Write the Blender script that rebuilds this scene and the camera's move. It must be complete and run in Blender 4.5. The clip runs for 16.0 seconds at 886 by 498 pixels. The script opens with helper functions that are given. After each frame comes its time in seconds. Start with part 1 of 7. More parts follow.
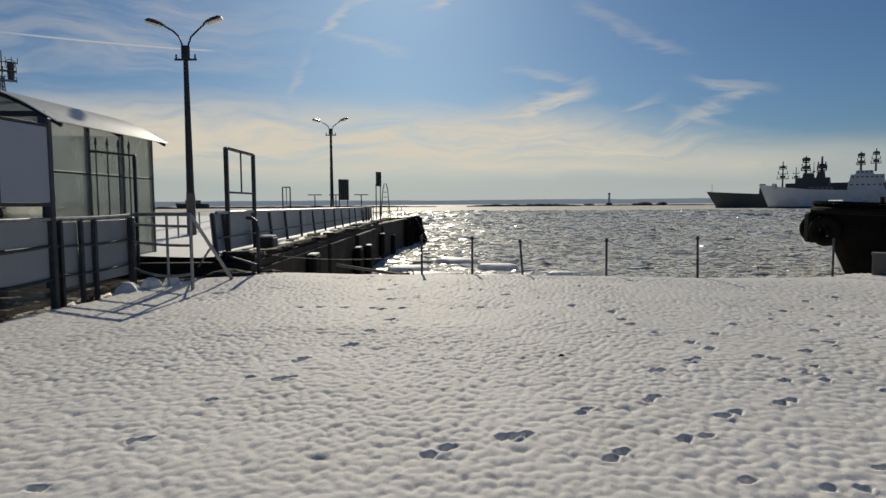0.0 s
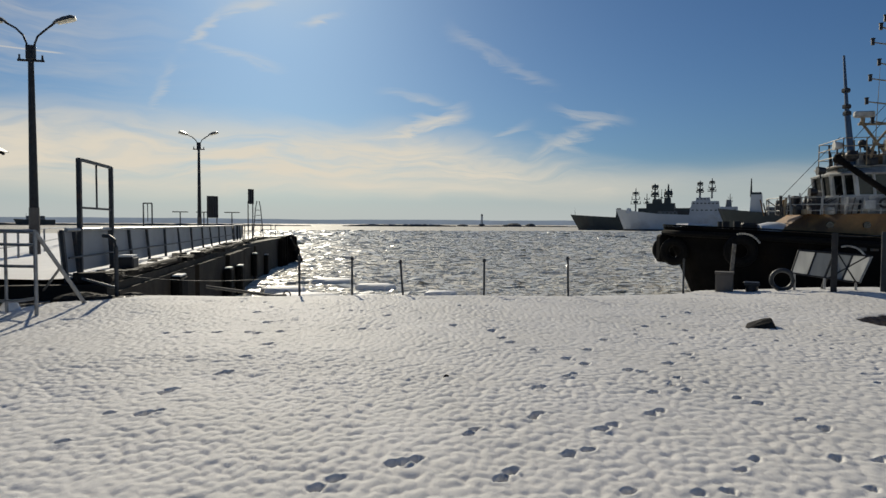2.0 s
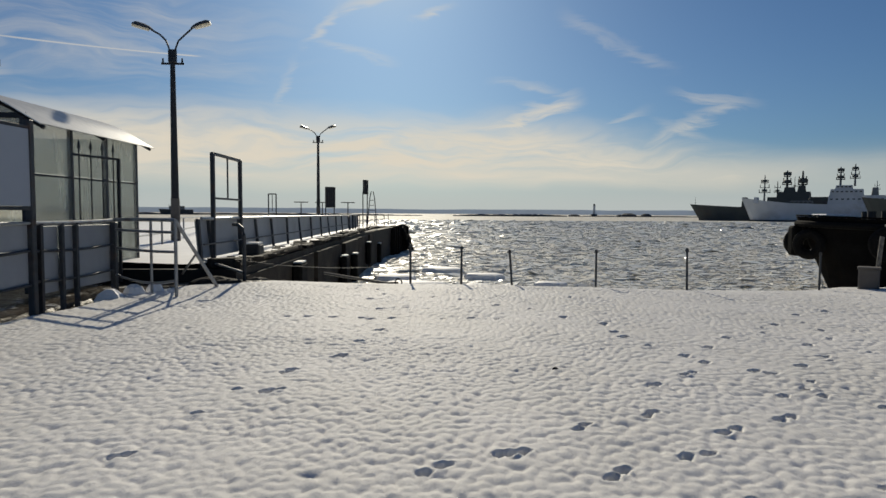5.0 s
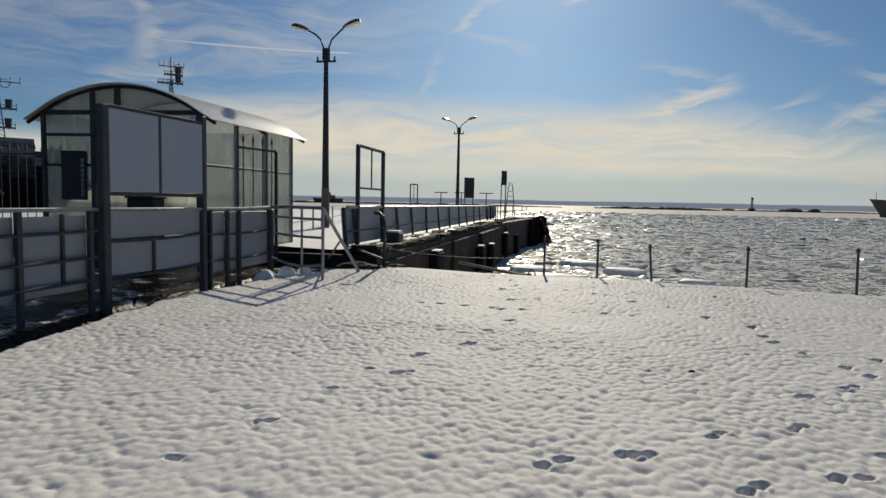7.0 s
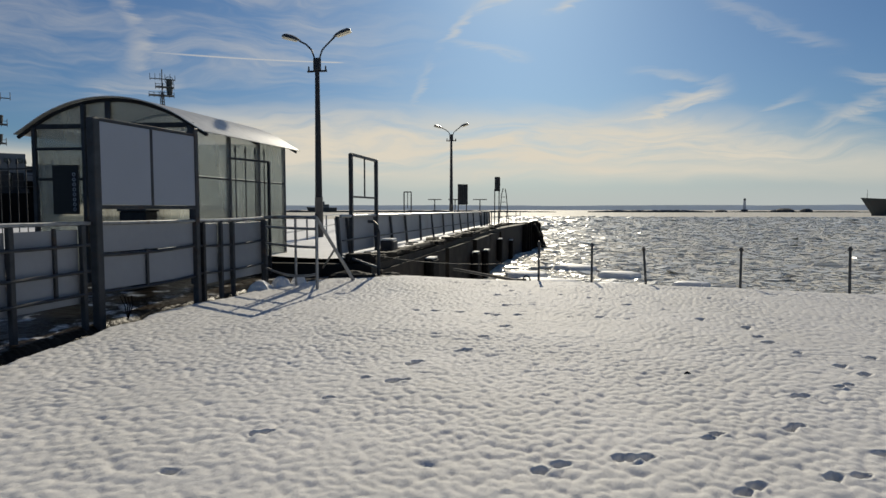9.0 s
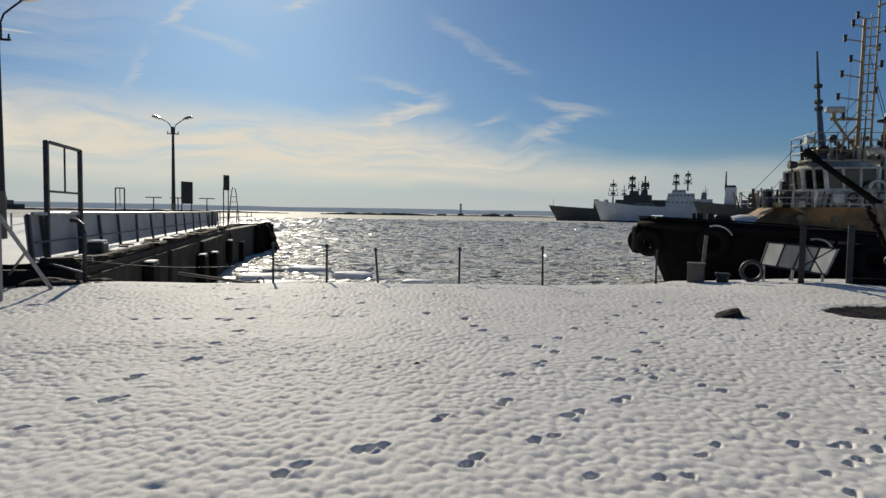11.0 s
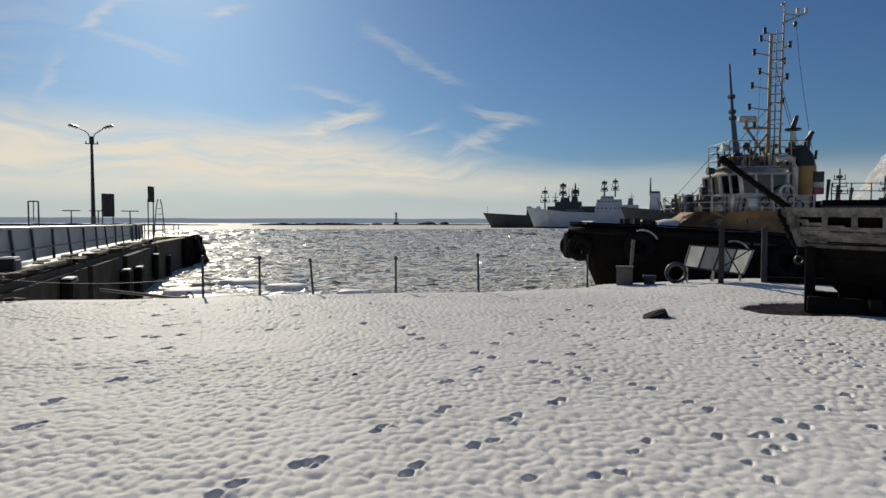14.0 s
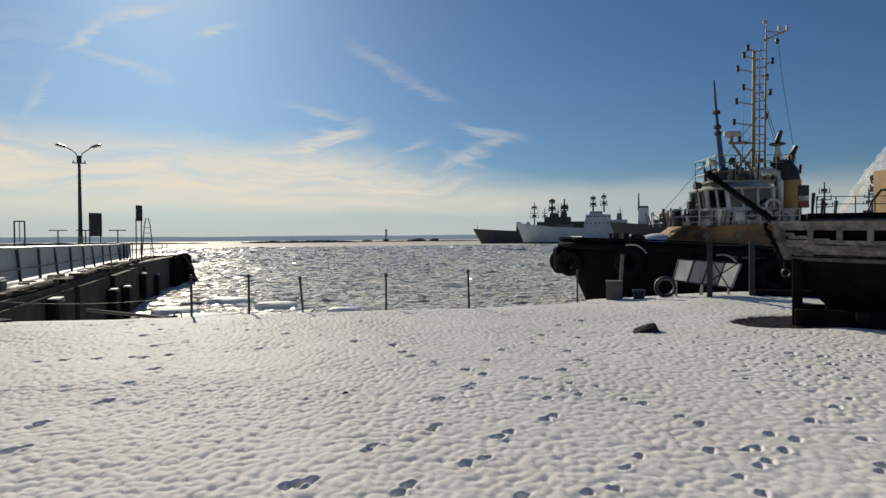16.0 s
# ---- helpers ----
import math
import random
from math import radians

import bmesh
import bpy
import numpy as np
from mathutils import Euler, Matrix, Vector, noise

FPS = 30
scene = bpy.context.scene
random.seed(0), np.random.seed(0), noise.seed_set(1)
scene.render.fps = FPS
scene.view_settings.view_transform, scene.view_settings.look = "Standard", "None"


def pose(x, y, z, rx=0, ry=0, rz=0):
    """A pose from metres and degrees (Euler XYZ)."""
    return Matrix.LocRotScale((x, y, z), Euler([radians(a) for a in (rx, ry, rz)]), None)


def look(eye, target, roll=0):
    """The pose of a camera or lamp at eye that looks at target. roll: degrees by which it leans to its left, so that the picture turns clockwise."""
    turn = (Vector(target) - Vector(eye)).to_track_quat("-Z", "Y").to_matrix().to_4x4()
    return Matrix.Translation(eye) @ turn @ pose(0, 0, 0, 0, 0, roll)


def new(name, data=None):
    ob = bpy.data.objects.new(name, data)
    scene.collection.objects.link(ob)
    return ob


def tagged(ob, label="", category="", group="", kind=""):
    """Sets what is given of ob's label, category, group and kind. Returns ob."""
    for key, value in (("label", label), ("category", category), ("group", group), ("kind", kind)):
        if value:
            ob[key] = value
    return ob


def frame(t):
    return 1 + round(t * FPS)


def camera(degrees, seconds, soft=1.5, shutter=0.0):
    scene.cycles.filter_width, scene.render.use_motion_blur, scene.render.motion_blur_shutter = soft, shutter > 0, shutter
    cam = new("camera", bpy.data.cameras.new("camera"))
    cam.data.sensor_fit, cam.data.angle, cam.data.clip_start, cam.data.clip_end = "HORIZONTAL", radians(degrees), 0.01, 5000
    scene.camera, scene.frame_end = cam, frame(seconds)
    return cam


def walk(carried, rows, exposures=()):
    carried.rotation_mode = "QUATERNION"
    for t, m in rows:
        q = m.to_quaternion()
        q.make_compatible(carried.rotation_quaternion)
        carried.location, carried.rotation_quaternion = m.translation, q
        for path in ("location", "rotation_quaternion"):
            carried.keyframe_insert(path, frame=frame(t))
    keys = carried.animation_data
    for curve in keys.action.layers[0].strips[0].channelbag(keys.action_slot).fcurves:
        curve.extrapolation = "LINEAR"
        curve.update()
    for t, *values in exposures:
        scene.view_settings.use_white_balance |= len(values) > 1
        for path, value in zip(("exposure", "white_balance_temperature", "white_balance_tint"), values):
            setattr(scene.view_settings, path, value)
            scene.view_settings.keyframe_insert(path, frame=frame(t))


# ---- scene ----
cam = camera(71.06, 16.0)
# seconds, x, y, z, yaw, pitch, roll
PATH = """0 0.031 -0.082 0.001 -0.00 -4.13 0.38
0.5 -0.042 -0.040 0.012 -7.93 -3.28 0.31
1 -0.064 -0.001 0.011 -13.28 -2.45 -0.53
1.5 -0.060 0.009 0.006 -13.50 -2.96 -0.81
2 -0.054 0.010 0.004 -11.38 -2.31 -0.29
2.5 -0.050 0.021 0.004 -9.25 -2.50 -0.05
3 -0.051 0.026 -0.001 -9.07 -2.86 -0.10
3.5 -0.059 -0.037 0.004 -6.60 -2.47 -0.00
4 -0.050 0.028 0.006 -2.62 -2.88 -0.69
4.2 -0.050 0.047 -0.003 -1.90 -3.14 -0.66
6.3 -0.029 0.017 0.005 -0.67 -3.35 -0.05
6.5 -0.013 -0.029 -0.003 2.25 -3.34 -0.14
7 0.036 0.032 0.000 11.46 -4.29 -1.13
7.5 0.044 0.029 -0.008 15.32 -3.80 -0.19
8 0.068 -0.045 -0.002 13.94 -2.92 0.16
8.5 0.043 0.025 -0.002 13.67 -3.14 0.15
9 0.050 0.031 0.000 10.91 -3.64 -0.00
9.2 0.045 0.028 0.000 5.23 -3.57 -0.74
9.5 0.043 0.027 0.001 -2.05 -3.98 -0.58
9.7 0.038 0.020 -0.002 -5.07 -3.90 -0.42
11.8 0.012 -0.004 -0.013 -15.18 -2.17 0.16
12 0.016 -0.009 -0.011 -15.88 -0.97 0.93
12.5 0.012 -0.015 -0.007 -18.19 -0.35 0.44
13 0.014 -0.012 -0.014 -18.24 -1.18 0.23
13.5 0.012 -0.013 -0.012 -18.12 -2.22 0.47
14 0.015 -0.010 -0.011 -19.27 -2.44 -0.03
14.5 0.019 -0.015 -0.012 -19.69 -2.36 0.14
15 0.035 0.024 -0.006 -19.29 -1.82 0.36
15.5 0.018 -0.018 -0.010 -19.76 -1.17 0.56
16 0.017 -0.018 -0.007 -20.19 -0.94 0.49"""
walk(cam, [(r[0], pose(r[1], r[2], 1.6 + r[3], 90 + r[5], r[6], r[4]))
           for r in ([float(v) for v in l.split()] for l in PATH.splitlines())], [(0, -0.56, 6850, 4), (0.5, -0.42, 6750, 4), (6.5, -0.44, 6800, 4), (9.5, -0.43, 6800, 4), (12, -0.34, 6700, 4), (16, -0.31, 6750, 4)])

# ---------------- world and sun ----------------
SUN_AZ, SUN_EL = -4.0, 25.5          # degrees from +y towards +x, degrees up
world = bpy.data.worlds.new("sky")
scene.world = world
world.use_nodes = True
wt = world.node_tree
wt.nodes.clear()


def wn(kind, **kw):
    n = wt.nodes.new(kind)
    for k, v in kw.items():
        if k == "operation":
            n.operation = v
        elif k == "blend_type":
            n.blend_type = v
        elif k == "data_type":
            n.data_type = v
    return n


def wmath(op, a, b=None, c=None):
    n = wn("ShaderNodeMath", operation=op)
    for i, v in enumerate((a, b, c)):
        if v is None:
            continue
        if isinstance(v, (int, float)):
            n.inputs[i].default_value = v
        else:
            wt.links.new(v, n.inputs[i])
    return n.outputs[0]


def wnoise(vec, scale, detail=4, rough=0.55, distortion=0.0):
    n = wn("ShaderNodeTexNoise")
    n.inputs["Scale"].default_value, n.inputs["Detail"].default_value = scale, detail
    n.inputs["Roughness"].default_value, n.inputs["Distortion"].default_value = rough, distortion
    wt.links.new(vec, n.inputs["Vector"])
    return n.outputs["Fac"]


def wstep(v, lo, hi):
    n = wn("ShaderNodeMapRange")
    n.interpolation_type = "SMOOTHSTEP"
    n.inputs["From Min"].default_value, n.inputs["From Max"].default_value = lo, hi
    wt.links.new(v, n.inputs["Value"])
    return n.outputs["Result"]


def wvec(x, y, z=0.0):
    n = wn("ShaderNodeCombineXYZ")
    for i, v in enumerate((x, y, z)):
        if isinstance(v, (int, float)):
            n.inputs[i].default_value = v
        else:
            wt.links.new(v, n.inputs[i])
    return n.outputs[0]


sky = wn("ShaderNodeTexSky")
sky.sky_type, sky.sun_disc = "NISHITA", False
sky.sun_elevation, sky.sun_rotation = radians(SUN_EL), radians(SUN_AZ)
sky.air_density, sky.dust_density, sky.ozone_density, sky.altitude = 1.0, 0.6, 2.0, 0
geo = wn("ShaderNodeTexCoord")
sep = wn("ShaderNodeSeparateXYZ")
wt.links.new(geo.outputs["Generated"], sep.inputs[0])
dx, dy, dz = sep.outputs
az = wmath("MULTIPLY", wmath("ARCTAN2", dx, dy), 57.2958)
el = wmath("MULTIPLY", wmath("ARCSINE", dz), 57.2958)
# domain warp for wispy, wind-drawn cirrus
warp = wmath("MULTIPLY", wmath("SUBTRACT", wnoise(wvec(wmath("MULTIPLY", az, 0.06), wmath("MULTIPLY", el, 0.16)), 1.0, 3), 0.5), 7.0)
azw, elw = wmath("ADD", az, wmath("MULTIPLY", warp, 1.2)), wmath("ADD", el, warp)
streak = wnoise(wvec(wmath("MULTIPLY", azw, 0.045), wmath("MULTIPLY", wmath("SUBTRACT", elw, wmath("MULTIPLY", az, 0.02)), 0.42)), 1.0, 7, 0.58)
fine = wnoise(wvec(wmath("MULTIPLY", azw, 0.12), wmath("MULTIPLY", elw, 0.95), 3.0), 1.0, 6, 0.6)
# a pale low band along the horizon and, over it, a bank of combed-out streaks that ends to the left and thins to the right
elb = wmath("ADD", el, wmath("MULTIPLY", warp, 0.30))
low_band = wmath("MULTIPLY", wmath("MULTIPLY", wstep(elb, 1.6, 3.6), wstep(wmath("SUBTRACT", 5.6, elb), 0.0, 2.2)), wmath("ADD", 0.55, wmath("MULTIPLY", 0.42, wstep(streak, 0.35, 0.65))))
top = wmath("SUBTRACT", 9.3, wmath("MULTIPLY", wmath("MAXIMUM", wmath("SUBTRACT", az, 8.0), 0.0), 0.21))
combed = wstep(wmath("ADD", wmath("MULTIPLY", streak, 0.75), wmath("MULTIPLY", fine, 0.55)), 0.47, 0.74)
bank = wmath("MULTIPLY", wstep(wmath("SUBTRACT", top, wmath("ADD", el, wmath("MULTIPLY", warp, 0.5))), -1.0, 3.2), wstep(elb, 2.2, 4.6))
bank = wmath("MULTIPLY", bank, wmath("ADD", 0.38, wmath("MULTIPLY", 0.62, combed)))
bank = wmath("MULTIPLY", bank, wstep(az, -44.0, -28.0))
bank = wmath("MAXIMUM", bank, wmath("MULTIPLY", low_band, wmath("SUBTRACT", 1.0, wmath("MULTIPLY", 0.6, wstep(az, 24.0, 36.0)))))
thin = wmath("MULTIPLY", wmath("MULTIPLY", wstep(el, 6.0, 12.0), wstep(wmath("MULTIPLY", az, -1.0), 6.0, 26.0)), wmath("MULTIPLY", wstep(wmath("ADD", wmath("MULTIPLY", streak, 0.6), wmath("MULTIPLY", fine, 0.5)), 0.42, 0.78), 0.45))
bank = wmath("MAXIMUM", bank, thin)
bank = wmath("MULTIPLY", bank, wstep(wmath("SUBTRACT", 75.0, wmath("ABSOLUTE", az)), 0.0, 45.0))


def wisp(a0, e0, a1, e1, width, strength):
    """A drawn-out cirrus filament between two directions of the sky."""
    ux, uy = a1 - a0, e1 - e0
    ln = math.hypot(ux, uy)
    ux, uy = ux / ln, uy / ln
    wob = wmath("ADD", wmath("MULTIPLY", wmath("SUBTRACT", fine, 0.5), 2.6 * width + 0.9), wmath("MULTIPLY", warp, 0.34))
    px_, py_ = wmath("SUBTRACT", az, a0), wmath("SUBTRACT", el, e0)
    along = wmath("ADD", wmath("MULTIPLY", px_, ux), wmath("MULTIPLY", py_, uy))
    across = wmath("ADD", wmath("SUBTRACT", wmath("MULTIPLY", py_, ux), wmath("MULTIPLY", px_, uy)), wob)
    m = wmath("MULTIPLY", wstep(wmath("SUBTRACT", width, wmath("ABSOLUTE", across)), 0.0, width), wstep(along, -1.5, 2.0))
    m = wmath("MULTIPLY", m, wstep(wmath("SUBTRACT", ln, along), -1.5, 2.0))
    return wmath("MULTIPLY", wmath("MULTIPLY", m, wstep(fine, 0.22, 0.62)), strength)


WISPS = [(18.0, 5.2, 26.5, 9.2, 0.85, 0.55), (20.2, 7.6, 24.8, 5.4, 0.8, 0.42), (21.5, 9.9, 27.5, 9.2, 0.7, 0.35),
         (0.0, 5.8, 13.0, 10.0, 1.2, 0.85), (-6.0, 5.4, 12.0, 7.6, 1.2, 0.8), (-2.0, 7.2, 8.0, 8.4, 0.9, 0.7), (5.0, 7.6, 12.5, 9.2, 0.7, 0.8), (-14.0, 6.0, 0.0, 6.6, 1.1, 0.6),
         (-11.0, 14.6, -8.2, 17.6, 0.7, 0.5), (-8.4, 17.4, -3.5, 18.9, 0.7, 0.45), (-1.2, 17.0, 1.6, 18.0, 0.5, 0.6), (-14.0, 8.0, -12.0, 13.0, 0.8, 0.3), (-10.5, 14.8, -3.5, 13.4, 0.6, 0.3),
         (12.0, 17.0, 21.0, 12.4, 0.9, 0.2), (-37.5, 10.0, -36.0, 15.0, 1.8, 0.45), (-36.4, 14.0, -40.5, 23.0, 1.3, 0.5), (-41.0, 9.8, -33.0, 11.0, 1.3, 0.35), (15.5, 7.6, 19.0, 8.6, 0.5, 0.35), (6.0, 11.6, 11.5, 10.8, 0.5, 0.3)]
cloud = bank
for w_ in WISPS:
    cloud = wmath("MAXIMUM", cloud, wisp(*w_))
trail = wmath("MULTIPLY", wstep(wmath("SUBTRACT", 0.11, wmath("ABSOLUTE", wmath("SUBTRACT", el, wmath("ADD", 12.9, wmath("MULTIPLY", wmath("ADD", az, 22.0), 0.012))))), 0.0, 0.1),
              wmath("MULTIPLY", wstep(az, -42.0, -30.0), wstep(wmath("SUBTRACT", -19.2, az), 0.0, 1.5)))
cloud = wmath("MAXIMUM", cloud, wmath("MULTIPLY", trail, 0.6))
# glow around the sun painted into the sky colour, mottled by the cloud noise
sunv = Vector((math.sin(radians(SUN_AZ)) * math.cos(radians(SUN_EL)), math.cos(radians(SUN_AZ)) * math.cos(radians(SUN_EL)), math.sin(radians(SUN_EL))))
dotn = wn("ShaderNodeVectorMath")
dotn.operation = "DOT_PRODUCT"
dotn.inputs[1].default_value = sunv
wt.links.new(geo.outputs["Generated"], dotn.inputs[0])
ang = wmath("MULTIPLY", wmath("ARCCOSINE", wmath("MINIMUM", dotn.outputs["Value"], 1.0)), 57.2958)
sun_glow = wmath("MULTIPLY", wmath("POWER", wmath("MAXIMUM", wmath("SUBTRACT", 1.0, wmath("DIVIDE", ang, 11.5)), 0.0), 2.2), wmath("ADD", 0.75, wmath("MULTIPLY", fine, 0.5)))
haze = wmath("MULTIPLY", wmath("SUBTRACT", 1.0, wstep(el, 0.0, 6.5)), 0.92)


def wmix(fac, a, b):
    n = wn("ShaderNodeMix")
    n.data_type = "RGBA"
    wt.links.new(fac, n.inputs[0])
    for i, v in ((6, a), (7, b)):
        if isinstance(v, tuple):
            n.inputs[i].default_value = (*v, 1)
        else:
            wt.links.new(v, n.inputs[i])
    return n.outputs[2]


SKY = 0.060
tint = wn("ShaderNodeMix")
tint.data_type, tint.blend_type = "RGBA", "MULTIPLY"
tint.inputs[0].default_value = 1.0
tint.inputs[7].default_value = (0.52, 0.78, 1.17, 1)
wt.links.new(sky.outputs[0], tint.inputs[6])
col = wmix(haze, tint.outputs[2], (10.6, 11.3, 12.0))
col = wmix(cloud, col, (16.0, 14.5, 12.9))
col = wmix(sun_glow, col, (13.0, 12.6, 12.0))
bgn = wn("ShaderNodeBackground")
bgn.inputs["Strength"].default_value = SKY
wt.links.new(col, bgn.inputs["Color"])
wo = wn("ShaderNodeOutputWorld")
wt.links.new(bgn.outputs[0], wo.inputs[0])

sun = new("sun", bpy.data.lights.new("sun", "SUN"))
sun.data.energy, sun.data.angle, sun.data.color = 4.8, radians(0.6), (1.0, 0.90, 0.77)
sun.matrix_basis = look(tuple(sunv * 50), (0, 0, 0))

# ---------------- materials ----------------
def material(name, color, rough=0.7, metal=0.0, var=0.25, scale=6.0, bump=0.15, dirt=None, dirt_amount=0.4, bump_scale=40.0, spec=0.5, coat=0.0, per_object=0.0):
    """A painted, rusted or mineral surface: broad stains, fine grain, relief."""
    m = bpy.data.materials.new(name)
    m.use_nodes = True
    t = m.node_tree
    b = t.nodes["Principled BSDF"]
    b.inputs["Roughness"].default_value, b.inputs["Metallic"].default_value = rough, metal
    b.inputs["Specular IOR Level"].default_value, b.inputs["Coat Weight"].default_value = spec, coat
    tc = t.nodes.new("ShaderNodeTexCoord")

    def noi(s, d=5, r=0.6):
        n = t.nodes.new("ShaderNodeTexNoise")
        n.inputs["Scale"].default_value, n.inputs["Detail"].default_value, n.inputs["Roughness"].default_value = s, d, r
        t.links.new(tc.outputs["Object"], n.inputs["Vector"])
        return n.outputs["Fac"]

    def mixc(f, a, c):
        n = t.nodes.new("ShaderNodeMix")
        n.data_type = "RGBA"
        t.links.new(f, n.inputs[0])
        for i, v in ((6, a), (7, c)):
            if isinstance(v, tuple):
                n.inputs[i].default_value = (*v, 1)
            else:
                t.links.new(v, n.inputs[i])
        return n.outputs[2]

    def ramp(f, lo, hi, amount=1.0):
        n = t.nodes.new("ShaderNodeMapRange")
        n.inputs["From Min"].default_value, n.inputs["From Max"].default_value, n.inputs["To Max"].default_value = lo, hi, amount
        t.links.new(f, n.inputs["Value"])
        return n.outputs["Result"]

    lo = tuple(max(0.0, c * (1 - var)) for c in color)
    hi = tuple(min(1.0, c * (1 + var)) for c in color)
    c = mixc(ramp(noi(scale), 0.3, 0.7), lo, hi)
    if dirt:
        c = mixc(ramp(noi(scale * 0.45, 7, 0.68), 0.62 - dirt_amount * 0.35, 0.72, 0.9), c, dirt)
    if per_object:
        oi = t.nodes.new("ShaderNodeObjectInfo")
        hs = t.nodes.new("ShaderNodeHueSaturation")
        mr = ramp(oi.outputs["Random"], 0, 1, per_object * 2)
        ad = t.nodes.new("ShaderNodeMath")
        ad.operation = "ADD"
        ad.inputs[1].default_value = 1 - per_object
        t.links.new(mr, ad.inputs[0])
        t.links.new(ad.outputs[0], hs.inputs["Value"])
        t.links.new(c, hs.inputs["Color"])
        c = hs.outputs[0]
    t.links.new(c, b.inputs["Base Color"])
    rr = t.nodes.new("ShaderNodeMapRange")
    rr.inputs["To Min"].default_value, rr.inputs["To Max"].default_value = max(0.03, rough - 0.12), min(1, rough + 0.12)
    t.links.new(noi(scale * 2.2), rr.inputs["Value"])
    t.links.new(rr.outputs["Result"], b.inputs["Roughness"])
    if bump:
        bn = t.nodes.new("ShaderNodeBump")
        bn.inputs["Strength"].default_value, bn.inputs["Distance"].default_value = bump, 0.02
        t.links.new(noi(bump_scale, 6, 0.65), bn.inputs["Height"])
        t.links.new(bn.outputs[0], b.inputs["Normal"])
    return m


STEEL = material("weathered_grey_steel", (0.042, 0.047, 0.053), 0.55, 0.2, 0.3, 5, 0.1, (0.09, 0.05, 0.03), 0.25)
RAIL = material("galvanised_rail", (0.30, 0.31, 0.32), 0.42, 0.6, 0.25, 8, 0.08, (0.14, 0.09, 0.06), 0.2)
DARKSTEEL = material("dark_painted_steel", (0.022, 0.023, 0.026), 0.5, 0.2, 0.4, 7, 0.1, (0.05, 0.03, 0.02), 0.2)
SHEET = material("white_painted_sheet", (0.29, 0.31, 0.34), 0.5, 0.0, 0.10, 1.2, 0.03, (0.24, 0.25, 0.27), 0.2)
BOARD = material("blank_white_board", (0.345, 0.38, 0.44), 0.55, 0.0, 0.04, 0.8, 0.02)
CONCRETE = material("old_concrete", (0.13, 0.118, 0.105), 0.85, 0, 0.3, 1.6, 0.5, (0.10, 0.09, 0.08), 0.55, 14)
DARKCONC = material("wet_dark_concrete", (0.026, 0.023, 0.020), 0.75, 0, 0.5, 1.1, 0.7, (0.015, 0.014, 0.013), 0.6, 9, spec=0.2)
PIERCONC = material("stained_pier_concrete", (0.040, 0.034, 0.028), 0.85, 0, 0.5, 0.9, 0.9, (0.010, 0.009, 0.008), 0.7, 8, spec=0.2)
RUBBER = material("black_rubber", (0.007, 0.007, 0.007), 0.8, 0, 0.4, 9, 0.3, spec=0.12)
WOODG = material("weathered_grey_wood", (0.20, 0.185, 0.157), 0.8, 0, 0.5, 9, 0.6, (0.06, 0.054, 0.045), 0.5, 34, per_object=0.4)
WOODD = material("tarred_dark_wood", (0.009, 0.008, 0.0075), 0.85, 0, 0.4, 5, 0.4, (0.018, 0.016, 0.013), 0.3, 25, spec=0.08)
HULLBLACK = material("black_hull_paint", (0.005, 0.005, 0.0055), 0.75, 0, 0.4, 1.5, 0.15, (0.012, 0.009, 0.007), 0.3, spec=0.06)
ORANGE = material("rusty_ochre_paint", (0.30, 0.165, 0.06), 0.65, 0, 0.35, 1.4, 0.2, (0.09, 0.05, 0.03), 0.55)
OCHRE = material("yellow_funnel_paint", (0.34, 0.20, 0.06), 0.55, 0, 0.2, 1.4, 0.15, (0.16, 0.09, 0.05), 0.25)
SHIPWHITE = material("rust_streaked_white_paint", (0.52, 0.52, 0.49), 0.55, 0, 0.25, 2.2, 0.1, (0.10, 0.06, 0.04), 0.55)
MASTYEL = material("cream_mast_paint", (0.27, 0.21, 0.13), 0.5, 0.1, 0.25, 3, 0.1, (0.15, 0.09, 0.06), 0.25)
BLUEPAINT = material("dark_blue_paint", (0.03, 0.07, 0.14), 0.5, 0.1, 0.3, 4, 0.1)
NAVYGREY = material("naval_grey_paint", (0.12, 0.135, 0.15), 0.55, 0, 0.2, 0.15, 0.05, (0.09, 0.09, 0.09), 0.25)
FARDARK = material("dark_grey_ship_paint", (0.032, 0.042, 0.045), 0.6, 0, 0.2, 0.1, 0.05, (0.05, 0.035, 0.03), 0.2)
FARWHITE = material("pale_ship_paint", (0.46, 0.50, 0.55), 0.55, 0, 0.12, 0.08, 0.05, (0.30, 0.28, 0.27), 0.2)
STONE = material("dark_wet_stone", (0.025, 0.023, 0.021), 0.75, 0, 0.4, 8, 0.6, (0.07, 0.065, 0.06), 0.2, spec=0.15)
# paler than woods: distance haze is mixed into this colour
HILL = material("hazy_glowing_hill", (0.30, 0.35, 0.42), 0.95, 0, 0.2, 0.004, 0)
BREAK = material("breakwater_rubble", (0.055, 0.06, 0.065), 0.9, 0, 0.3, 0.15, 0)
LAMPHEAD = material("grey_lamp_housing", (0.12, 0.12, 0.12), 0.4, 0.5, 0.2, 9, 0.05)
LAMPGLASS = material("cloudy_lamp_cover", (0.75, 0.70, 0.55), 0.25, 0, 0.1, 9, 0.0)
MENU = material("black_menu_panel", (0.012, 0.012, 0.013), 0.35, 0, 0.2, 3, 0.0)
INK = material("pale_lettering", (0.55, 0.55, 0.55), 0.6, 0, 0.05, 3, 0.0)
RED = material("faded_red_paint", (0.22, 0.05, 0.04), 0.6, 0, 0.2, 3, 0.05)


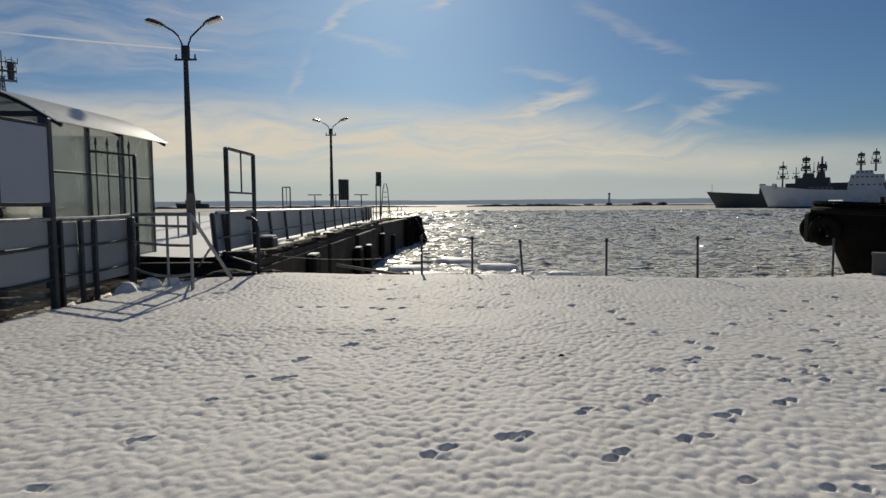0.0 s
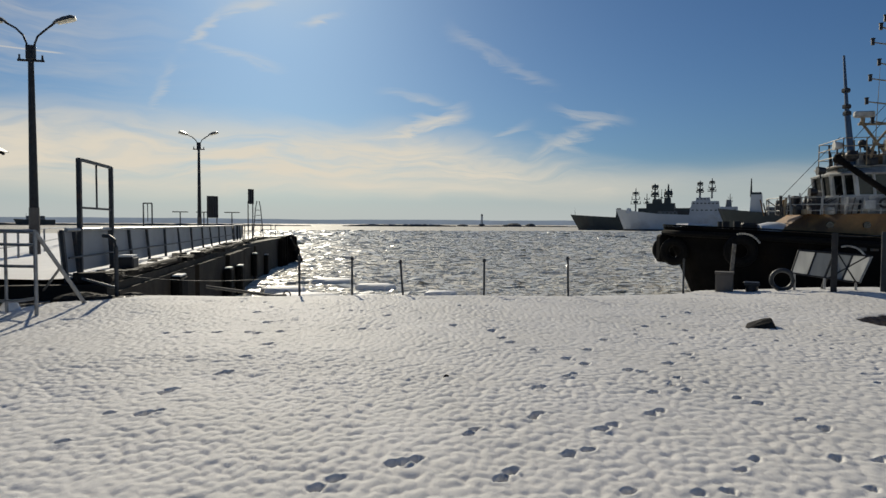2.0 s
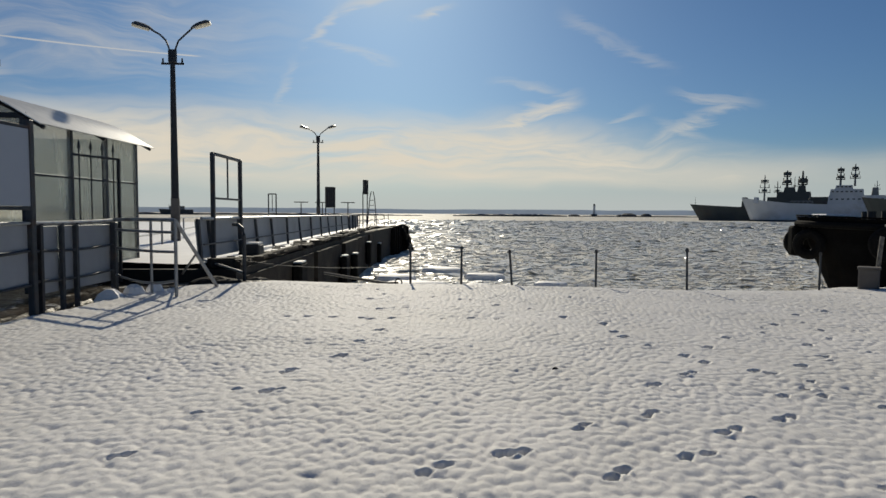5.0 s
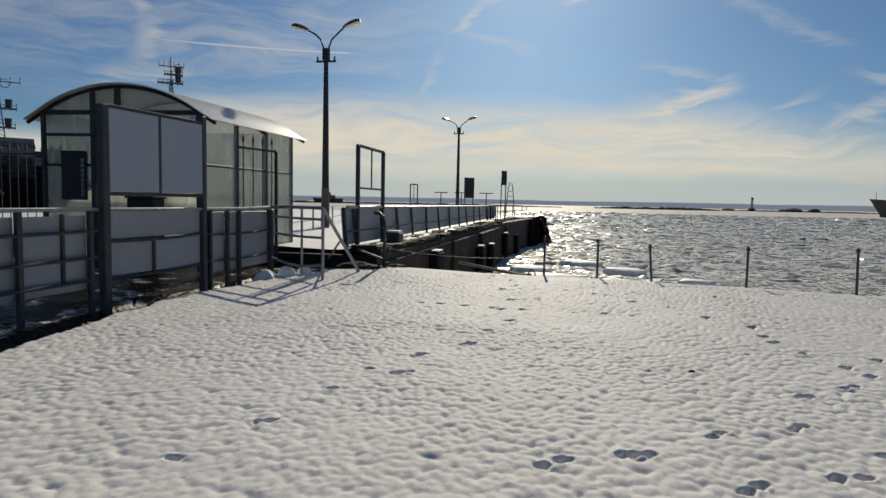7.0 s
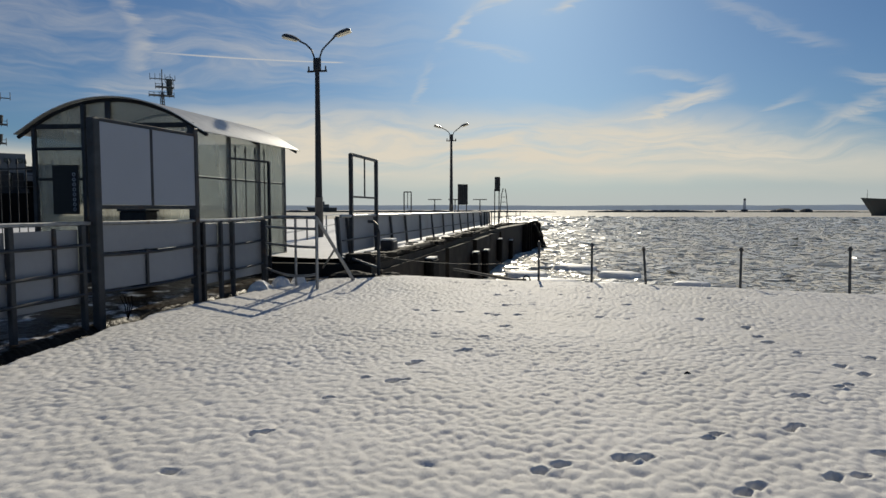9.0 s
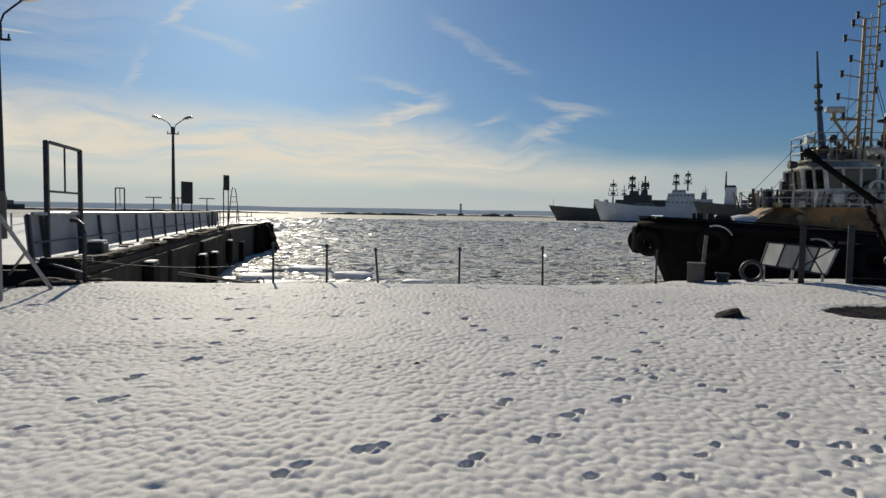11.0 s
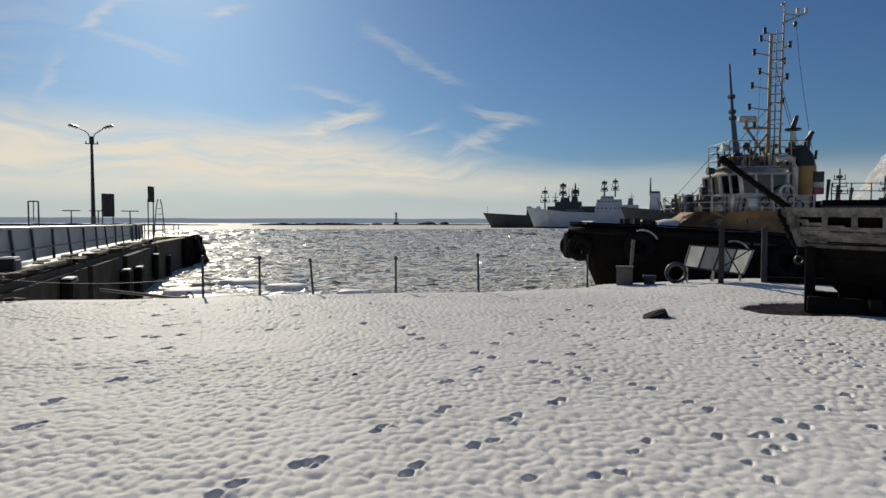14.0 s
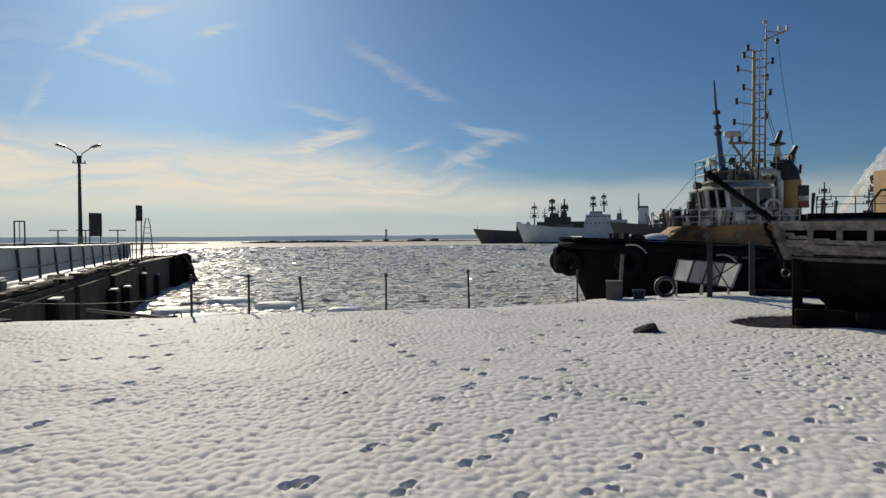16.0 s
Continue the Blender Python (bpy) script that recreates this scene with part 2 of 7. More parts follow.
def glassy(name, color, rough, through_, trans, gloss=0.06):
    m = bpy.data.materials.new(name)
    m.use_nodes = True
    t = m.node_tree
    t.nodes.clear()
    d = t.nodes.new("ShaderNodeBsdfDiffuse")
    tl = t.nodes.new("ShaderNodeBsdfTranslucent")
    g = t.nodes.new("ShaderNodeBsdfGlossy")
    tr = t.nodes.new("ShaderNodeBsdfTransparent")
    tc = t.nodes.new("ShaderNodeTexCoord")
    n = t.nodes.new("ShaderNodeTexNoise")
    n.inputs["Scale"].default_value, n.inputs["Detail"].default_value = 4.5, 7
    mp = t.nodes.new("ShaderNodeMapping")
    mp.inputs["Scale"].default_value = (1, 1, 0.16)
    t.links.new(tc.outputs["Object"], mp.inputs[0])
    t.links.new(mp.outputs[0], n.inputs["Vector"])
    mc = t.nodes.new("ShaderNodeMix")
    mc.data_type = "RGBA"
    mc.inputs[6].default_value = (*[c * 0.35 for c in color], 1)
    mc.inputs[7].default_value = (*color, 1)
    t.links.new(n.outputs["Fac"], mc.inputs[0])
    t.links.new(mc.outputs[2], d.inputs[0])
    t.links.new(mc.outputs[2], tl.inputs[0])
    tr.inputs[0].default_value = (0.85, 0.88, 0.88, 1)
    g.inputs["Roughness"].default_value = rough

    def mx(f, a, b):
        k = t.nodes.new("ShaderNodeMixShader")
        k.inputs[0].default_value = f
        t.links.new(a, k.inputs[1])
        t.links.new(b, k.inputs[2])
        return k.outputs[0]
    s = mx(trans, d.outputs[0], tl.outputs[0])
    s = mx(through_, s, tr.outputs[0])
    k = t.nodes.new("ShaderNodeMixShader")
    k.inputs[0].default_value = gloss
    t.links.new(s, k.inputs[1])
    t.links.new(g.outputs[0], k.inputs[2])
    o = t.nodes.new("ShaderNodeOutputMaterial")
    t.links.new(k.outputs[0], o.inputs[0])
    return m


POLY = glassy("cloudy_polycarbonate", (0.84, 0.83, 0.77), 0.22, 0.66, 0.75)
ROOFPOLY = glassy("roof_polycarbonate", (0.88, 0.85, 0.78), 0.35, 0.16, 0.45, 0.45)
SHIPGLASS = glassy("dark_window_glass", (0.02, 0.025, 0.03), 0.05, 0.15, 0.0)
CLEAR = glassy("clear_wheelhouse_glass", (0.04, 0.05, 0.05), 0.05, 0.1, 0.7)
# bright and dull copies of one pane; the glare is in the colour
PANE = glassy("glare_bright_pane", (0.92, 0.92, 0.90), 0.2, 0.10, 0.75, 0.08)
DULLPANE = glassy("glareless_pane", (0.40, 0.41, 0.41), 0.2, 0.35, 0.6, 0.10)
# the shore glows pale blue to stand for the haze before it
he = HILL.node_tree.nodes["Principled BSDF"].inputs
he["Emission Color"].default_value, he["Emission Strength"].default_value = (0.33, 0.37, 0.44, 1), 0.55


def ground_material():
    m = bpy.data.materials.new("melting_crusted_snow")
    m.use_nodes = True
    t = m.node_tree
    b = t.nodes["Principled BSDF"]
    tc = t.nodes.new("ShaderNodeTexCoord")

    def noi(s, d=5, r=0.6):
        n = t.nodes.new("ShaderNodeTexNoise")
        n.inputs["Scale"].default_value, n.inputs["Detail"].default_value, n.inputs["Roughness"].default_value = s, d, r
        t.links.new(tc.outputs["Object"], n.inputs["Vector"])
        return n.outputs["Fac"]

    def mixc(f, a, c):
        n = t.nodes.new("ShaderNodeMix")
        n.data_type = "RGBA"
        t.links.new(f, n.inputs[0])
        for i, v in ((6, a), (7, c)):
            if isinstance(v, tuple):
                n.inputs[i].default_value = (*v, 1)
            else:
                t.links.new(v, n.inputs[i])
        return n.outputs[2]

    def rng(f, a, c, lo=0.0, hi=1.0):
        n = t.nodes.new("ShaderNodeMapRange")
        n.inputs["From Min"].default_value, n.inputs["From Max"].default_value = a, c
        n.inputs["To Min"].default_value, n.inputs["To Max"].default_value = lo, hi
        t.links.new(f, n.inputs["Value"])
        return n.outputs["Result"]

    def ma(op, a, c):
        n = t.nodes.new("ShaderNodeMath")
        n.operation = op
        for i, v in enumerate((a, c)):
            if isinstance(v, (int, float)):
                n.inputs[i].default_value = v
            else:
                t.links.new(v, n.inputs[i])
        return n.outputs[0]
    bare = t.nodes.new("ShaderNodeAttribute")
    bare.attribute_name = "bare"
    snow = mixc(rng(noi(0.6), 0.35, 0.65), (0.76, 0.74, 0.70), (0.82, 0.80, 0.77))
    snow = mixc(rng(noi(55, 3), 0.66, 0.78, 0, 0.5), snow, (0.50, 0.47, 0.43))
    mud = mixc(rng(noi(3.5), 0.35, 0.65), (0.014, 0.011, 0.008), (0.06, 0.044, 0.029))
    mask = rng(ma("ADD", bare.outputs["Fac"], ma("MULTIPLY", ma("SUBTRACT", noi(2.6, 7, 0.65), 0.5), 0.9)), 0.45, 0.56)
    t.links.new(mixc(mask, snow, mud), b.inputs["Base Color"])
    t.links.new(rng(mask, 0, 1, 0.62, 0.35), b.inputs["Roughness"])
    b.inputs["Specular IOR Level"].default_value = 0.04
    b.inputs["Subsurface Weight"].default_value = 0.0
    bn = t.nodes.new("ShaderNodeBump")
    bn.inputs["Strength"].default_value, bn.inputs["Distance"].default_value = 0.5, 0.008
    t.links.new(ma("ADD", noi(52, 5, 0.65), ma("MULTIPLY", noi(170, 3), 0.4)), bn.inputs["Height"])
    t.links.new(bn.outputs[0], b.inputs["Normal"])
    return m


SNOW = ground_material()
SNOWCAP = material("settled_snow", (0.80, 0.80, 0.80), 0.65, 0, 0.05, 2, 0.4, None, 0, 22)


def ice_material(name, wet):
    m = bpy.data.materials.new(name)
    m.use_nodes = True
    t = m.node_tree
    b = t.nodes["Principled BSDF"]
    tc = t.nodes.new("ShaderNodeTexCoord")

    def noi(s, d=6, r=0.6, stretch=(1, 1, 1)):
        mp = t.nodes.new("ShaderNodeMapping")
        mp.inputs["Scale"].default_value = stretch
        t.links.new(tc.outputs["Object"], mp.inputs[0])
        n = t.nodes.new("ShaderNodeTexNoise")
        n.inputs["Scale"].default_value, n.inputs["Detail"].default_value, n.inputs["Roughness"].default_value = s, d, r
        t.links.new(mp.outputs[0], n.inputs["Vector"])
        return n.outputs["Fac"]
    mr = t.nodes.new("ShaderNodeMapRange")
    mr.inputs["From Min"].default_value, mr.inputs["From Max"].default_value = 0.40, 0.62
    t.links.new(noi(0.35 if wet else 1.4, 11, 0.8, (0.5, 0.8, 1)), mr.inputs["Value"])
    mx = t.nodes.new("ShaderNodeMix")
    mx.data_type = "RGBA"
    a, c = ((0.52, 0.48, 0.41), (0.92, 0.88, 0.77)) if wet else ((0.84, 0.80, 0.70), (0.97, 0.94, 0.84))
    mx.inputs[6].default_value, mx.inputs[7].default_value = (*a, 1), (*c, 1)
    t.links.new(mr.outputs[0], mx.inputs[0])
    # each broken piece has its own dirt and clarity
    gi = t.nodes.new("ShaderNodeNewGeometry")
    ri = t.nodes.new("ShaderNodeMapRange")
    ri.inputs["To Min"].default_value, ri.inputs["To Max"].default_value = (1.0, 1.0) if wet else (0.75, 1.1)
    t.links.new(gi.outputs["Random Per Island"], ri.inputs["Value"])
    ml = t.nodes.new("ShaderNodeVectorMath")
    ml.operation = "SCALE"
    t.links.new(mx.outputs[2], ml.inputs[0])
    t.links.new(ri.outputs[0], ml.inputs["Scale"])
    t.links.new(ml.outputs[0], b.inputs["Base Color"])
    b.inputs["Roughness"].default_value = 0.6 if wet else 0.24
    b.inputs["Specular IOR Level"].default_value = 0.02 if wet else 0.05
    bn = t.nodes.new("ShaderNodeBump")
    bn.inputs["Strength"].default_value, bn.inputs["Distance"].default_value = 1.0, 0.07 if wet else 0.012
    t.links.new(noi(1.6 if wet else 7.0, 8, 0.7, (0.7, 1.0, 1)), bn.inputs["Height"])
    t.links.new(bn.outputs[0], b.inputs["Normal"])
    return m


SLUSH = ice_material("grey_slush_ice", True)
ICE = ice_material("wet_broken_ice", False)


# ---------------- mesh helpers ----------------
class Build:
    """Collects vertices and faces of one mesh, in world metres."""

    def __init__(self):
        self.v, self.f = [], []

    def add(self, vs, fs):
        k = len(self.v)
        self.v += [tuple(p) for p in vs]
        self.f += [tuple(i + k for i in q) for q in fs]
        return self

    def box(self, centre, size, rot=None, bevel=0.0):
        """A block with chamfered edges; rot is a 3x3 turn about its centre."""
        hx, hy, hz = (s / 2 for s in size)
        e = min(bevel, hx * 0.45, hy * 0.45, hz * 0.45)
        c = Vector(centre)
        if e <= 0:
            vs = [Vector((x, y, z)) for x in (-hx, hx) for y in (-hy, hy) for z in (-hz, hz)]
            fs = [(0, 1, 3, 2), (4, 6, 7, 5), (0, 4, 5, 1), (2, 3, 7, 6), (0, 2, 6, 4), (1, 5, 7, 3)]
        else:
            bm = bmesh.new()
            bmesh.ops.create_cube(bm, size=1, matrix=Matrix.Diagonal((2 * hx, 2 * hy, 2 * hz, 1)))
            bmesh.ops.bevel(bm, geom=bm.edges[:], offset=e, segments=1, affect="EDGES")
            bm.verts.index_update()
            vs = [v.co.copy() for v in bm.verts]
            fs = [[v.index for v in f.verts] for f in bm.faces]
            bm.free()
        if rot is not None:
            vs = [rot @ v for v in vs]
        return self.add([c + v for v in vs], fs)

    def beam(self, p0, p1, w, h, bevel=0.0):
        """A bar of rectangular section from p0 to p1."""
        a, b = Vector(p0), Vector(p1)
        d = b - a
        return self.box((a + b) / 2, (w, h, d.length), frame_of(d), bevel)

    def tube(self, p0, p1, r0, r1=None, n=10, caps=True):
        r1 = r0 if r1 is None else r1
        a, b = Vector(p0), Vector(p1)
        m = frame_of(b - a)
        ring = [(math.cos(2 * math.pi * i / n), math.sin(2 * math.pi * i / n)) for i in range(n)]
        vs = [a + m @ Vector((x * r0, y * r0, 0)) for x, y in ring] + [b + m @ Vector((x * r1, y * r1, 0)) for x, y in ring]
        fs = [(i, (i + 1) % n, n + (i + 1) % n, n + i) for i in range(n)]
        if caps:
            fs += [tuple(range(n - 1, -1, -1)), tuple(range(n, 2 * n))]
        return self.add(vs, fs)

    def path(self, pts, r, n=8):
        """A bent tube through the points."""
        pts = [Vector(p) for p in pts]
        vs, fs = [], []
        for i, p in enumerate(pts):
            d = (pts[min(i + 1, len(pts) - 1)] - pts[max(i - 1, 0)])
            m = frame_of(d)
            rr = r[i] if isinstance(r, (list, tuple)) else r
            vs += [p + m @ Vector((math.cos(2 * math.pi * k / n) * rr, math.sin(2 * math.pi * k / n) * rr, 0)) for k in range(n)]
        for i in range(len(pts) - 1):
            fs += [(i * n + k, i * n + (k + 1) % n, (i + 1) * n + (k + 1) % n, (i + 1) * n + k) for k in range(n)]
        fs += [tuple(range(n - 1, -1, -1)), tuple(range((len(pts) - 1) * n, len(pts) * n))]
        return self.add(vs, fs)

    def prism(self, poly, off):
        """A flat outline (3D points) pushed along the vector off."""
        n = len(poly)
        a = [Vector(p) for p in poly]
        b = [p + Vector(off) for p in a]
        return self.add(a + b, [tuple(range(n - 1, -1, -1)), tuple(range(n, 2 * n))] + [(i, (i + 1) % n, n + (i + 1) % n, n + i) for i in range(n)])

    def loft(self, rings, close=True, caps=True):
        n = len(rings[0])
        vs = [p for r in rings for p in r]
        fs = []
        for i in range(len(rings) - 1):
            for k in range(n if close else n - 1):
                fs.append((i * n + k, i * n + (k + 1) % n, (i + 1) * n + (k + 1) % n, (i + 1) * n + k))
        if caps:
            fs += [tuple(range(n - 1, -1, -1)), tuple(range((len(rings) - 1) * n, len(rings) * n))]
        return self.add(vs, fs)

    def torus(self, centre, axis, R, r, n=20, k=8):
        m = frame_of(Vector(axis))
        c = Vector(centre)
        vs = [c + m @ Vector(((R + r * math.cos(b)) * math.cos(a), (R + r * math.cos(b)) * math.sin(a), r * math.sin(b)))
              for a in (2 * math.pi * i / n for i in range(n)) for b in (2 * math.pi * j / k for j in range(k))]
        fs = [(i * k + j, ((i + 1) % n) * k + j, ((i + 1) % n) * k + (j + 1) % k, i * k + (j + 1) % k) for i in range(n) for j in range(k)]
        return self.add(vs, fs)

    def ball(self, centre, r, n=10, k=6, squash=1.0):
        c = Vector(centre)
        rings = []
        for j in range(1, k):
            a = math.pi * j / k
            rings.append([c + Vector((r * math.sin(a) * math.cos(2 * math.pi * i / n), r * math.sin(a) * math.sin(2 * math.pi * i / n), r * squash * math.cos(a))) for i in range(n)])
        return self.loft(rings)


def frame_of(d):
    """A turn whose z axis runs along d; its y axis stays as upright as it can."""
    z = d.normalized()
    up = Vector((0, 0, 1)) if abs(z.z) < 0.95 else Vector((0, 1, 0))
    x = up.cross(z).normalized()
    return Matrix((x, z.cross(x), z)).transposed()


def mesh_of(name, build, mat, origin=(0, 0, 0), smooth=False):
    me = bpy.data.meshes.new(name)
    o = Vector(origin)
    me.from_pydata([Vector(p) - o for p in build.v], [], build.f)
    bm = bmesh.new()
    bm.from_mesh(me)
    bmesh.ops.recalc_face_normals(bm, faces=bm.faces)
    bm.to_mesh(me)
    bm.free()
    me.materials.append(mat)
    if smooth:
        me.shade_smooth()
        me.set_sharp_from_angle(angle=radians(38))
    return me


def thing(name, loc, label, category, group="", kind=""):
    ob = new(name)
    ob.location = loc
    ob.empty_display_size = 0.1
    return tagged(ob, label, category, group, kind)


def root_of(ob):
    while ob.parent:
        ob = ob.parent
    return ob


def part(name, build, mat, parent, label="", smooth=False):
    """One mesh object under a thing or under a part. Coordinates are given in the world."""
    ob = new(name, mesh_of(name, build, mat, root_of(parent).location, smooth))
    ob.parent = parent
    return tagged(ob, label)


def solid(name, build, mat, label="", category="", group="", kind="", origin=(0, 0, 0), smooth=False):
    """A thing that is one mesh."""
    ob = new(name, mesh_of(name, build, mat, origin, smooth))
    ob.location = origin
    return tagged(ob, label, category, group, kind)


def lerp(a, b, t):
    return Vector(a) + (Vector(b) - Vector(a)) * t

# ---------------- ground, quay, water ----------------
WATER = -2.3


def smooth01(x):
    x = np.clip(x, 0, 1)
    return x * x * (3 - 2 * x)


def vnoise(x, y, seed):
    """Smooth value noise on a unit lattice."""
    xi, yi = np.floor(x).astype(np.int64), np.floor(y).astype(np.int64)
    fx, fy = x - xi, y - yi
    fx, fy = fx * fx * (3 - 2 * fx), fy * fy * (3 - 2 * fy)

    def h(a, b):
        n = (a * 374761393 + b * 668265263 + seed * 1442695041) & 0x7FFFFFFF
        n = ((n ^ (n >> 13)) * 1274126177) & 0x7FFFFFFF
        return ((n ^ (n >> 16)) & 0xFFFF) / 65535.0
    return (h(xi, yi) * (1 - fx) + h(xi + 1, yi) * fx) * (1 - fy) + (h(xi, yi + 1) * (1 - fx) + h(xi + 1, yi + 1) * fx) * fy


def suncups(x, y, seed):
    """Bowls with sharp rims between them, as the sun melts them into old snow."""
    xi, yi = np.floor(x), np.floor(y)
    best = np.full(x.shape, 9.0)
    for a in (-1, 0, 1):
        for c in (-1, 0, 1):
            cx, cy = xi + a, yi + c
            best = np.minimum(best, (x - cx - vnoise(cx, cy, seed)) ** 2 + (y - cy - vnoise(cx, cy, seed + 1)) ** 2)
    return np.minimum(best, 1.2)


def quay_edge(x):
    """Where the quay ends towards the water."""
    return np.interp(x, [-3000, -6.0, -4.6, -0.5, 1.5, 5.5, 8.5, 10, 12, 14, 17, 30, 3000], [15.2, 15.2, 15.0, 13.9, 13.75, 13.1, 14.3, 14.9, 14.4, 13.4, 12.6, 12.0, 12.0])


def snow_left(y):
    """Left border of the snow field, along the panel fence."""
    return np.interp(y, [-3000, 0, 4.8, 7.3, 9.0, 10.4, 12.0, 13.2, 16], [-4.2, -4.4, -5.55, -6.0, -6.15, -6.0, -5.9, -4.7, -4.4])


# trodden places: boot and paw marks in the crust (x, y)
MARKS_NEAR = [(4.38, 2.97), (3.72, 3.33), (-2.28, 3.34), (4.78, 3.39), (1.82, 3.45), (4.01, 3.45), (3.86, 3.56), (4.3, 3.59), (3.48, 3.64), (4.22, 3.76), (1.1, 3.79), (-0.07, 3.86), (1.2, 3.88), (4.82, 3.89), (0.06, 3.98), (1.69, 4.08), (5.38, 4.08), (-2.02, 4.09), (1.86, 4.12), (0.45, 4.17), (0.52, 4.18), (3.9, 4.19), (0.61, 4.2), (2.15, 4.5), (2.28, 4.58), (1.17, 4.72), (2.72, 4.76), (5.81, 4.82), (2.84, 4.83), (3.83, 4.86), (6.56, 4.86), (1.72, 4.9), (1.79, 4.97), (3.43, 5.34), (3.07, 5.34), (3.4, 5.54)]
MARKS_FAR = [(-1.49, 5.59), (-1.43, 5.66), (2.08, 5.73), (7.41, 5.84), (3.39, 6.08), (7.21, 6.13), (3.27, 6.19), (-1.48, 6.29), (-1.44, 6.38), (3.88, 6.39), (2.92, 6.55), (4.39, 6.82), (2.83, 6.86), (-1.02, 7.02), (3.28, 7.26), (4.61, 7.45), (-0.9, 7.74), (3.78, 7.83), (2.47, 7.88), (2.44, 8.19), (5.41, 8.45), (-0.7, 8.5), (2.46, 8.77), (4.99, 8.87), (-0.91, 9.29), (2.0, 9.29), (0.61, 9.36), (-0.6, 9.38), (-1.03, 9.41), (-1.48, 9.44), (-1.88, 9.45), (5.84, 9.76), (6.54, 10.1), (-0.84, 10.16), (1.11, 10.41), (-1.09, 11.14)]
MARKS_SMALL = [(4.24, 2.89), (3.22, 2.92), (3.31, 3.19), (3.58, 3.28), (2.41, 3.32), (2.22, 3.34), (3.74, 3.55), (2.7, 3.59), (2.92, 3.74), (-2.08, 4.04), (5.77, 4.24), (3.88, 4.4), (1.09, 4.62), (-1.89, 4.96), (3.75, 5.04), (7.09, 5.47), (-1.78, 5.64), (3.59, 5.77), (2.5, 6.06), (2.62, 6.14), (-1.1, 6.93), (2.62, 7.38), (5.15, 7.88), (4.44, 8.16), (2.46, 8.96), (5.56, 9.11), (0.99, 9.27), (0.18, 9.34), (-2.19, 9.44), (1.62, 10.06), (0.72, 10.97), (0.52, 11.05), (3.06, 11.18), (2.54, 11.24), (0.04, 11.31), (1.23, 11.4), (-0.88, 11.71), (-1.05, 12.4), (-1.51, 12.62), (-2.17, 12.77), (-2.84, 12.97)]

rm = random.Random(17)
MARKS_TROD = [(rm.gauss(7.3, 0.9), rm.gauss(5.9, 1.3)) for _ in range(70)]


def ground_height(X, Y, relief=True):
    z = 0.10 * (vnoise(X / 3.1 + 7, Y / 3.1, 5) - 0.5)
    z += 0.06 * np.exp(-(((X - 13.0) / 3.4) ** 2 + ((Y - 12.3) / 2.6) ** 2)) - 0.15 * np.exp(-(((X - 9.2) / 2.6) ** 2 + ((Y - 14.2) / 1.8) ** 2)) + 0.06 * np.exp(-(((X - 3.0) / 5) ** 2 + ((Y - 11.5) / 2.5) ** 2))
    z += 0.10 * np.exp(-(((X + 4.0) / 1.6) ** 2 + ((Y - 13.0) / 1.3) ** 2))
    z -= 0.05 * smooth01((np.hypot((X - 10.3) / 1.6, (Y - 8.55) / 0.9) - 1.15) / -0.5)
    if relief:
        wx, wy = X + 0.04 * vnoise(X / 0.21, Y / 0.21, 9), Y + 0.04 * vnoise(X / 0.21, Y / 0.21, 11)
        z += 0.010 * (vnoise(wx / 0.60, wy / 0.45, 1) - 0.5)
        z += 0.0245 * (0.35 - suncups(wx / 0.072, wy / 0.098, 2)) * (0.6 + 0.8 * vnoise(X / 0.7, Y / 0.8, 13))
        z += 0.006 * (vnoise(wx / 0.04, wy / 0.045, 3) - 0.5)
        dug = np.zeros_like(z)
        for marks, size, deep in ((MARKS_NEAR, 0.046, 0.085), (MARKS_FAR, 0.058, 0.12), (MARKS_SMALL, 0.038, 0.06), (MARKS_TROD, 0.034, 0.035)):
            for i, (mx_, my_) in enumerate(marks):
                a = 0.9 + 0.5 * math.sin(i * 2.7)
                for o, s in ((-0.45, 1.0), (0.45, 0.8)):
                    cx, cy = mx_ + o * size * 0.9 * math.cos(a - 0.9), my_ + o * size * 0.8 * math.sin(a)
                    near = (np.abs(X - cx) < 0.4) & (np.abs(Y - cy) < 0.4)
                    wob = 1 + 0.35 * (vnoise(X[near] / 0.05, Y[near] / 0.05, 40 + i) - 0.5)
                    r = np.hypot((X[near] - cx) / (size * s), (Y[near] - cy) / (size * 0.95 * s)) * wob
                    pit = -deep * s * (1 - smooth01((r - 0.45) / 0.6))
                    z[near] += np.where(pit < dug[near], pit - dug[near], 0) + 0.005 * np.exp(-((r - 1.5) / 0.3) ** 2)
                    dug[near] = np.minimum(dug[near], pit)
    # rounded lip over the quay edge, and the bank beside the fence
    past = Y - quay_edge(X)
    z -= 0.06 * np.maximum(0, past + 0.9) ** 2
    z = np.where(past > -0.1, z - 0.55 * smooth01((past + 0.1) / 0.5), z)
    left = snow_left(Y) - X + 0.12 * (vnoise(X / 0.5, Y / 0.5, 21) - 0.5)
    z = np.where(left > 0, z - 0.30 * smooth01(left / 0.12), z)
    z = np.where(left > 0.45, z + 0.22 * smooth01((left - 0.38) / 0.3), z)
    return z


